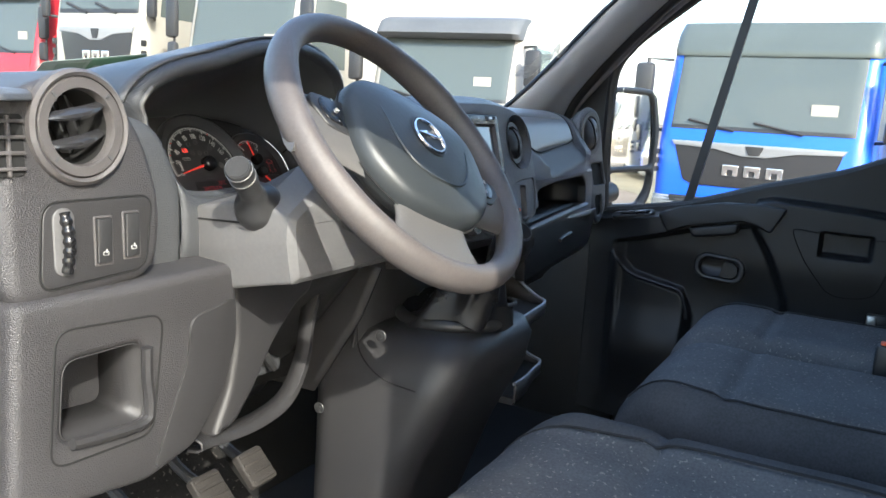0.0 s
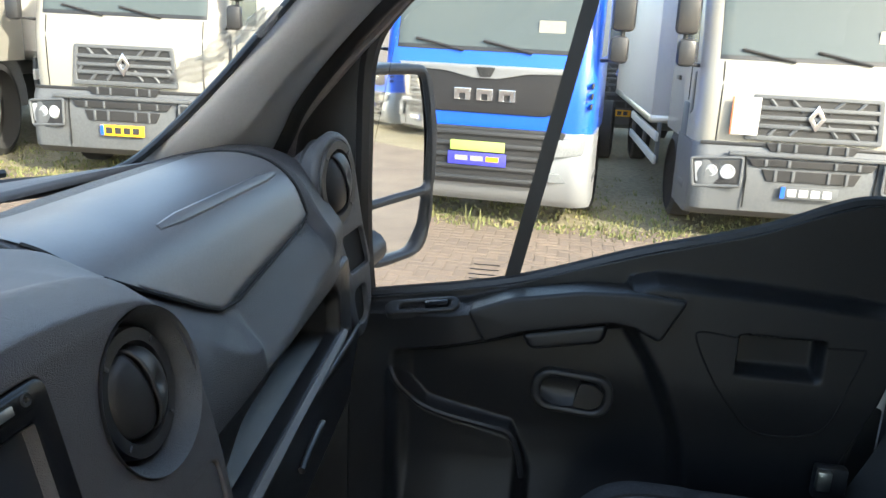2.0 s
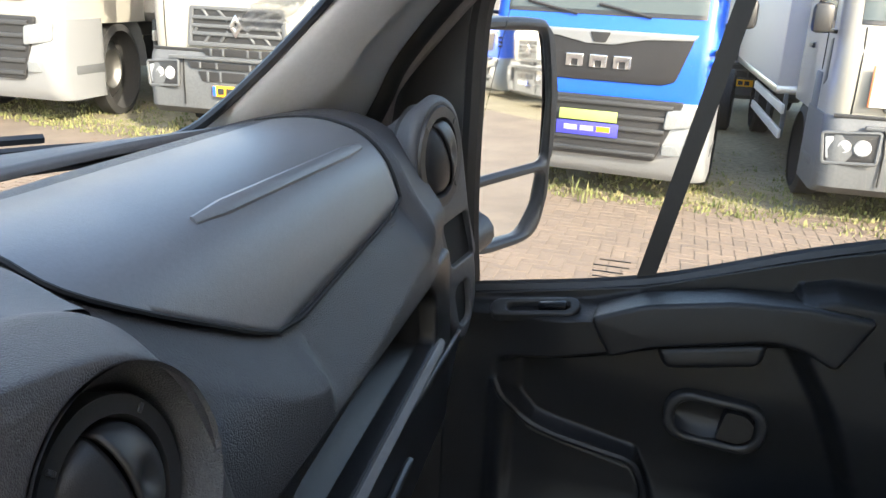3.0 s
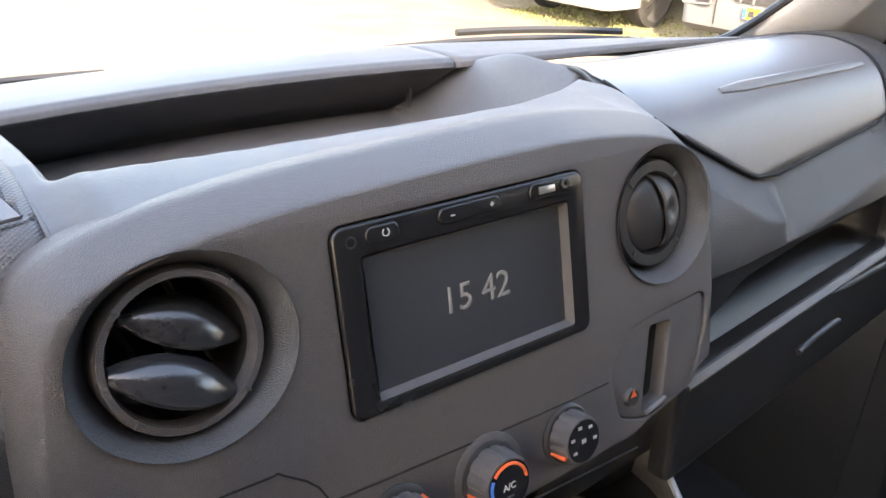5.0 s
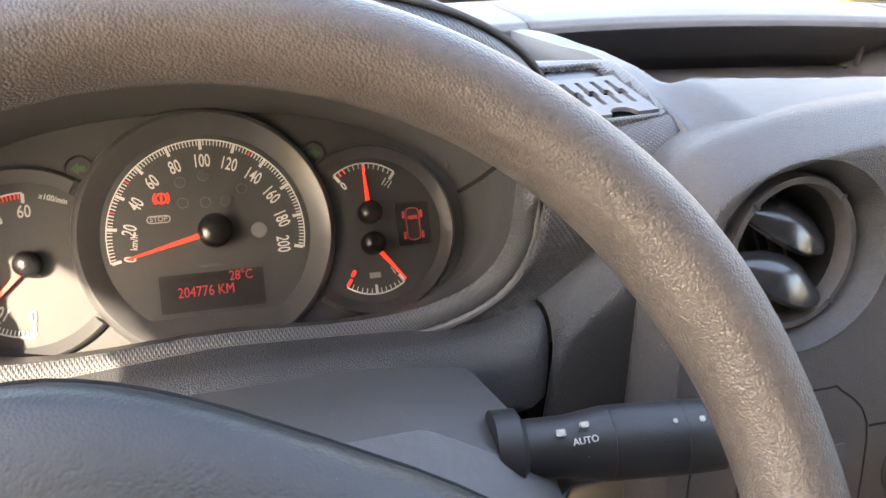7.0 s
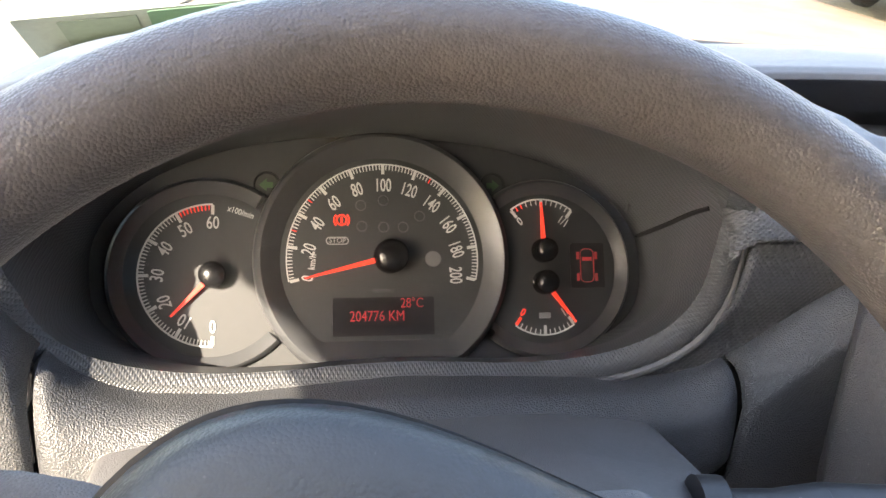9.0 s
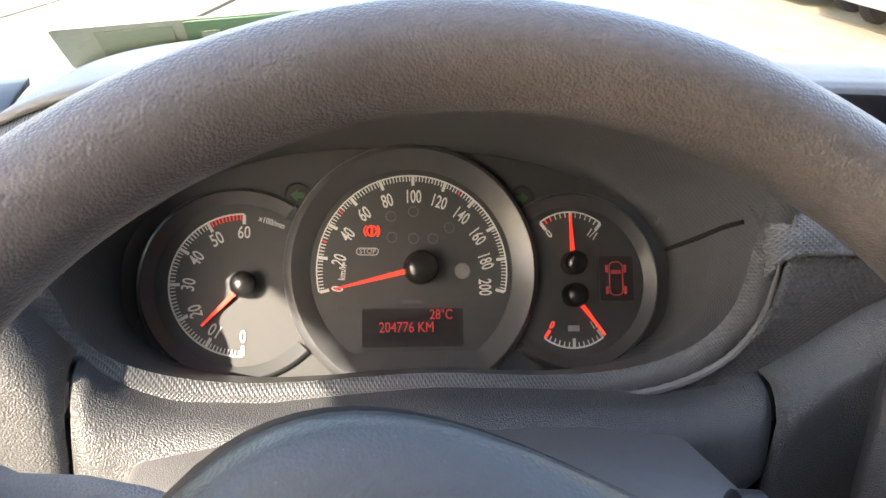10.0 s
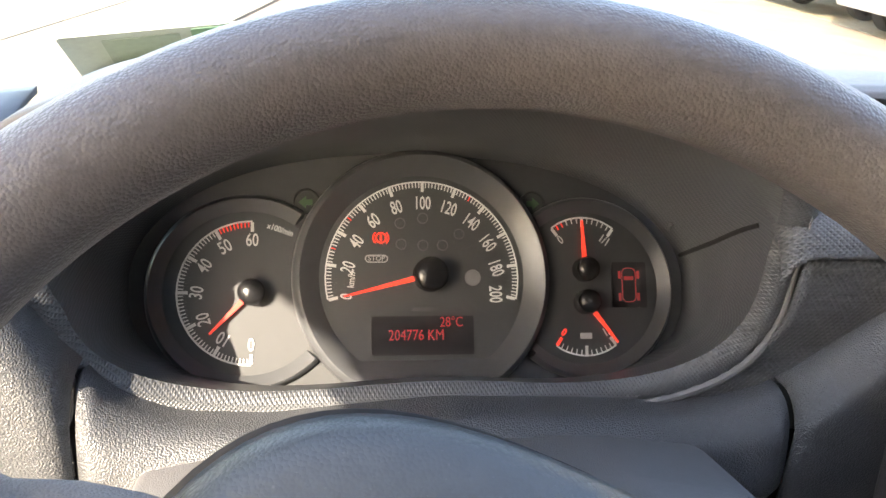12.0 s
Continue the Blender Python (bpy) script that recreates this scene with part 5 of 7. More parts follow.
def build_left():
    out = rounded([(-0.088, -0.075), (0.068, -0.066), (0.080, 0.0), (0.062, 0.062), (0.030, 0.108), (-0.015, 0.124), (-0.060, 0.108), (-0.088, 0.09)], 0.030)
    vent = oval(-0.014, 0.075, 0.0475)
    panel = rounded([(-0.058, -0.060), (0.052, -0.054), (0.062, 0.012), (-0.052, 0.012)], 0.014)
    part("end_fascia", prism(out, 0.12, LP, 0.012, [vent], 5, rim=0.002), LOWER, dash, "grained end fascia with vent and switches", crease=50)
    part("vent_collar", lathe([(0.0495, -0.002), (0.0490, 0.005), (0.0460, 0.008), (0.0430, 0.006), (0.0425, -0.03)], LP @ Matrix.Translation((-0.014, 0.075, 0.0)), 56), SMOOTH, dash)
    air_vent(LP @ Matrix.Translation((-0.014, 0.075, 0.003)), 0.0425, "dashboard air vents", True, (radians(12), radians(16)), "round open air vent beside the driver door", fat=0.13)
    part("switch_plate", prism(panel, 0.004, LP @ Matrix.Translation((0, 0, 0.0016)), 0.001), CONSOLE, dash)
    part("joint_line", tube([LP @ Vector((x, y, 0.0006)) for x, y in inset(panel, -0.0012)], 0.0010, 5, True), DARK, dash)
    w = thing("light_adjuster", LP @ Vector((-0.034, -0.022, 0)), "ribbed black headlamp height wheel in a pale slot", "switch")
    part("slot", prism(rrect(-0.045, -0.050, -0.024, 0.008, 0.010), 0.002, LP @ Matrix.Translation((0, 0, 0.0030)), 0.0012), PALE, w)
    bm = tube([LP @ Vector((-0.0345, -0.046 + 0.05 * k / 24, 0.0035 + 0.005 * math.sin(math.pi * k / 24))) for k in range(25)], [0.0042 + 0.0012 * (k % 4 < 2) for k in range(25)], 10)
    part("thumb_wheel", bm, GLOSS, w)
    for y in (-0.044, 0.002):
        part("lamp_symbol", block((0.007, 0.005, 0.0006), (-0.0345, y, 0.0056), 0.001, LP), GREY, w)
    rocker(LP @ Matrix.Translation((0.005, -0.024, 0.0016)), 0.0155, 0.040, "ring", "black lamp rocker switch with white symbol", "door side switches")
    rocker(LP @ Matrix.Translation((0.036, -0.022, 0.0016)), 0.0155, 0.040, "ring", "black lock rocker switch with white symbol", "door side switches")
    part("inner_panel", sheet(lambda u, v: (-0.80 + 0.12 * u, 0.085, 1.715 - 0.17 * v), 6, 8), BLACK, dash, thick=0.004)
    # lower part with the open bin
    M = axes((-0.78, -0.012, 1.54), (1, 0.01, 0), (0, -0.06, 1))
    out = rounded([(-0.088, -0.19), (-0.036, -0.104), (0.060, -0.116), (0.122, -0.100), (0.162, -0.048), (0.178, 0.008), (0.174, 0.055), (0.168, 0.094), (-0.088, 0.094)], 0.012)
    bin_hole = rounded([(-0.040, -0.040), (0.052, -0.046), (0.046, 0.034), (-0.038, 0.034)], 0.014)
    part("lower_cover", prism(out, 0.10, M, 0.010, [bin_hole], 5), LOWER, dash, "grained lower cover with an open bin", crease=50)
    lid = rounded([(-0.052, -0.060), (0.062, -0.064), (0.068, 0.058), (-0.050, 0.066)], 0.018)
    part("joint_line", tube([M @ Vector((x, y, 0.0002)) for x, y in lid], 0.0011, 5, True), DARK, dash)
    lid2 = rounded([(0.104, 0.046), (0.168, 0.058), (0.172, 0.008), (0.157, -0.046), (0.118, -0.094), (0.064, -0.106), (0.082, -0.053), (0.102, 0.0)], 0.012)
    part("joint_line", tube([M @ Vector((x, y, 0.0006)) for x, y in inset(lid2, -0.0012)], 0.0014, 5, True), DARK, dash)
    part("small_cover", prism(lid2, 0.004, M @ Matrix.Translation((0, 0, 0.0020)), 0.0015), CONSOLE, dash)
    ring0 = [M @ Vector((x, y, -0.004)) for x, y in bin_hole]
    ring1 = [M @ Vector((x * 0.9, y * 0.9, -0.062)) for x, y in bin_hole]
    part("bin_lining", loft([ring0, ring1], caps=False), CONSOLE, dash, thick=0.001)
    part("bin_back", prism([(x * 0.92, y * 0.92) for x, y in bin_hole], 0.002, M @ Matrix.Translation((0, 0, -0.060))), CONSOLE, dash)
    part("bin_lip", tube([M @ Vector((x, y, 0.004)) for x, y in curve([(-0.034, -0.040), (0.0, -0.044), (0.046, -0.046), (0.053, -0.03), (0.048, 0.0), (0.046, 0.03)], 5)], 0.0055, 8), CONSOLE, dash)
    # end cap towards the door with the side window grille
    bm = prism(rounded([(0.02, 1.40), (0.012, 1.78), (0.05, 1.812), (0.26, 1.79), (0.26, 1.30), (0.02, 1.28)], 0.03), 0.10, axes((-0.872, 0, 0), (0, -1, 0), (0, 0, 1)) @ Matrix.Diagonal((-1, 1, -1, 1)), 0.0)
    part("end_cap", bm, LOWER, dash, "plain grey end cap of the dashboard")
    g = thing("side_grille", (-0.868, 0.02, 1.74), "black side window demister grille", "air vent")
    for k in range(4):
        part("slat", block((0.028, 0.003, 0.004), (-0.080, 0.042 + 0.0125 * k, 0.0025), 0.001, LP), SMOOTH, g)
    part("slat", block((0.003, 0.048, 0.004), (-0.080, 0.060, 0.0022), 0.001, LP), SMOOTH, g)
    part("well", prism(rrect(-0.096, 0.036, -0.066, 0.085, 0.004), 0.003, LP @ Matrix.Translation((0, 0, 0.0012))), DARK, g)


build_left()

# ---- steering wheel and column ----
WA = radians(40.7)
WM = axes((-0.506, -0.154, 1.764), (1, 0, 0), (0, math.sin(WA), math.cos(WA)))
RW = 0.1640


def build_wheel():
    w = thing("steering_wheel", WM.translation, "worn dark grey steering wheel with airbag hub", "steering wheel")
    n = 120
    loops = []
    for k in range(n):
        a = 2 * math.pi * k / n
        fat = 1.0 + 0.10 * (math.exp(-((math.degrees(a) % 360 - 32) / 14) ** 2) + math.exp(-((math.degrees(a) % 360 - 148) / 14) ** 2))
        ring = []
        for j in range(20):
            b = 2 * math.pi * j / 20
            rr, hh = 0.0142 * fat * math.cos(b), 0.0168 * fat * math.sin(b)
            ring.append(WM @ Vector(((RW + rr) * math.cos(a), (RW + rr) * math.sin(a), hh)))
        loops.append(ring)
    loops.append(loops[0])
    part("rim", loft(loops, caps=False), RIM, w, "worn leather-grained rim")
    # the wheel is turned a little to the right
    WH = WM @ Matrix.Rotation(radians(-27), 4, "Z")
    # two arms, each with a switch pad
    for s in (-1, 1):
        rows = []
        for k in range(9):
            t = k / 8
            x = s * (0.066 + (RW - 0.066) * t)
            up = lerp_table([(0, 0.022), (0.45, 0.016), (0.7, 0.006), (0.85, 0.014), (1, 0.032)], t)
            down = lerp_table([(0, -0.078), (0.3, -0.072), (0.8, -0.064), (1, -0.078)], t)
            hw, zc = (up - down) / 2, (up + down) / 2
            d = 0.004 - 0.004 * t + 0.010
            rows.append([WH @ Vector((x, zc + hw * math.cos(q) - 0.0 * t, -0.006 + 0.011 * math.sin(q) + 0.006 * (1 - t))) for q in [2 * math.pi * j / 16 for j in range(16)]])
        part("spoke", loft(rows), SPOKE, w)
        pad = rounded([(s * 0.086, -0.040), (s * 0.124, -0.036), (s * 0.142, -0.014), (s * 0.140, 0.001), (s * 0.086, 0.010)], 0.006)
        part("switch_pad", prism(pad, 0.012, WH @ Matrix.Translation((0, 0, 0.0110)) @ Matrix.Rotation(s * 0.015, 4, "Y"), 0.0018), BLACK, w, "black switch pad on the wheel arm")
        key = rounded([(s * 0.105, -0.030), (s * 0.124, -0.027), (s * 0.132, -0.012), (s * 0.130, -0.002), (s * 0.108, 0.002)], 0.004)
        part("switch_key", prism(key, 0.004, WH @ Matrix.Translation((0, 0, 0.0122)) @ Matrix.Rotation(s * 0.015, 4, "Y"), 0.0010), GLOSS, w, "glossy black wheel key")
        if s > 0:
            bm = words("R", 0.0055, WH @ Matrix.Translation((0.116, -0.006, 0.0128)), 0.0002)
            words("O", 0.0055, WH @ Matrix.Translation((0.113, -0.022, 0.0128)), 0.0002, bm)
        else:
            bm = words("+", 0.007, WH @ Matrix.Translation((-0.116, -0.002, 0.0128)), 0.0002)
            words("-", 0.007, WH @ Matrix.Translation((-0.112, -0.028, 0.0128)), 0.0002, bm)
            block((0.005, 0.004, 0.0004), (-0.113, -0.015, 0.0128), 0.002, WH, bm)
        part("pad_marks", bm, WHITE, w)
    # lower arm plate, split in two limbs
    rows = []
    for k in range(9):
        t = k / 8
        y = -0.070 - (RW - 0.078) * t
        hw = 0.056 - 0.008 * math.sin(t * math.pi) + 0.026 * t ** 3
        rows.append([WH @ Vector((hw * math.copysign(abs(math.cos(q)) ** 0.5, math.cos(q)), y, 0.004 - 0.006 * t + 0.008 * math.sin(q))) for q in [2 * math.pi * j / 24 for j in range(24)]])
    part("lower_spoke", loft(rows), SPOKE, w, "grey lower arm of the wheel")
    # airbag hub: shield shape with a domed face
    def shield(g, h):
        out = []
        for k in range(72):
            a = 2 * math.pi * k / 72
            c, s = math.cos(a), math.sin(a)
            x = 0.100 * math.copysign(abs(c) ** 0.606, c) * (1 - 0.30 * max(0, -s) ** 1.4)
            y = (0.083 * math.copysign(abs(s) ** 0.74, s) if s < 0 else 0.0815 * s ** 0.606) - 0.024
            out.append(WH @ Vector((x * g, y * g, h)))
        return out
    part("airbag_cover", loft([shield(0.93, -0.012), shield(1.0, 0.000), shield(1.0, 0.010), shield(0.985, 0.0175), shield(0.955, 0.0225), shield(0.90, 0.0255), shield(0.70, 0.0300), shield(0.4, 0.0325), shield(0.1, 0.033)]), HUB, w, "grained airbag cover", crease=60)
    line = curve([(-0.070, 0.040), (-0.064, 0.0), (-0.048, -0.045), (-0.022, -0.066), (0.022, -0.066), (0.048, -0.045), (0.064, 0.0), (0.070, 0.040)], 8)
    part("cover_ridge", tube([WH @ Vector((x, y, lerp_table([(0, 0.033), (0.4, 0.0322), (0.7, 0.0295), (0.9, 0.0248), (1.0, 0.017)], math.hypot(x / 0.100, (y + 0.024) / 0.086)))) for x, y in line], 0.0016, 6), HUB, w)
    part("cover_gap", loft([shield(1.018, 0.0045), shield(1.0, 0.0050)], caps=False), DARK, w, "dark gap round the airbag cover")
    L = WH @ Matrix.Translation((0.0, -0.008, 0.0325))
    part("badge_well", lathe([(0.0265, -0.003), (0.0265, 0.001), (0.0240, 0.0016), (0.0225, 0.0)], L, 40), BLACK, w)
    part("badge_ring", lathe([(0.0195, 0.0), (0.0205, 0.0028), (0.0222, 0.0028), (0.0232, 0.0)], L, 40), SILVER, w, "chrome badge ring")
    part("badge_disc", lathe([(0.0235, 0.0004), (0, 0.0004)], L, 40), BLACK, w)
    part("badge_bar", prism([(-0.020, -0.004), (0.004, -0.001), (0.004, -0.004), (0.020, 0.004), (-0.004, 0.001), (-0.004, 0.004)], 0.002, L @ Matrix.Translation((0, 0, 0.0028)), 0.0004), SILVER, w, "plain chrome badge shape")
    bm = bmesh.new()
    for k in range(3):
        block((0.005, 0.007, 0.0004), (0.018 + 0.008 * k, -0.066, 0.0285), 0.001, WH, bm)
    block((0.030, 0.003, 0.0004), (0.026, -0.074, 0.0265), 0.001, WH, bm)
    part("cover_mark", bm, GREY, w, "faint pale airbag mark")


def build_column():
    c = thing("steering_column", (-0.497, 0.0, 1.60), "grey steering column shroud with two stalks", "steering column")
    def ring(y, hw, z0, zs, zc, cx=-0.4955):
        """A section of the shroud: half width, foot, shoulder and crown heights."""
        return [(cx + x, y, z) for x, z in rounded([(-hw, z0 + 0.045), (-hw * 0.93, z0), (hw * 0.93, z0), (hw, z0 + 0.045), (hw, zs), (hw * 0.52, zc), (-hw * 0.52, zc), (-hw, zs)], 0.005, 3)]
    part("shroud", loft([ring(0.10, 0.115, 1.60, 1.670, 1.672), ring(0.03, 0.128, 1.603, 1.692, 1.700), ring(-0.01, 0.130, 1.605, 1.700, 1.716), ring(-0.058, 0.130, 1.616, 1.702, 1.742), ring(-0.090, 0.127, 1.622, 1.694, 1.732), ring(-0.097, 0.121, 1.629, 1.690, 1.724), ring(-0.099, 0.110, 1.640, 1.684, 1.714)]), PALE, c, "pale grey two-part shroud", crease=30)
    part("joint_line", tube([(-0.6235, 0.03, 1.678), (-0.6255, -0.01, 1.680), (-0.6255, -0.058, 1.682), (-0.6135, -0.088, 1.680)], 0.0012, 5), DARK, c)
    part("hub_shaft", tube([WM @ Vector((0, 0, -0.012)), WM @ Vector((0, 0, -0.10))], [0.05, 0.045], 24), BLACK, c)
    a, b = Vector((-0.612, -0.046, 1.696)), Vector((-0.682, -0.078, 1.744))
    s = part("left_stalk", tube([a.lerp(b, t) for t in (0, 0.10, 0.2, 0.28, 0.45, 0.70, 0.72, 0.76, 0.78, 0.98, 1.0)], [0.026, 0.0255, 0.022, 0.0145, 0.0115, 0.0130, 0.0122, 0.0122, 0.0132, 0.0130, 0.0118], 20), BLACK, c, "black lamp stalk with ringed end")
    part("end_cap", tube([b.lerp(a, -0.01), b.lerp(a, 0.03)], [0.0108, 0.0118], 20), RUBBER, s)
    for q in (0.05, 0.20):
        part("ring_mark", tube([b.lerp(a, q), b.lerp(a, q + 0.014)], 0.0135, 20), STEEL, s)
    a, b = Vector((-0.392, -0.046, 1.711)), Vector((-0.292, -0.066, 1.7165))
    s = part("right_stalk", tube([a.lerp(b, t) for t in (0, 0.10, 0.13, 0.30, 0.48, 0.485, 0.50, 0.79, 0.795, 0.81, 0.97, 1.0)], [0.0175, 0.0175, 0.0125, 0.0130, 0.0160, 0.0154, 0.0160, 0.0160, 0.0154, 0.0160, 0.0155, 0.013], 20), BLACK, c, "black wiper stalk with printed symbols")
    M = axes(a.lerp(b, 0.5) + Vector((0, -0.0095, 0.0128)), b - a, (0, 0.75, 0.6))
    bm = words("AUTO", 0.0040, M @ Matrix.Translation((-0.017, -0.001, -0.001)) @ Matrix.Rotation(0.1, 4, "Z"), 0.0003)
    words("1", 0.0045, M @ Matrix.Translation((-0.016, -0.006, -0.0035)), 0.0003, bm)
    for k in range(3):
        block((0.0024, 0.0024, 0.0005), (0.034, 0.004 - 0.0045 * k, -0.0004 - 0.0006 * k * k), 0.0006, M, bm)
    block((0.0045, 0.0030, 0.0005), (0.040, 0.006, -0.0006), 0.0008, M, bm)
    block((0.0020, 0.0020, 0.0005), (0.022, 0.004, 0.0), 0.0008, M, bm)
    block((0.0040, 0.0030, 0.0005), (-0.027, 0.003, -0.0012), 0.0008, M, bm)
    block((0.0040, 0.0025, 0.0005), (-0.017, 0.0055, -0.0004), 0.0008, M, bm)
    part("printed_symbols", bm, WHITE, s)


build_wheel()
build_column()


# ---- console, gear lever, pedals ----
def build_console():
    c = thing("centre_console", (-0.14, 0.0, 0.95), "dark grey moulded gear console with storage trays", "console")
    def ring(z, x0, x1, y0, y1, r=0.05):
        return [(x, y, z) for x, y in rrect(x0, y0, x1, y1, r, 8)]
    part("body", loft([ring(0.95, -0.29, 0.00, 0.02, 0.14), ring(1.15, -0.30, 0.00, -0.02, 0.13), ring(1.30, -0.312, 0.01, -0.07, 0.12), ring(1.40, -0.312, 0.01, -0.12, 0.12, 0.05), ring(1.455, -0.300, 0.005, -0.135, 0.27, 0.06), ring(1.478, -0.270, -0.005, -0.125, 0.26, 0.06), ring(1.482, -0.24, -0.03, -0.10, 0.24, 0.05)]), CONSOLE, c, "rounded grained console body", crease=60)
    part("joint_line", tube(curve([(-0.3135, 0.030, 1.50), (-0.3155, 0.020, 1.455), (-0.3165, -0.02, 1.425), (-0.3165, -0.075, 1.418)], 5), 0.0012, 6), DARK, c)
    part("side_flap", sheet(lambda u, v: (-0.3125, lerp_table([(1.38, 0.10), (1.507, 0.021), (1.585, -0.010)], 1.585 - 0.205 * v) + 0.10 * u, 1.585 - 0.205 * v), 6, 10), CONSOLE, c, thick=0.004)
    for y, z in ((-0.013, 1.487), (0.09, 1.355)):
        part("screw", lathe([(0.0, 0.003), (0.004, 0.003), (0.0045, 0.001), (0.008, 0.001), (0.009, 0.0)], axes((-0.3145, y, z), (0, -1, 0), (0, 0, 1)), 20), BLACK, c, "black screw with washer")
    part("gaiter_collar", tube([(-0.135 + 0.085 * math.cos(a), -0.035 + 0.085 * math.sin(a), 1.489) for a in [2 * math.pi * k / 40 for k in range(40)]], 0.010, 10, True), BLACK, c)
    # trays on the passenger side with pale rims
    for z, x1, yf in ((1.462, 0.222, -0.075), (1.352, 0.195, -0.085)):
        rim = curve([(0.238, 0.05, z + 0.030), (0.232, 0.015, z + 0.020), (x1 - 0.008, -0.035, z - 0.004), (x1 - 0.030, yf + 0.01, z - 0.010), (0.10, yf, z - 0.010), (0.03, yf - 0.015, z - 0.002), (-0.03, yf - 0.02, z + 0.004)], 6)
        part("tray", prism([(p[0], p[1]) for p in rim] + [(-0.03, 0.25), (0.238, 0.25)], 0.012, Matrix.Translation((0, 0, z - 0.022))), BLACK, c)
        part("tray_wall", loft([[(p[0], p[1], z - 0.03) for p in rim], [(p[0], p[1], p[2] + 0.002) for p in rim]], closed=False), SMOOTH, c, thick=0.003)
        part("tray_rim", tube(rim, 0.0032, 8), mat("pale tray rim", (0.30, 0.32, 0.35), 0.4), c, "pale rim of the tray")
    part("cup_ring", tube([(0.115 + 0.042 * math.cos(a), 0.01 + 0.042 * math.sin(a), 1.456) for a in [2 * math.pi * k / 32 for k in range(32)]], 0.004, 8, True), SMOOTH, c)
    part("cup_well", lathe([(0.041, 0.002), (0.038, -0.01), (0, -0.011)], Matrix.Translation((0.115, 0.01, 1.452)), 32), DARK, c)
    part("back_panel", sheet(lambda u, v: (-0.30 + 0.56 * u, 0.02 + 0.03 * v, 1.60 - 0.20 * v), 6, 6), BLACK, c, thick=0.004)
    g = thing("gear_lever", (-0.135, -0.035, 1.485), "black gear lever with leather gaiter and ball knob", "gear lever")
    rows = []
    top = Vector((-0.190, -0.125, 1.580))
    for k in range(10):
        t = k / 9
        cpt = Vector((-0.135, -0.035, 1.488)).lerp(top, t)
        r = 0.078 * (1 - t) ** 1.3 + 0.016
        rows.append([cpt + Vector((r * math.cos(a) * (1 + 0.10 * math.sin(5 * a + 5 * t)), r * math.sin(a) * (1 + 0.11 * math.sin(7 * a - 6 * t)), 0.012 * math.sin(4 * a + 9 * t))) for a in [2 * math.pi * j / 40 for j in range(40)]])
    part("gaiter", loft(rows), mat("gaiter leather", (0.012, 0.012, 0.013), 0.28, bump="leather", strength=0.5), g, "creased black leather gaiter")
    ax = (Vector((-0.222, -0.172, 1.640)) - top).normalized()
    K = axes(top + ax * 0.01, ax.orthogonal(), ax.cross(ax.orthogonal()))
    prof = [(0.013, 0.0), (0.014, 0.012), (0.022, 0.024), (0.0275, 0.042), (0.0285, 0.058), (0.025, 0.074), (0.017, 0.083), (0, 0.085)]
    part("knob", lathe(prof, K, 32), GLOSS, g, "smooth black gear knob")
    part("knob_plate", lathe([(0.0165, 0.0835), (0.015, 0.0860), (0, 0.0868)], K, 32), SILVER, g, "chrome ringed shift plate")
    part("plate_face", lathe([(0.0135, 0.0866), (0, 0.0873)], K, 32), GLOSS, g)


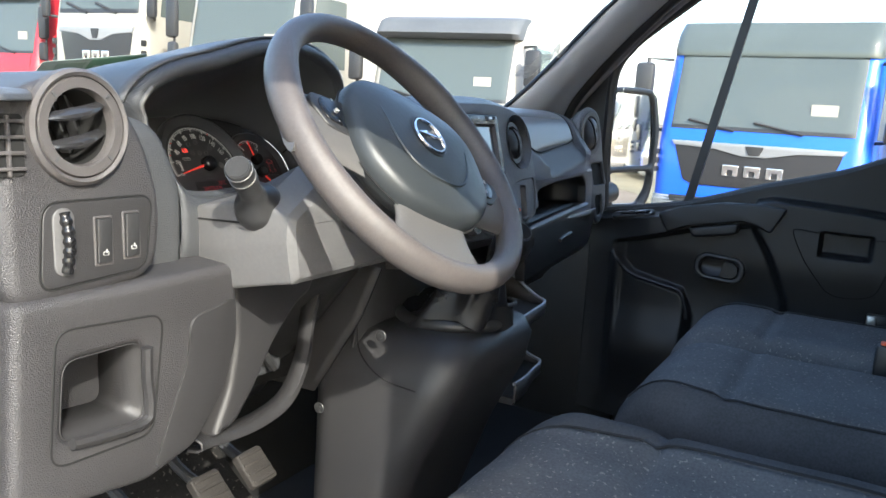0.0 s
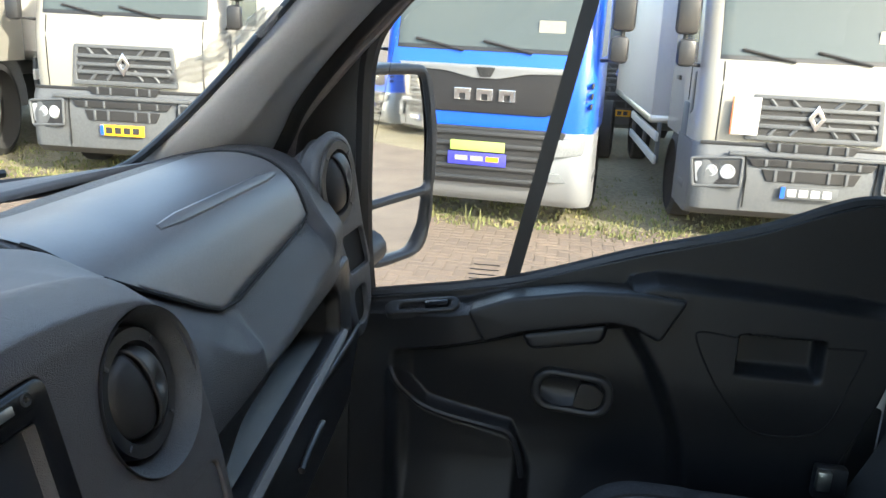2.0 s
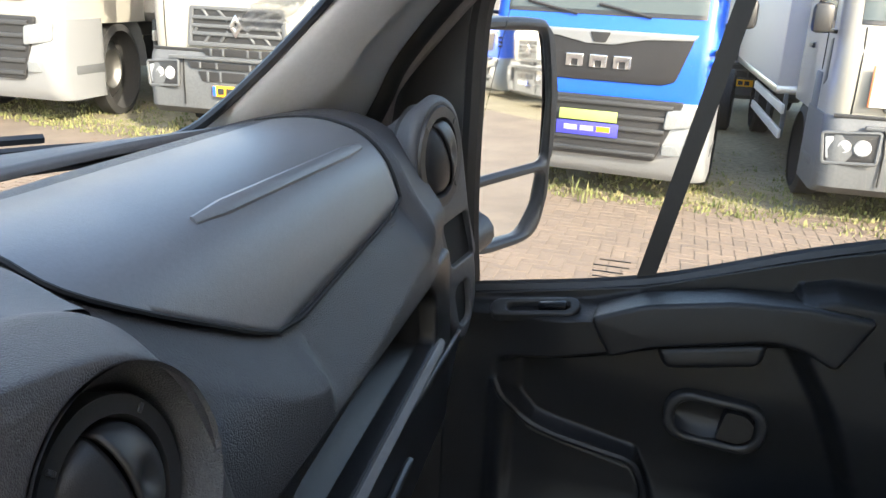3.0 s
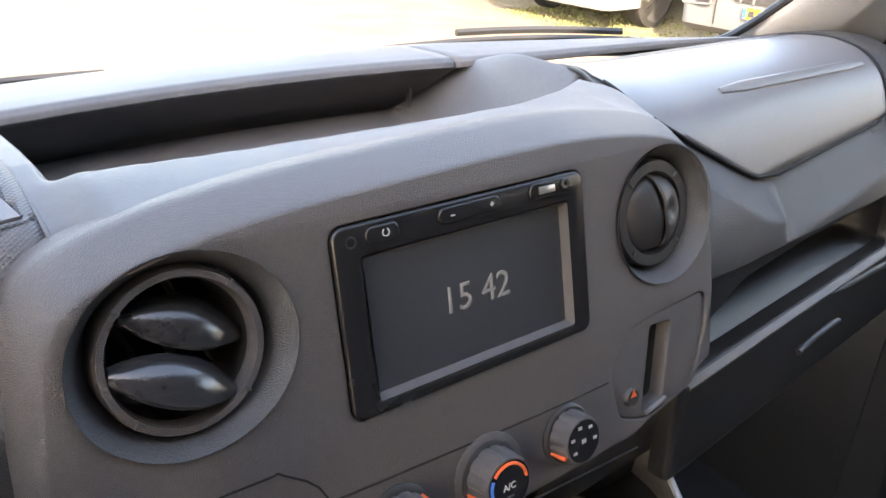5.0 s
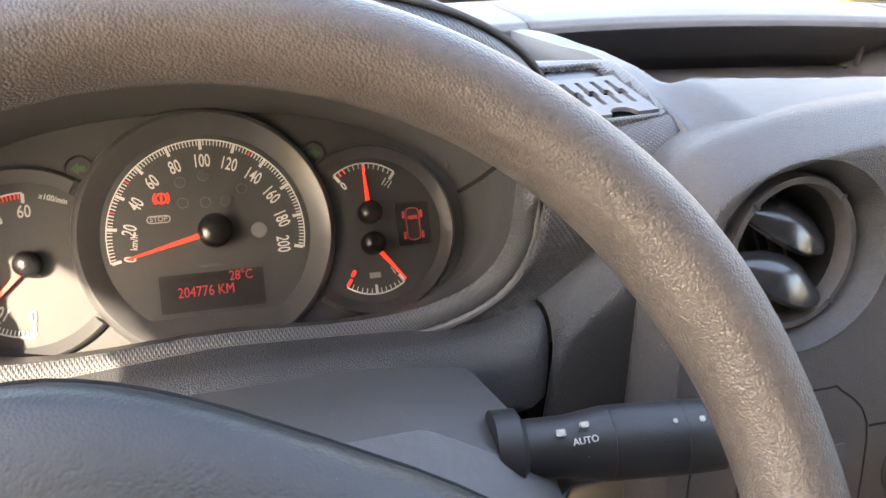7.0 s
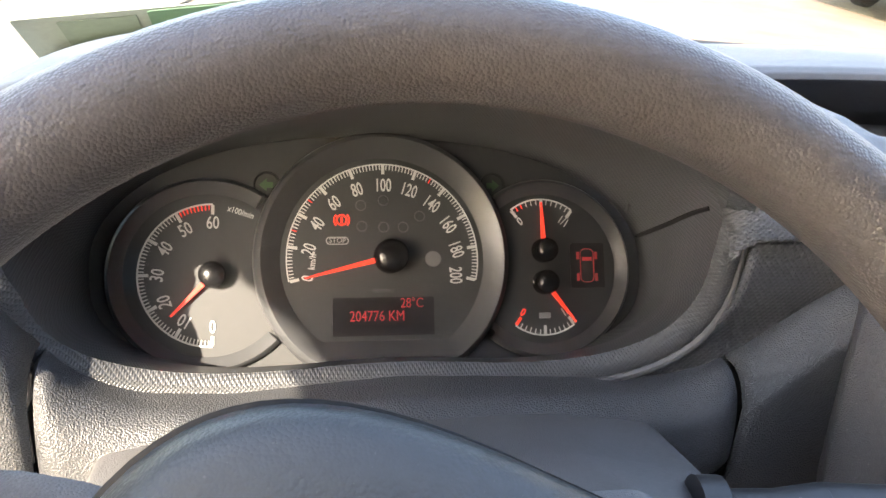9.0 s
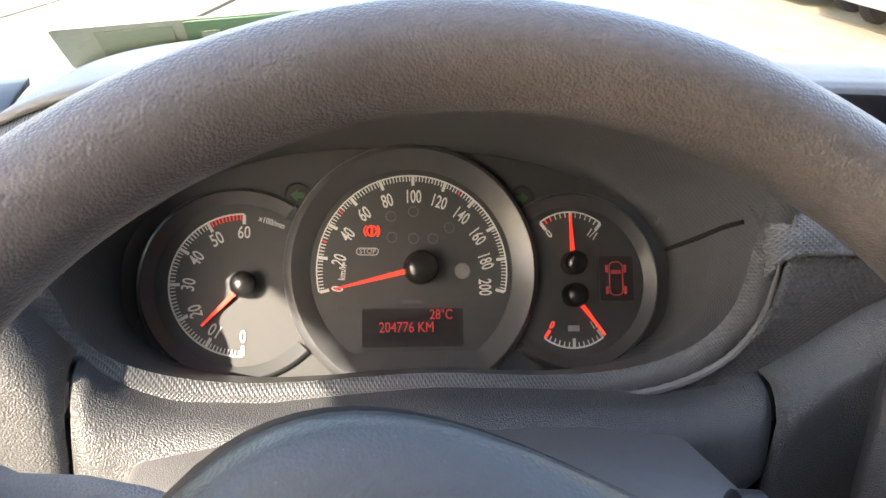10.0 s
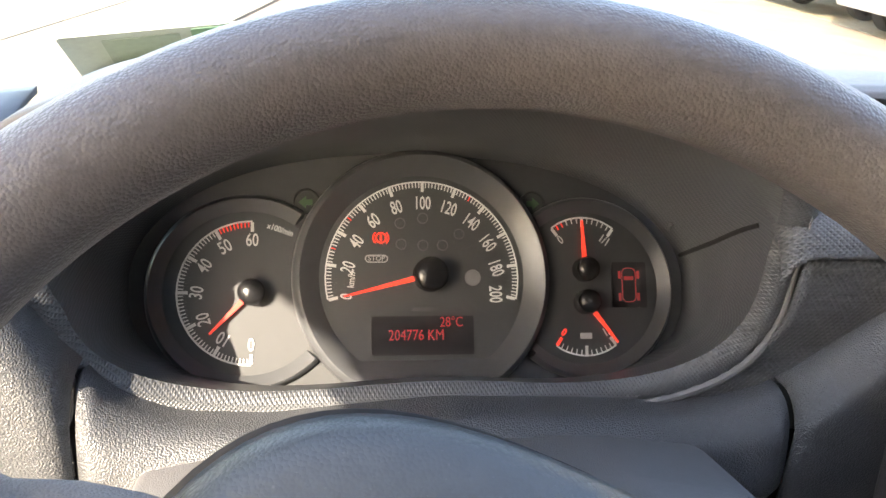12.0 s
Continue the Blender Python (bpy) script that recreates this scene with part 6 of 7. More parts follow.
def build_pedals():
    for k, (x, y) in enumerate(((-0.575, 0.15), (-0.470, 0.15), (-0.375, 0.155))):
        p = thing("pedal", (x, y, 1.20), "worn dusty foot pedal with ribbed pad", "pedal", "foot pedals")
        M = axes((x, y, 1.268), (1, 0, 0), (0, 0.7, 0.7))
        part("pad", prism(rrect(-0.026, -0.028, 0.026, 0.028, 0.006), 0.012, M, 0.003), WORN, p)
        for j in range(4):
            part("rib", block((0.046, 0.005, 0.003), (0, -0.021 + 0.014 * j, 0.001), 0.001, M), WORN, p)
        part("arm", tube(curve([(x, y + 0.012, 1.262), (x, y + 0.09, 1.30), (x, y + 0.16, 1.42), (x, 0.51, 1.46)], 4), 0.008, 8), BLACK, p)
    c = thing("column_cover", (-0.5, 0.1, 1.40), "black lower column cover with ducts", "cover")
    def f(u, v):
        x = -0.60 + 0.28 * u
        return (x, 0.03 + 0.20 * v + 0.03 * math.cos(u * 3.1), 1.61 - 0.25 * v - 0.02 * math.sin(u * 3.1))
    part("shell", sheet(f, 14, 8), BLACK, c, thick=0.004)
    low = curve([(-0.650, -0.004, 1.436), (-0.626, 0.010, 1.428), (-0.538, 0.020, 1.416), (-0.464, 0.026, 1.426), (-0.420, 0.034, 1.468), (-0.400, 0.042, 1.520), (-0.370, 0.048, 1.570)], 6)
    sect = [(0.020, 0.005), (0.006, 0.004), (0.001, 0.002), (0.0, -0.003), (0.006, -0.006), (0.020, -0.008)]
    wall = rounded([(-0.592, 1.606), (-0.440, 1.606), (-0.452, 1.572), (-0.478, 1.562), (-0.520, 1.522), (-0.556, 1.470), (-0.585, 1.438), (-0.622, 1.430), (-0.596, 1.482), (-0.585, 1.539)], 0.012)
    part("side_cheek", prism(wall, 0.06, axes((0, 0.006, 0), (1, 0, 0), (0, 0, 1)), 0.008, seg=4), CONSOLE, c, "dark moulded cheek below the column", crease=50)
    part("knee_panel", loft([[(p[0], p[1] + a, p[2] + b) for a, b in sect] for p in low], closed=False), CONSOLE, c, "curved lower edge of the knee opening", thick=0.003, crease=60)
    part("lever", tube([(-0.52, 0.09, 1.50), (-0.47, 0.07, 1.485), (-0.44, 0.075, 1.455)], 0.007, 8), BLACK, c)
    # near-black sheet paints the shade under the column
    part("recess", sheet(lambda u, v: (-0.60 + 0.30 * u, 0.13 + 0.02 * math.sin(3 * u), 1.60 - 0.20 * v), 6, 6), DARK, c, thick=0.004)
    part("bracket", block((0.10, 0.03, 0.02), (-0.46, 0.10, 1.452), 0.006), GRAIN, c, "grey plastic bracket")
    part("bracket", block((0.02, 0.03, 0.12), (-0.52, 0.10, 1.49), 0.006), BLACK, c)


build_console()
build_pedals()
setting("floor_toe_board", sheet(lambda u, v: (-0.92 + 0.66 * u, 0.16 + 0.34 * v, 1.10 + 0.36 * v * v + 0.006 * math.sin(19 * u + 5 * v)), 24, 14), CARPET, "black dusty carpet in the driver footwell", "floor")


# ---- seats ----
def cushion_top(x0, x1, y0, y1, ztop, drop, seam=None, sag=0.012, wing=0.0):
    """The upper surface of a padded cushion as z over (x, y): y0 is its front edge, seam a cross groove."""
    def fall(e, r):
        q = 1 - min(1.0, max(0.0, e) / r)
        return 1 - math.sqrt(max(0.0, 1 - q * q))
    def top(x, y):
        e = min(x - x0, x1 - x)
        ef, eb = y0 - y, y - y1
        z = ztop - drop * fall(ef, 0.115) - drop * 0.8 * fall(e, 0.075) - 0.05 * fall(eb, 0.05)
        z -= sag * math.sin(math.pi * (x - x0) / (x1 - x0)) * smooth(0.06, 0.3, ef)
        z += wing * math.exp(-((e - 0.075) / 0.045) ** 2) * smooth(0.02, 0.14, ef)
        if seam is not None:
            z -= 0.010 * math.exp(-((y - seam) / 0.010) ** 2) * smooth(0.03, 0.07, e)
        return z + 0.002 * noise.noise((x * 14, y * 14, 0))
    return top


def cushion(x0, x1, y0, y1, ztop, drop, **kw):
    top = cushion_top(x0, x1, y0, y1, ztop, drop, **kw)
    xm = (x0 + x1) / 2
    def f(u, v):
        x, y = x0 + (x1 - x0) * u, y0 + (y1 - y0) * v
        q = 1 - 0.10 * (1 - smooth(0, 0.12, y0 - y)) ** 2
        return (xm + (x - xm) * q, y, top(x, y))
    return sheet(f, 56, 60)


def cut_cushion(seat, args, kw, lo, hi):
    """A cushion in pieces: the speckled middle between lo and hi, and plain bolsters beside it."""
    x0, x1, y0 = args[0], args[1], args[2]
    top = cushion_top(*args, **kw)
    def border(e, y):
        return e + (0.06 if e == lo else -0.06) * smooth(-0.50, y0, y)
    for name, material, a, b in (("cushion", SPECK, lo, hi), ("bolster", FABRIC, 0.0, lo), ("bolster", FABRIC, hi, 1.0)):
        if b - a < 0.02:
            continue
        bm = cushion(*args, **kw)
        def inside(face):
            c = face.calc_center_median()
            u = (c.x - x0) / (x1 - x0)
            return (a == 0.0 or u > border(a, c.y)) and (b == 1.0 or u <= border(b, c.y))
        bmesh.ops.delete(bm, geom=[f for f in bm.faces if not inside(f)], context="FACES")
        part(name, bm, material, seat, "plain dark side bolster" if name == "bolster" else "", crease=75, thick=-0.01)
    for e in (lo, hi):
        if 0.02 < e < 0.98:
            seam = []
            for k in range(30):
                y = y0 + (args[3] - y0) * (0.04 + 0.92 * k / 29)
                x = x0 + (x1 - x0) * border(e, y)
                seam.append((x, y, top(x, y) + 0.0005))
            part("seam", tube(seam, 0.0024, 6), RUBBER, seat)


def build_seats():
    for name, x0, x1, y0, lab, z in (("passenger_seat", -0.045, 0.365, -0.262, "dark speckled fabric middle passenger seat", 1.405), ("passenger_seat", 0.372, 0.770, -0.255, "dark speckled fabric outer passenger seat", 1.408)):
        s = thing(name, ((x0 + x1) / 2, -0.55, 0.95), lab, "seat", "passenger bench seats")
        cut_cushion(s, (x0, x1, y0, -0.86, z, 0.12), {"seam": -0.442}, 0.0 if x0 > 0.1 else 0.12, 0.80 if x0 > 0.1 else 1.0)
        part("base", block((x1 - x0 - 0.04, 0.50, 0.30), ((x0 + x1) / 2, -0.58, 1.12), 0.03), FABRIC, s, "plain dark seat base")
        b = [[((x0 + x1) / 2 + (x1 - x0) / 2 * 0.96 * math.copysign(abs(math.cos(a)) ** 0.5, math.cos(a)), -0.81 - 0.17 * t + 0.075 * math.copysign(abs(math.sin(a)) ** 0.7, math.sin(a)), 1.37 + 0.62 * t) for a in [2 * math.pi * j / 32 for j in range(32)]] for t in (0, 0.1, 0.5, 0.9, 1.0)]
        part("backrest", loft(b), FABRIC, s, crease=60)
    s = thing("driver_seat", (-0.40, -0.5, 0.95), "dark fabric driver seat with speckled centre", "seat")
    cut_cushion(s, (-0.665, -0.145, -0.170, -0.80, 1.392, 0.13), {"seam": -0.40, "wing": 0.016}, 0.17, 0.83)
    part("base", block((0.44, 0.50, 0.30), (-0.405, -0.52, 1.10), 0.03), FABRIC, s)
    b = [[(-0.405 + 0.24 * math.copysign(abs(math.cos(a)) ** 0.5, math.cos(a)), -0.90 - 0.15 * t + 0.08 * math.copysign(abs(math.sin(a)) ** 0.7, math.sin(a)), 1.37 + 0.60 * t) for a in [2 * math.pi * j / 32 for j in range(32)]] for t in (0, 0.1, 0.5, 0.9, 1.0)]
    part("backrest", loft(b), FABRIC, s, crease=60)
    b = thing("seat_belt", (0.80, -0.66, 1.30), "black seat belt with buckle beside the outer seat", "seat belt")
    part("strap", tube(curve([(0.872, -0.86, 2.0), (0.866, -0.82, 1.70), (0.85, -0.74, 1.45), (0.815, -0.67, 1.33)], 6), 0.024, 8, flat=0.08), RUBBER, b)
    part("anchor", block((0.02, 0.045, 0.05), (0.825, -0.640, 1.378), 0.006), BLACK, b)
    part("buckle_plate", block((0.012, 0.020, 0.030), (0.812, -0.628, 1.385), 0.003), STEEL, b, "metal belt tongue")
    k = thing("belt_buckle", (0.36, -0.62, 1.40), "black belt buckle with a red button between the seats", "seat belt")
    part("housing", block((0.035, 0.045, 0.07), (0.368, -0.66, 1.405), 0.008), BLACK, k)
    part("red_button", block((0.022, 0.016, 0.006), (0.368, -0.652, 1.441), 0.003), AMBER, k, "red release button")


build_seats()


# ---- passenger door ----
SILL = [(-0.047, 1.562), (0.17, 1.603), (0.353, 1.663), (0.517, 1.710), (0.609, 1.748), (0.655, 1.762), (0.70, 1.760), (0.74, 1.742)]
LEDGE = [(-0.05, 1.548), (0.11, 1.572), (0.165, 1.590), (0.175, 1.556), (0.325, 1.588), (0.345, 1.628), (0.38, 1.637), (0.52, 1.632), (0.667, 1.622), (0.75, 1.612)]


def build_door():
    d = thing("passenger_door", (0.90, -0.3, 0.95), "black moulded passenger door trim with armrest and pockets", "door")
    def depth(q, z):
        """How far the trim stands into the cab at q metres behind the hinge side."""
        zl = lerp_table(LEDGE, q)
        h = 0.010
        ramp = smooth(-0.06, 0.10, q)
        # belt ledge and armrest bulge
        top = smooth(zl + 0.008, zl - 0.006, z)
        h += (0.020 + 0.032 * ramp) * top * (0.62 + 0.38 * smooth(1.36, 1.50, z))
        # sunken panel round the pull handle
        upper = lerp_table([(0.0, 1.490), (0.05, 1.503), (0.12, 1.522), (0.20, 1.546), (0.34, 1.572), (0.45, 1.58)], q)
        rear = lerp_table([(1.30, 0.445), (1.40, 0.430), (1.45, 0.410), (1.50, 0.388), (1.56, 0.350)], z)
        h -= 0.030 * smooth(-0.01, 0.03, q) * smooth(rear + 0.014, rear - 0.014, q) * smooth(upper + 0.005, upper - 0.012, z) * smooth(1.20, 1.34, z)
        # bottle pocket bulge
        zp = lerp_table([(0.0, 1.458), (0.05, 1.408), (0.137, 1.389), (0.185, 1.378), (0.215, 1.315)], q)
        b = smooth(-0.015, 0.02, q) * smooth(0.222, 0.192, q)
        h += 0.034 * b * smooth(zp + 0.008, zp - 0.010, z) * smooth(1.05, 1.25, z)
        # stowage panel at the rear
        m = smooth(0.494, 0.504, q) * smooth(0.612, 0.602, q)
        h -= 0.034 * m * smooth(1.514, 1.526, z) * smooth(1.578, 1.570, z)
        # foot of the door
        h += 0.05 * smooth(1.22, 1.00, z) * smooth(0.05, 0.25, q)
        return h
    def f(u, v):
        q = -0.075 + 0.778 * u
        q -= 0.075 * smooth(0.9, 1.0, u) * (smooth(0.75, 0.45, v)) * 0.6
        zt = lerp_table(SILL, q)
        z = 1.0 + (zt - 1.0) * v
        return (0.905 - depth(q, z), -q, z)
    part("trim_panel", sheet(f, 250, 260), DOOR, d, "black moulded trim panel", crease=60, thick=0.004)
    part("window_sill", tube([(0.912, -q, z + 0.001) for q, z in curve(SILL, 6)], 0.010, 8, flat=0.9), BLACK, d, "black rubber sill under the window")
    # armrest with its grab cup
    A = axes((0.829, 0, 0), (0, -1, 0), (0.06, 0, 1))
    arm = [(0.113, 1.573), (0.174, 1.598), (0.272, 1.617), (0.350, 1.621), (0.421, 1.616), (0.387, 1.552), (0.350, 1.570), (0.318, 1.574), (0.190, 1.547), (0.141, 1.527)]
    o = A.inverted()
    flat = lambda pts: [tuple((o @ Vector((0.829 + 0.06 * (z - 0.0), -q, z)))[:2]) for q, z in pts]
    arm2 = rounded(flat(arm), 0.010)
    part("armrest", prism(arm2, 0.06, A @ Matrix.Translation((0, 0, 0.098)), 0.006, seg=4), DOOR, d, "smooth black armrest", crease=50)
    cup = rounded(flat([(0.192, 1.546), (0.316, 1.572), (0.310, 1.541), (0.206, 1.521)]), 0.012)
    part("grab_cup", prism(cup, 0.05, A @ Matrix.Translation((0, 0, 0.090)), 0.008, seg=4), DOOR, d, "grab cup under the armrest", crease=50)
    lipq = curve([(-0.002, 1.462), (0.012, 1.440), (0.05, 1.408), (0.137, 1.389), (0.180, 1.380), (0.198, 1.355), (0.210, 1.310)], 6)
    part("pocket_lip", tube([(0.905 - depth(min(q, 0.186), z - 0.016) - 0.002, -q, z) for q, z in lipq], 0.0055, 8), DOOR, d, "raised lip of the door pocket")
    stow = curve([(0.496, 1.572), (0.444, 1.576), (0.440, 1.560), (0.468, 1.505), (0.500, 1.462), (0.525, 1.434), (0.556, 1.424), (0.605, 1.430), (0.632, 1.452), (0.650, 1.520), (0.662, 1.566), (0.655, 1.571), (0.612, 1.569)], 6)
    part("joint_line", tube([(0.905 - depth(q, z) - 0.0005, -q, z) for q, z in stow], 0.0016, 5), DARK, d)
    M = axes((0.8655, -0.274, 1.452), (0, -1, 0), (0, 0, 1))
    M = M @ Matrix.Rotation(radians(-4), 4, "Z")
    bez = rrect(-0.061, -0.034, 0.061, 0.034, 0.030, 10)
    part("handle_bezel", prism(bez, 0.03, M @ Matrix.Translation((0, 0, 0.006)), 0.005, [rrect(-0.048, -0.023, 0.048, 0.023, 0.021, 10)], 4), BLACK, d)
    part("handle_well", prism(rrect(-0.05, -0.025, 0.05, 0.025, 0.022, 10), 0.001, M @ Matrix.Translation((0, 0, -0.012))), DARK, d)
    hdl = [[M @ Vector((x, y * sc, zz)) for x, y in rounded([(0.004, -0.021), (0.032, -0.021), (0.045, -0.010), (0.045, 0.010), (0.032, 0.021), (0.010, 0.021)], 0.006)] for sc, zz in ((1.0, -0.010), (1.0, 0.002), (0.92, 0.006))]
    part("inner_handle", loft(hdl), DOOR, d, "black pull handle")
    part("finger_dish", sheet(lambda u, v: M @ Vector((-0.046 + 0.052 * u, (2 * v - 1) * 0.0225 * math.sqrt(max(0, 1 - ((0.6 - u) / 0.75) ** 2)), -0.010 + 0.012 * (2 * v - 1) ** 2 * (1 if v < 0.5 else 0.3))), 12, 12), DOOR, d)
    S = axes((0.868, -0.046, 1.566), (0, -1, 0.17), (0.9, 0.10, 0.35))
    part("switch_bezel", prism(rrect(-0.062, -0.016, 0.052, 0.016, 0.014), 0.012, S @ Matrix.Translation((0, 0, 0.004)), 0.003, [rrect(-0.040, -0.008, 0.040, 0.008, 0.006)]), BLACK, d)
    part("window_switch", block((0.036, 0.012, 0.012), (0.018, 0, 0.001), 0.003, S), GLOSS, d, "black window switch key")
    part("speaker_hump", tube([(0.872, -0.70, 1.728), (0.864, -0.70, 1.728)], [0.012, 0.010], 20), SMOOTH, d, "round plug on the door corner")
    # window division bar and frame
    part("window_bar", loft([[(0.918 + a, y + b, z) for a, b in ((-0.008, -0.011), (-0.008, 0.011), (0.006, 0.010), (0.006, -0.010))] for y, z in ((-0.160, 1.56), (-0.172, 1.62), (-0.259, 2.05), (-0.290, 2.20))]), BLACK, d, "black window division bar")
    fr = curve([(0.918, 0.055, 1.555), (0.918, 0.064, 1.66), (0.918, 0.066, 1.80), (0.917, 0.060, 1.93), (0.915, 0.020, 2.00), (0.912, -0.05, 2.06), (0.90, -0.20, 2.17)], 6)
    part("frame_seal", tube(fr, 0.014, 8), BLACK, d, "black window frame seal")
    part("corner_cover", sheet(lambda u, v: (0.912, (lambda a, b: a + (b - a) * u)(lerp_table([(1.55, 0.060), (1.72, 0.070), (1.84, 0.066), (1.95, 0.044)], 1.55 + 0.40 * v), lerp_table([(1.55, 0.17), (1.79, 0.172), (1.82, 0.164), (1.885, 0.114), (1.95, 0.050)], 1.55 + 0.40 * v)), 1.55 + 0.40 * v), 8, 24), BLACK, d, "black corner cover before the window", thick=0.004)
    # pale gap of body colour between corner cover and pillar
    gap = curve([(0.905, 0.150, 1.55), (0.905, 0.180, 1.70), (0.904, 0.176, 1.79), (0.903, 0.161, 1.829), (0.902, 0.112, 1.890), (0.900, 0.048, 1.962), (0.886, -0.05, 2.06), (0.84, -0.30, 2.26)], 6)
    setting("trim_front_seal", tube(gap, 0.009, 8), mat("grey painted door edge", (0.30, 0.27, 0.27), 0.5), "grey rubber seal along the door frame", "trim")
    bm = bmesh.new()
    for k, (w, z) in enumerate(((0.040, 1.622), (0.046, 1.614), (0.040, 1.606), (0.030, 1.599))):
        block((0.0006, w, 0.0016), (0.9245, -0.130 + 0.004 * k, z), 0, Matrix(), bm)
    part("glass_mark", bm, BLACK, d, "tiny printed glass approval mark")


build_door()


# ---- door mirror ----
def build_mirror():
    m = thing("door_mirror", (1.05, 0.05, 1.62), "tall black door mirror with two glasses", "mirror")
    M = axes((1.165, 0.058, 1.727), (0.89, -0.455, 0), (0, 0.03, 1)) @ Matrix.Diagonal((1.38, 1, 1, 1))
    out = curve([(-0.075, -0.10), (-0.082, 0.05), (-0.075, 0.160), (-0.05, 0.176), (0.03, 0.178), (0.062, 0.160), (0.078, 0.05), (0.075, -0.10), (0.055, -0.172), (0.0, -0.186), (-0.06, -0.176)], 5, True)
    h1 = rounded([(-0.064, -0.058), (0.062, -0.050), (0.066, 0.06), (0.050, 0.158), (-0.062, 0.160)], 0.016)
    h2 = rounded([(-0.062, -0.168), (0.030, -0.168), (0.056, -0.120), (0.060, -0.068), (-0.062, -0.076)], 0.016)
    part("housing", prism(out, 0.09, M, 0.012, [h1, h2], 4), BLACK, m, "black mirror housing", crease=50)
    part("main_glass", prism(inset(h1, -0.001), 0.003, M @ Matrix.Translation((0, 0, -0.010))), MIRROR, m, "flat mirror glass")
    part("wide_glass", prism(inset(h2, -0.001), 0.003, M @ Matrix.Translation((0, 0, -0.010)) @ Matrix.Rotation(0.03, 4, "X")), MIRROR, m, "wide angle mirror glass")
    part("arm", tube([(0.94, 0.12, 1.60), (1.0, 0.10, 1.59), (1.06, 0.085, 1.60)], 0.03, 12), BLACK, m)


build_mirror()


# ---- yard ----
def ground_material():
    m = bpy.data.materials.new("brick paving")
    m.use_nodes = True
    t = m.node_tree
    b = t.nodes["Principled BSDF"]
    co = t.nodes.new("ShaderNodeTexCoord")
    br = t.nodes.new("ShaderNodeTexBrick")
    br.inputs["Scale"].default_value = 1.0
    br.inputs["Brick Width"].default_value, br.inputs["Row Height"].default_value = 0.21, 0.105
    br.inputs["Mortar Size"].default_value = 0.006
    br.inputs["Color1"].default_value, br.inputs["Color2"].default_value = (0.155, 0.119, 0.088, 1), (0.136, 0.107, 0.080, 1)
    br.inputs["Mortar"].default_value = (0.145, 0.112, 0.084, 1)
    t.links.new(co.outputs["Object"], br.inputs["Vector"])
    ns = t.nodes.new("ShaderNodeTexNoise")
    ns.inputs["Scale"].default_value, ns.inputs["Detail"].default_value = 1.2, 8
    t.links.new(co.outputs["Object"], ns.inputs["Vector"])
    mx = t.nodes.new("ShaderNodeMix")
    mx.data_type, mx.blend_type = "RGBA", "SOFT_LIGHT"
    mx.inputs["Factor"].default_value = 0.6
    t.links.new(br.outputs["Color"], mx.inputs["A"])
    t.links.new(ns.outputs[0], mx.inputs["B"])
    t.links.new(mx.outputs["Result"], b.inputs["Base Color"])
    b.inputs["Roughness"].default_value = 0.85
    bn = t.nodes.new("ShaderNodeBump")
    bn.inputs["Strength"].default_value, bn.inputs["Distance"].default_value = 0.5, 0.006
    t.links.new(br.outputs["Fac"], bn.inputs["Height"])
    bn.invert = True
    t.links.new(bn.outputs[0], b.inputs["Normal"])
    return m


def varied(name, a, b, rough):
    """A surface whose colour differs from piece to piece."""
    m = mat(name, a, rough, bump="weave", strength=0.5, size=3.0, vary=0.2)
    t = m.node_tree
    info = t.nodes.new("ShaderNodeObjectInfo")
    geo = t.nodes.new("ShaderNodeNewGeometry")
    add = t.nodes.new("ShaderNodeMath")
    add.operation = "ADD"
    t.links.new(info.outputs["Random"], add.inputs[0])
    t.links.new(geo.outputs["Random Per Island"], add.inputs[1])
    fr = t.nodes.new("ShaderNodeMath")
    fr.operation = "FRACT"
    t.links.new(add.outputs[0], fr.inputs[0])
    mx = t.nodes.new("ShaderNodeMix")
    mx.data_type = "RGBA"
    mx.inputs["A"].default_value, mx.inputs["B"].default_value = (*a, 1), (*b, 1)
    t.links.new(fr.outputs[0], mx.inputs["Factor"])
    sc = next(n for n in t.nodes if n.type == "VECT_MATH")
    t.links.new(mx.outputs["Result"], sc.inputs[0])
    return m


PAVE = ground_material()
BRICK = varied("paving brick", (0.165, 0.124, 0.092), (0.138, 0.107, 0.082), 0.85)
SLAB = varied("concrete slab", (0.135, 0.120, 0.092), (0.120, 0.108, 0.084), 0.9)
GRASSM = varied("grass", (0.09, 0.115, 0.035), (0.20, 0.18, 0.08), 0.9)
SOIL = mat("weedy soil", (0.19, 0.165, 0.105), 0.95, bump="weave", strength=1.0, size=20, vary=0.5)

ground = setting("ground", sheet(lambda u, v: (-600 + 1200 * u, -600 + 1200 * v, -0.003), 6, 6), PAVE, "reddish brick paved truck yard", "ground", fix=False)
verge = setting("verge", prism(curve([(8.3, -40), (8.1, -8), (8.35, -4), (8.2, 0), (8.5, 3), (8.9, 6), (9.2, 14), (9.6, 40), (30, 40), (30, -40)], 5, True), 0.05, Matrix.Translation((0, 0, 0.004))), SOIL, "weedy soil strip under the parked trucks", "ground")


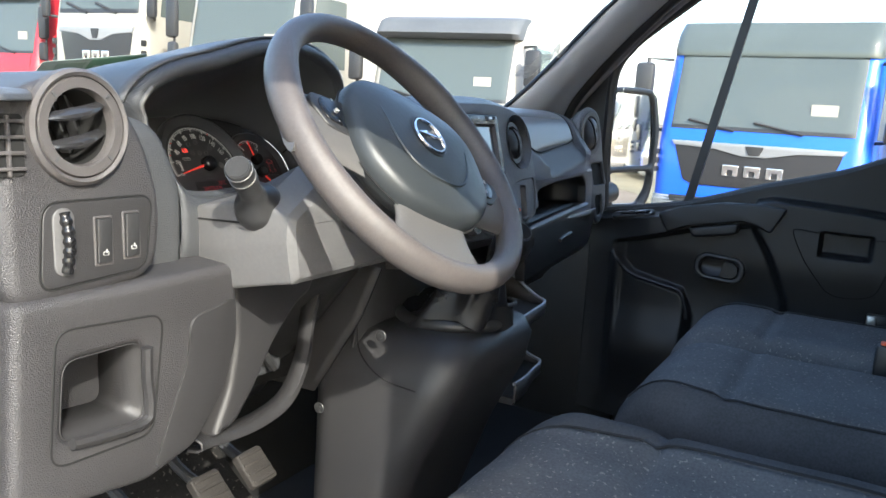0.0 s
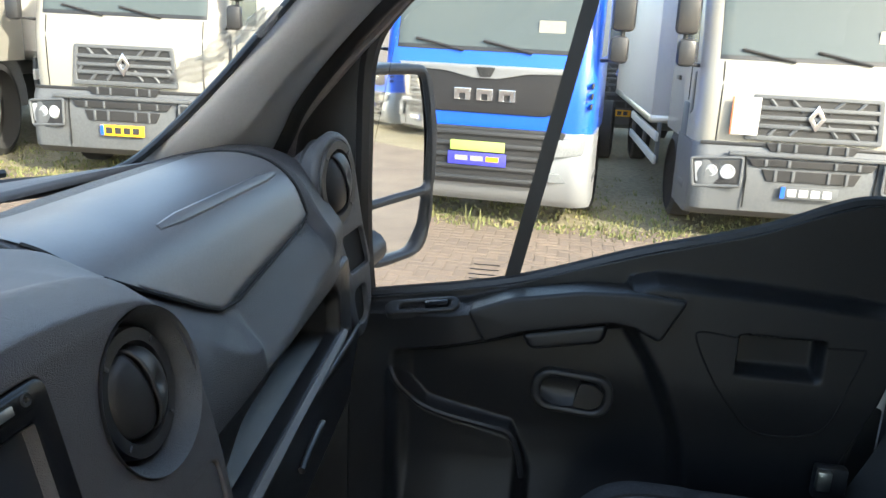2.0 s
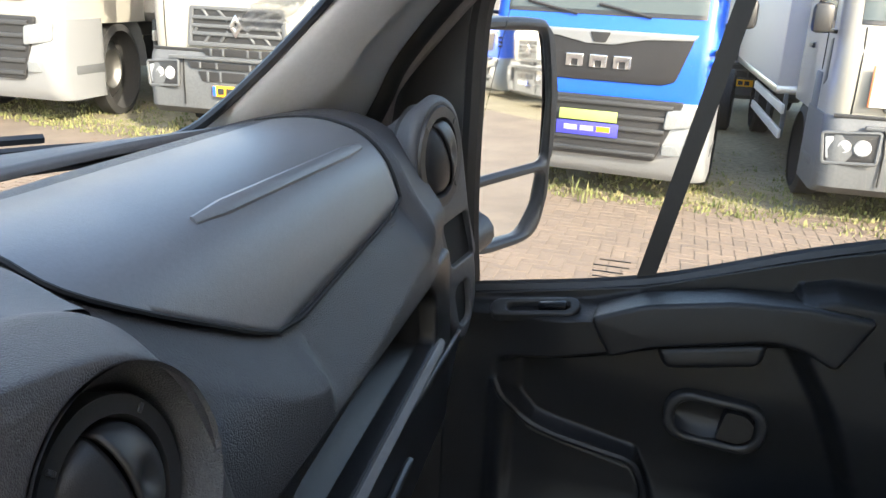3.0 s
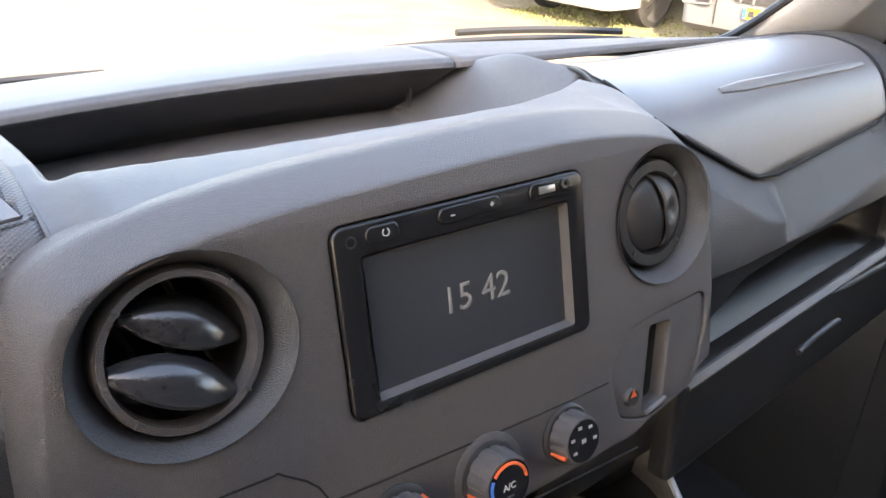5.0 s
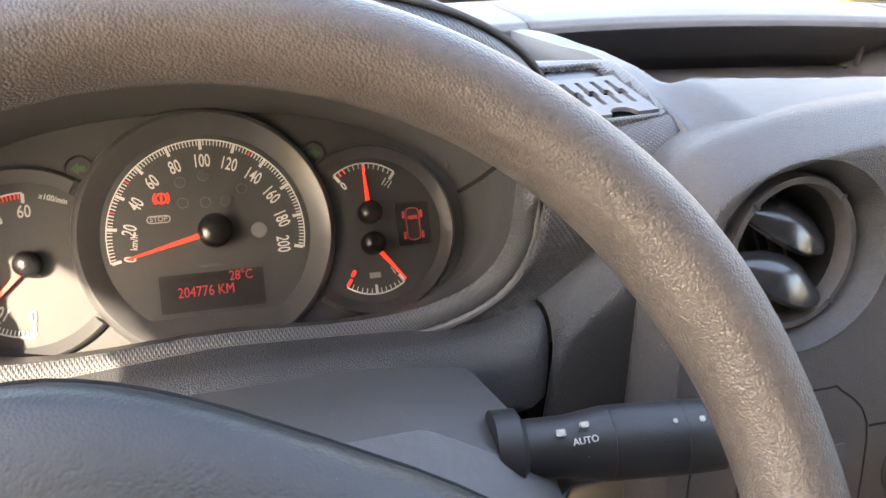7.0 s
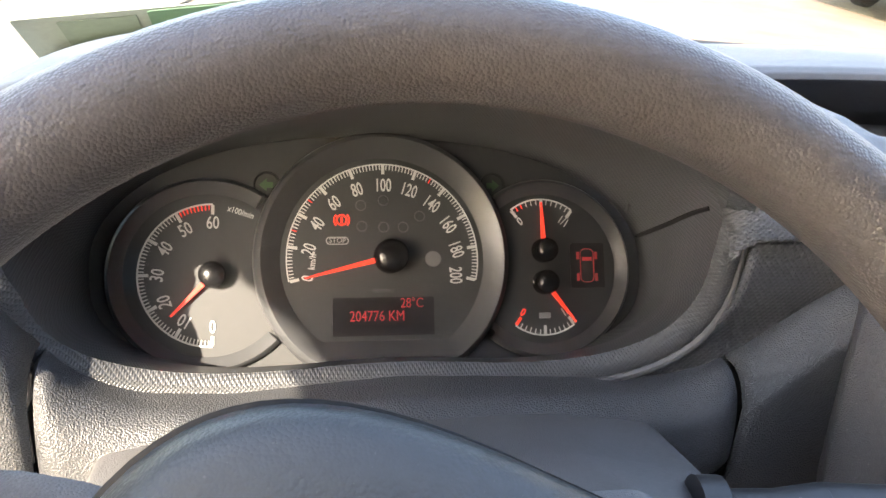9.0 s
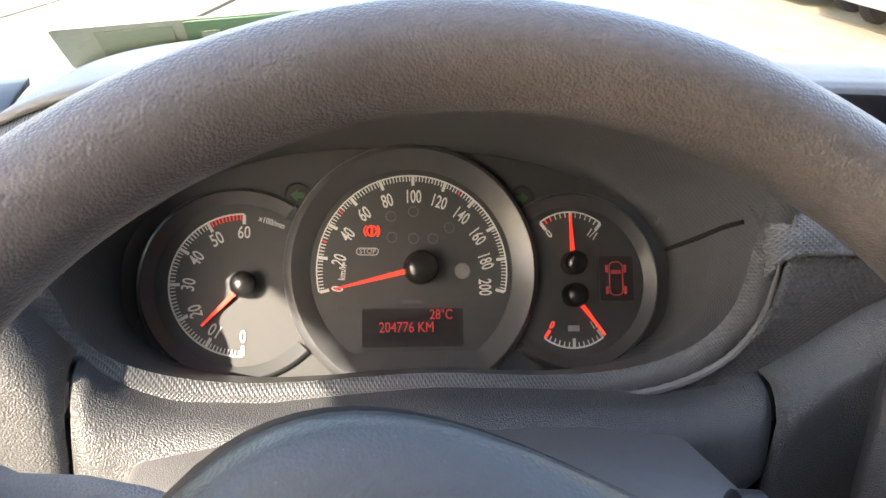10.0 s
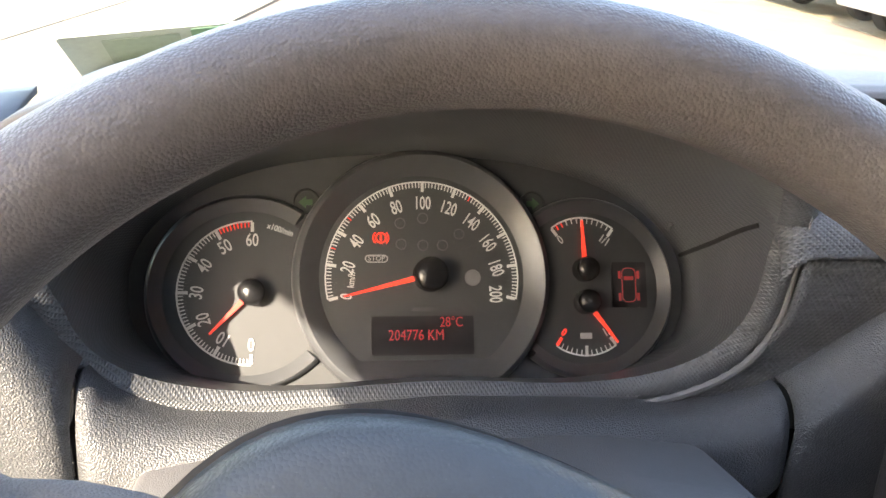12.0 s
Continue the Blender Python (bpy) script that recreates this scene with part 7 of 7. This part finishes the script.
def tuft(bm, x, y, h, n, rnd):
    for _ in range(n):
        a, s = rnd.uniform(0, 6.28), rnd.uniform(0.3, 1)
        px, py = x + rnd.gauss(0, 0.05), y + rnd.gauss(0, 0.05)
        w, hh, ln = 0.006 + 0.008 * s, h * (0.5 + s), 0.6 * h * rnd.random()
        d = Vector((math.cos(a), math.sin(a), 0))
        p = Vector((px, py, 0))
        q = Vector((-d.y, d.x, 0)) * w
        v = [bm.verts.new(p - q), bm.verts.new(p + q), bm.verts.new(p + d * ln * 0.4 + q * 0.7 + Vector((0, 0, hh * 0.6))), bm.verts.new(p + d * ln + Vector((0, 0, hh)))]
        bm.faces.new((v[0], v[1], v[2]))
        bm.faces.new((v[0], v[2], v[3]))


rnd = random.Random(4)
bm = bmesh.new()
for _ in range(2600):
    y = rnd.uniform(-6, 9.5)
    x = 8.3 + 0.08 * y + abs(rnd.gauss(0, 1.4)) - 0.5
    tuft(bm, x, y, rnd.uniform(0.012, 0.045), 6, rnd)
for _ in range(30):
    tuft(bm, 8.0 + rnd.gauss(0, 0.2), rnd.uniform(-5, 6), rnd.uniform(0.06, 0.14), 8, rnd)
tagged(part("grass", bm, GRASSM, None, crease=180, fix=False), "patchy green and yellow weeds along the paving edge", "grass", kind="stuff")


# ---- parked trucks ----
TGLASS = mat("truck glass", (0.072, 0.086, 0.082), 0.06, vary=0.0, spec=0.5)
TYRE = mat("tyre rubber", (0.02, 0.02, 0.02), 0.85, bump="weave", size=8)
TGREY = mat("grey bumper plastic", (0.085, 0.09, 0.095), 0.6, bump="weave", size=6, vary=0.2)
TSLAT = mat("dark slat plastic", (0.032, 0.033, 0.035), 0.5, vary=0.1)
TWHITE = mat("white truck paint", (0.29, 0.275, 0.238), 0.4, vary=0.05, coat=0.3, size=6)
TBLUE = mat("blue truck paint", (0.012, 0.10, 0.62), 0.3, vary=0.08, coat=0.4, size=6)
TRED = mat("red truck paint", (0.45, 0.02, 0.03), 0.35, vary=0.08, coat=0.3, size=6)
TDARK = mat("dark truck paint", (0.02, 0.02, 0.022), 0.35, vary=0.1, coat=0.3, size=6)
TSILVER = mat("silver bumper paint", (0.26, 0.27, 0.28), 0.35, metal=0.3, vary=0.05, size=6)
LAMP = mat("headlamp lens", (0.16, 0.17, 0.175), 0.12, vary=0.3, size=4)
LENSW = mat("pale lamp glass", (0.30, 0.31, 0.32), 0.15, vary=0.2, size=4)
RUST = mat("rusty orange paint", (0.40, 0.12, 0.05), 0.6, vary=0.2, size=4)
YELLOWP = mat("yellow plate", (0.80, 0.42, 0.02), 0.5)
BOXM = mat("white box body panel", (0.60, 0.59, 0.56), 0.45, vary=0.05, size=10)


def truck(name, label, paint, style, box=True, w=2.2, spare=False):
    """A parked lorry facing -y, its front at y = 0 and its wheels on z = 0."""
    t = thing(name, (0, 0, 0), label, "truck", "parked trucks")
    h = w / 2
    man = style == "broad"
    zs = [(0.95, 0.02), (1.2, 0.0), (1.58, 0.0), (1.66, 0.02), (2.10, 0.12), (2.62, 0.26), (2.78, 0.36), (2.92, 0.60), (2.97, 0.9)]
    def front(z):
        return lerp_table(zs, z)
    rings = [[(x, y, z) for x, y in rrect(-h + 0.03 * max(0, z - 2.5), front(z), h - 0.03 * max(0, z - 2.5), 2.0, 0.20 - 0.02, 6)] for z, _ in zs]
    part("cab", loft(rings), paint, t, "rounded painted cab")
    gw = h - 0.10
    foot = 1.80 if man else 1.84
    def pane_f(u, v, e=0.012, x1=gw, z0=foot, z1=2.60):
        x = x1 * (2 * u - 1)
        z = z0 + (z1 - z0) * v
        bend = 0.18 * max(0.0, (abs(x) - (h - 0.19)) / 0.19) ** 2
        return (x, front(z) + bend - e, z)
    part("windscreen_seal", sheet(lambda u, v: pane_f(u, v, 0.006, gw + 0.03, foot - 0.04, 2.64), 24, 10), BLACK, t)
    part("windscreen", sheet(lambda u, v: pane_f(u, v), 24, 10), TGLASS, t, "dark reflective windscreen", fix=False)
    part("inner_paper", block((0.26, 0.004, 0.16), (0.62, front(foot + 0.19) - 0.016, foot + 0.20), 0.0, Matrix()), TWHITE, t, "white paper behind the glass")
    for s in (-0.25, 0.45):
        part("wiper", tube([(s, front(foot - 0.04) - 0.02, foot - 0.04), (s - 0.5, front(foot + 0.06) - 0.03, foot + 0.06)], 0.015, 6), BLACK, t)
    if man:
        part("grille", prism(rounded([(-h + 0.23, 1.585), (-h + 0.36, 1.19), (-0.62, 1.15), (0.62, 1.15), (h - 0.36, 1.19), (h - 0.23, 1.585)], 0.04), 0.05, axes((0, -0.012, 0), (1, 0, 0), (0, 0, 1)), 0.01), TDARK, t, "black grille panel")
        part("chrome_bar", prism([(-h + 0.20, 1.625), (h - 0.20, 1.625), (h - 0.23, 1.575), (0.42, 1.555), (0.13, 1.495), (-0.13, 1.495), (-0.42, 1.555), (-h + 0.23, 1.575)], 0.05, axes((0, -0.03, 0), (1, 0, 0), (0, 0, 1)), 0.008), TSILVER, t, "silver bar over the grille")
        part("badge", prism(rounded([(-0.10, 0.045), (0.10, 0.045), (0.055, -0.05), (-0.055, -0.05)], 0.015), 0.012, axes((0, -0.040, 1.562), (1, 0, 0), (0, 0, 1)), 0.003), BLACK, t, "plain dark shield badge")
        for k in range(3):
            part("letter_block", prism(rounded([(-0.085, -0.06), (0.085, -0.06), (0.085, 0.06), (-0.085, 0.06)], 0.01), 0.02, axes((0.23 * (k - 1), -0.03, 1.335), (1, 0, 0), (0, 0, 1)), 0.004, [rrect(-0.03, -0.055, 0.03, 0.005, 0.005)]), SILVER, t, "plain chrome block")
        part("bumper", loft([[(x, y, z) for x, y in rrect(-h - 0.02, yy, h + 0.02, 1.0, 0.22)] for z, yy in ((0.24, 0.06), (0.34, -0.05), (0.62, -0.10), (0.88, -0.06), (1.0, -0.01))]), TSILVER, t, "silver painted bumper")
        part("lower_grille", prism(rounded([(-h + 0.24, 1.02), (-h + 0.46, 0.44), (h - 0.46, 0.44), (h - 0.24, 1.02)], 0.04), 0.05, axes((0, -0.112, 0), (1, 0, 0), (0, 0, 1)), 0.01), BLACK, t)
        for k in range(5):
            part("grille_slat", block((1.30 + 0.06 * k, 0.03, 0.045), (0, -0.125, 0.50 + 0.115 * k), 0.01), TSLAT, t)
        part("plate", block((0.56, 0.014, 0.10), (-0.02, -0.148, 0.83), 0.003), mat("green strip", (0.36, 0.47, 0.12), 0.5), t, "green strip over the plate")
        part("plate", block((0.60, 0.014, 0.13), (-0.02, -0.148, 0.70), 0.003), mat("blue plate", (0.05, 0.05, 0.45), 0.5), t, "blue dealer plate with pale bars")
        for k in range(3):
            part("plate_bar", block((0.13, 0.006, 0.05), (-0.18 + 0.16 * k, -0.157, 0.705), 0.0), TWHITE if k < 2 else YELLOWP, t)
        for s in (-1, 1):
            part("headlamp", prism(rounded([(-0.19, -0.10), (0.17, -0.06), (0.19, 0.12), (-0.17, 0.08)], 0.04), 0.06, axes((s * (h - 0.22), -0.10, 0.86), (1, s * 0.30, 0), (0, 0.05, 1)) @ Matrix.Diagonal((s, 1, 1, 1)), 0.01), LAMP, t, "clear headlamp")
            part("fog_lamp", prism(rrect(-0.15, -0.05, 0.15, 0.05, 0.02), 0.05, axes((s * (h - 0.25), -0.09, 0.56), (1, s * 0.25, 0), (0, 0, 1)), 0.008), LAMP, t)
            for k in range(3):
                part("side_vent", block((0.02, 0.16, 0.06), (s * (h - 0.03), 0.06, 1.28 + 0.10 * k), 0.01), BLACK, t)
        part("visor", loft([[(x, y, z) for x, y in rrect(-h + 0.02, yy, h - 0.02, 0.9, 0.16)] for z, yy in ((2.57, 0.215), (2.66, 0.205), (2.80, 0.27), (2.95, 0.44))]), TGLASS, t, "smoked sun visor")
    else:
        def flat(y):
            return axes((0, y, 0), (1, 0, 0), (0, 0, 1))
        part("grille", prism([(-0.58, 1.46), (-0.61, 1.06), (0.61, 1.06), (0.58, 1.46)], 0.03, flat(-0.004)), BLACK, t, "black grille opening")
        part("grille_frame", prism(rounded([(-0.60, 1.49), (-0.645, 1.05), (0.645, 1.05), (0.60, 1.49)], 0.03), 0.06, flat(-0.026), 0.008, [rounded([(-0.555, 1.45), (-0.59, 1.10), (0.59, 1.10), (0.555, 1.45)], 0.02)]), TGREY, t, "grey trapezoid grille frame")
        for z in (1.19, 1.275, 1.365):
            part("grille_bar", block((1.15, 0.05, 0.040), (0, -0.010, z), 0.010), TGREY, t)
        for s in (-1, 1):
            for x0, z0, x1, z1 in ((0.12, 1.34, 0.24, 1.45), (0.36, 1.36, 0.44, 1.45), (0.12, 1.22, 0.22, 1.11), (0.34, 1.19, 0.42, 1.10), (0.50, 1.28, 0.56, 1.20)):
                part("grille_strut", tube([(s * x0, -0.012, z0), (s * x1, -0.012, z1)], 0.018, 6), TGREY, t)
        part("badge", prism([(-0.085, 0), (0, -0.13), (0.085, 0), (0, 0.13)], 0.04, axes((0, -0.055, 1.285), (1, 0, 0), (0, 0, 1)), 0.006, [[(-0.035, 0), (0, 0.05), (0.035, 0), (0, -0.05)]]), SILVER, t, "plain chrome diamond badge")
        part("bumper", loft([[(x, y, z) for x, y in rrect(-h - 0.02, yy, h + 0.02, 1.0, 0.16)] for z, yy in ((0.28, 0.02), (0.36, -0.10), (0.70, -0.13), (0.92, -0.08), (1.0, -0.02))]), TGREY, t, "grey plastic bumper")
        part("bumper_gap", block((w - 0.10, 0.02, 0.035), (0, -0.030, 1.005), 0.005), BLACK, t)
        part("bumper_lip", block((w - 0.62, 0.05, 0.04), (0, -0.130, 0.925), 0.012), TGREY, t)
        for z0, z1, x1, y in ((0.955, 1.035, 0.44, -0.070), (0.815, 0.885, 0.60, -0.137), (0.675, 0.785, 0.46, -0.143)):
            part("bumper_slot", prism(rounded([(-x1, z1), (-x1 + 0.05, z0), (x1 - 0.05, z0), (x1, z1)], 0.012), 0.02, flat(y), 0.004), BLACK, t, "dark slot in the bumper")
            for q in (-2, -1, 1, 2):
                part("slot_rib", block((0.030, 0.02, z1 - z0), (q * x1 * 0.36, y - 0.004, (z0 + z1) / 2), 0.004), TGREY, t)
        for s in (-1, 1):
            part("bumper_joint", tube([(s * (h - 0.50), -0.128, 0.40), (s * (h - 0.50), -0.139, 0.70), (s * (h - 0.48), -0.094, 0.92)], 0.008, 6), DARK, t)
        part("plate", block((0.54, 0.014, 0.12), (0, -0.156, 0.575), 0.003), TGREY if spare else YELLOWP, t, "grey number plate holder with pale bars" if spare else "yellow number plate with dark bars")
        for k in range(4):
            part("plate_bar", block((0.08, 0.004, 0.07), (-0.16 + 0.11 * k, -0.165, 0.575), 0.0), BOXM if spare else BLACK, t)
        part("plate_bar", block((0.04, 0.004, 0.11), (-0.245, -0.165, 0.575), 0.0), TBLUE, t)
        for s in (-1, 1):
            M = axes((s * (h - 0.20), -0.115, 0.74), (1, s * 0.20, 0), (0, 0.05, 1)) @ Matrix.Diagonal((s, 1, 1, 1))
            lamp = part("headlamp", prism(rounded([(-0.24, -0.12), (0.18, -0.15), (0.22, 0.10), (-0.24, 0.14)], 0.03), 0.05, M, 0.01), TDARK, t, "dark headlamp housing with twin lamps")
            for q, r in ((-0.12, 0.075), (0.03, 0.06)):
                part("reflector", lathe([(0.0, 0.016), (r * 0.6, 0.014), (r * 0.85, 0.020), (r, 0.006)], M @ Matrix.Translation((q, 0.0, 0.0)), 24), LENSW, lamp, "pale round lamp")
            part("indicator", prism(rounded([(0.105, -0.10), (0.165, -0.12), (0.20, 0.075), (0.13, 0.085)], 0.015), 0.02, M @ Matrix.Translation((0, 0, 0.008)), 0.004), LENSW, lamp)
            part("lamp_frame", tube([M @ Vector((x, z, 0.004)) for x, z in rounded([(-0.25, -0.13), (0.19, -0.16), (0.23, 0.11), (-0.25, 0.15)], 0.03)], 0.016, 6, True), TGREY, lamp)
            part("corner_joint", tube([(s * (h - 0.20), front(z) - 0.001, z) for z in (1.02, 1.2, 1.5, 1.64, 1.78)], 0.007, 6), DARK, t)
            part("air_intake", prism(rounded([(-0.06, -0.22), (0.07, -0.16), (0.05, 0.22), (-0.05, 0.20)], 0.02), 0.012, axes((s * (h + 0.006), 0.36, 1.45), (0, s, 0), (0, 0, 1)), 0.004), BLACK, t, "black air intake on the cab side")
            part("arch_panel", block((0.08, 0.30, 0.85), (s * (h - 0.025), 0.66, 0.92), 0.03), TGREY, t, "grey wheel arch panel")
            part("door_joint", tube([(s * (h + 0.002), 0.60, z) for z in (1.36, 1.5, 1.7)] + [(s * (h + 0.002), 1.50, 1.70)], 0.006, 6), DARK, t)
            part("door_handle", block((0.03, 0.20, 0.05), (s * (h + 0.012), 1.32, 1.55), 0.01), BLACK, t)
        if spare:
            part("white_board", block((0.25, 0.012, 0.36), (-0.66, -0.062, 1.28), 0.004), BOXM, t, "plain white board fixed beside the grille")
            part("board_edge", block((0.018, 0.014, 0.36), (-0.793, -0.062, 1.28), 0.003), RUST, t, "rusty orange board edge")
        part("visor", loft([[(x, y, z) for x, y in rrect(-h + 0.05, yy, h - 0.05, 0.9, 0.16)] for z, yy in ((2.60, 0.10), (2.66, 0.02), (2.82, 0.14), (2.88, 0.3))]), TGREY, t, "grey sun visor")
    for s in (-1, 1):
        x = s * (h + 0.20)
        part("mirror", block((0.22, 0.12, 0.46), (x, 0.02, 2.24), 0.05), BLACK, t, "large door mirror")
        part("mirror", block((0.18, 0.12, 0.26), (x - s * 0.02, 0.02, 1.84), 0.05), BLACK, t)
        part("mirror_arm", tube([(s * (h - 0.02), 0.30, 2.52), (x, 0.10, 2.52), (x, 0.06, 1.74), (s * (h - 0.02), 0.28, 1.72)], 0.022, 8), BLACK, t)
        part("side_window", sheet(lambda u, v, s=s: (s * (h + 0.004 - 0.03 * max(0, (1.75 + 0.80 * v) - 2.5)), 0.55 + 0.85 * u - 0.16 * (1 - v) * (1 - u), 1.75 + 0.80 * v), 2, 6), TGLASS, t, fix=False)
        part("step", block((0.25, 0.6, 0.10), (s * (h - 0.10), 0.55, 0.52), 0.02), TGREY, t)
        for y in (1.25, 5.6):
            W = axes((s * (h - 0.14), y, 0.47), (0, -s, 0), (0, 0, 1))
            k = part("wheel", lathe([(0.30, 0.11), (0.44, 0.12), (0.47, 0.08), (0.47, -0.12), (0.40, -0.15)], W, 40), TYRE, t, "black truck tyre")
            part("wheel_rim", lathe([(0.31, 0.10), (0.27, 0.05), (0.20, 0.02), (0.14, 0.08), (0.10, 0.10), (0, 0.10)], W, 32), STEEL, k, "steel wheel rim")
        part("mudguard", tube([(s * (h - 0.12), 1.25 + 0.58 * math.cos(a), 0.47 + 0.58 * math.sin(a)) for a in [math.pi * q / 10 for q in range(11)]], 0.13, 8, flat=0.25), TGREY, t)
    part("chassis", block((0.9, 7.0, 0.22), (0, 4.2, 0.85), 0.02), BLACK, t)
    if box:
        part("box_body", block((2.5, 6.6, 2.55), (0, 5.6, 2.25), 0.03), BOXM, t, "white box body")
        part("box_rail", block((2.52, 6.62, 0.10), (0, 5.6, 0.98), 0.02), STEEL, t)
        for s in (-1, 1):
            for z in (0.52, 0.80):
                part("guard_rail", block((0.04, 2.9, 0.11), (s * 1.20, 3.35, z), 0.012), BOXM, t, "white side guard rail")
            for y in (2.0, 3.3, 4.7):
                part("guard_post", block((0.05, 0.06, 0.50), (s * 1.17, y, 0.72), 0.01), TGREY, t)
    return t


def row_pose(x, y, turn=0.0, tall=1.0):
    return Matrix.Translation((x, y, 0)) @ Matrix.Rotation(radians(-90 + turn), 4, "Z") @ Matrix.Diagonal((1, 1, tall, 1))


def park(t, x, y, turn=0.0, tall=1.0):
    t.matrix_basis = row_pose(x, y, turn, tall)
    return t


T_BLUE = park(truck("truck", "bright blue lorry cab with silver bumper on paving edge", TBLUE, "broad", box=False), 8.0, 0.62, -5)
T_WHITE = park(truck("truck", "white lorry with grey bumper and white box body", TWHITE, "narrow", spare=True), 8.05, -2.58, 2)
park(truck("truck", "white lorry with grey sun visor and yellow plate", TWHITE, "narrow", w=2.3), 8.8, 4.98, 4, 1.07)
T_WIDE = park(truck("truck", "white broad-cab lorry with black grille", TWHITE, "broad"), 8.45, 8.40, 3, 1.33)
park(truck("truck", "red lorry cab parked in the row", TRED, "narrow"), 8.9, 15.0, 3, 1.32)


copy_thing(T_WIDE, row_pose(8.6, 11.75, 3, 1.32))
far = park(truck("truck", "black lorry parked behind the row", TDARK, "narrow", box=False), 15.5, -1.1, 0)
for k in range(9):
    src = (T_WHITE, T_BLUE, T_WIDE)[k % 3]
    copy_thing(src, row_pose(8.0 + 0.15 * k, -5.9 - 3.1 * k, 2))
for k in range(4):
    copy_thing((T_WIDE, T_WHITE)[k % 2], row_pose(9.2 + 0.3 * k, 18.4 + 3.4 * k, 3, 1.25))


# ---- concrete apron ahead of the van ----
def build_slabs():
    e, p = Vector((0.26, 0.966, 0)), Vector((-0.966, 0.26, 0))
    o = Vector((-2.55, 5.4, 0))
    for i in range(4):
        for j in range(2):
            M = Matrix.Translation(o + e * 2.0 * i + p * 1.6 * j) @ Matrix(((e.x, p.x, 0, 0), (e.y, p.y, 0, 0), (0, 0, 1, 0.03), (0, 0, 0, 1)))
            part("slab", prism(rrect(0.013, 0.013, 1.987, 1.587, 0.012), 0.05, M, 0.006, seg=1), SLAB, ground)
    bm = bmesh.new()
    for _ in range(500):
        q = o + e * rnd.uniform(0, 9) + p * (3.3 + abs(rnd.gauss(0, 0.5)))
        tuft(bm, q.x, q.y, rnd.uniform(0.05, 0.12), 6, rnd)
    tagged(part("grass", bm, GRASSM, None, crease=180, fix=False), "green grass beside the concrete slabs", "grass", kind="stuff")


build_slabs()


# ---- paving bricks beside the van ----
def build_bricks():
    w = 0.105
    bm = block((2 * w - 0.008, w - 0.008, 0.012), (0, 0, 0), 0.003, seg=1)
    me = bpy.data.meshes.new("brick")
    bm.to_mesh(me)
    bm.free()
    me.materials.append(BRICK)
    rest = bmesh.new()
    count = 0
    for i in range(-30, 62):
        for j in range(-34, 62):
            d = (i - j) % 4
            if d not in (0, 3):
                continue
            cx, cy = ((i + 1.0) * w, (j + 0.5) * w) if d == 0 else ((i + 0.5) * w, (j + 1.0) * w)
            x, y = 4.9 + cx, 0.6 + cy
            if not (2.6 < x < 8.2 and -2.8 < y < 6.6):
                continue
            z = 0.0015 * noise.noise((x * 3, y * 3, 1)) - 0.004
            if 3.6 < x < 5.4 and -0.4 < y < 3.2 and count < 300:
                ob = new("brick", me)
                ob.parent = ground
                ob.matrix_basis = pose(x, y, z, 0, 0, 0 if d == 0 else 90)
                count += 1
            else:
                a, b = ((2 * w - 0.008) / 2, (w - 0.008) / 2) if d == 0 else ((w - 0.008) / 2, (2 * w - 0.008) / 2)
                lo = [rest.verts.new((x + sx * a, y + sy * b, z - 0.006)) for sx, sy in ((-1, -1), (1, -1), (1, 1), (-1, 1))]
                hi = [rest.verts.new((x + sx * (a - 0.003), y + sy * (b - 0.003), z + 0.006)) for sx, sy in ((-1, -1), (1, -1), (1, 1), (-1, 1))]
                rest.faces.new(hi)
                for k in range(4):
                    rest.faces.new((lo[k], lo[(k + 1) % 4], hi[(k + 1) % 4], hi[k]))
    tagged(part("bricks", rest, BRICK, ground, crease=20, fix=False), "reddish herringbone paving bricks", kind="stuff")


build_bricks()
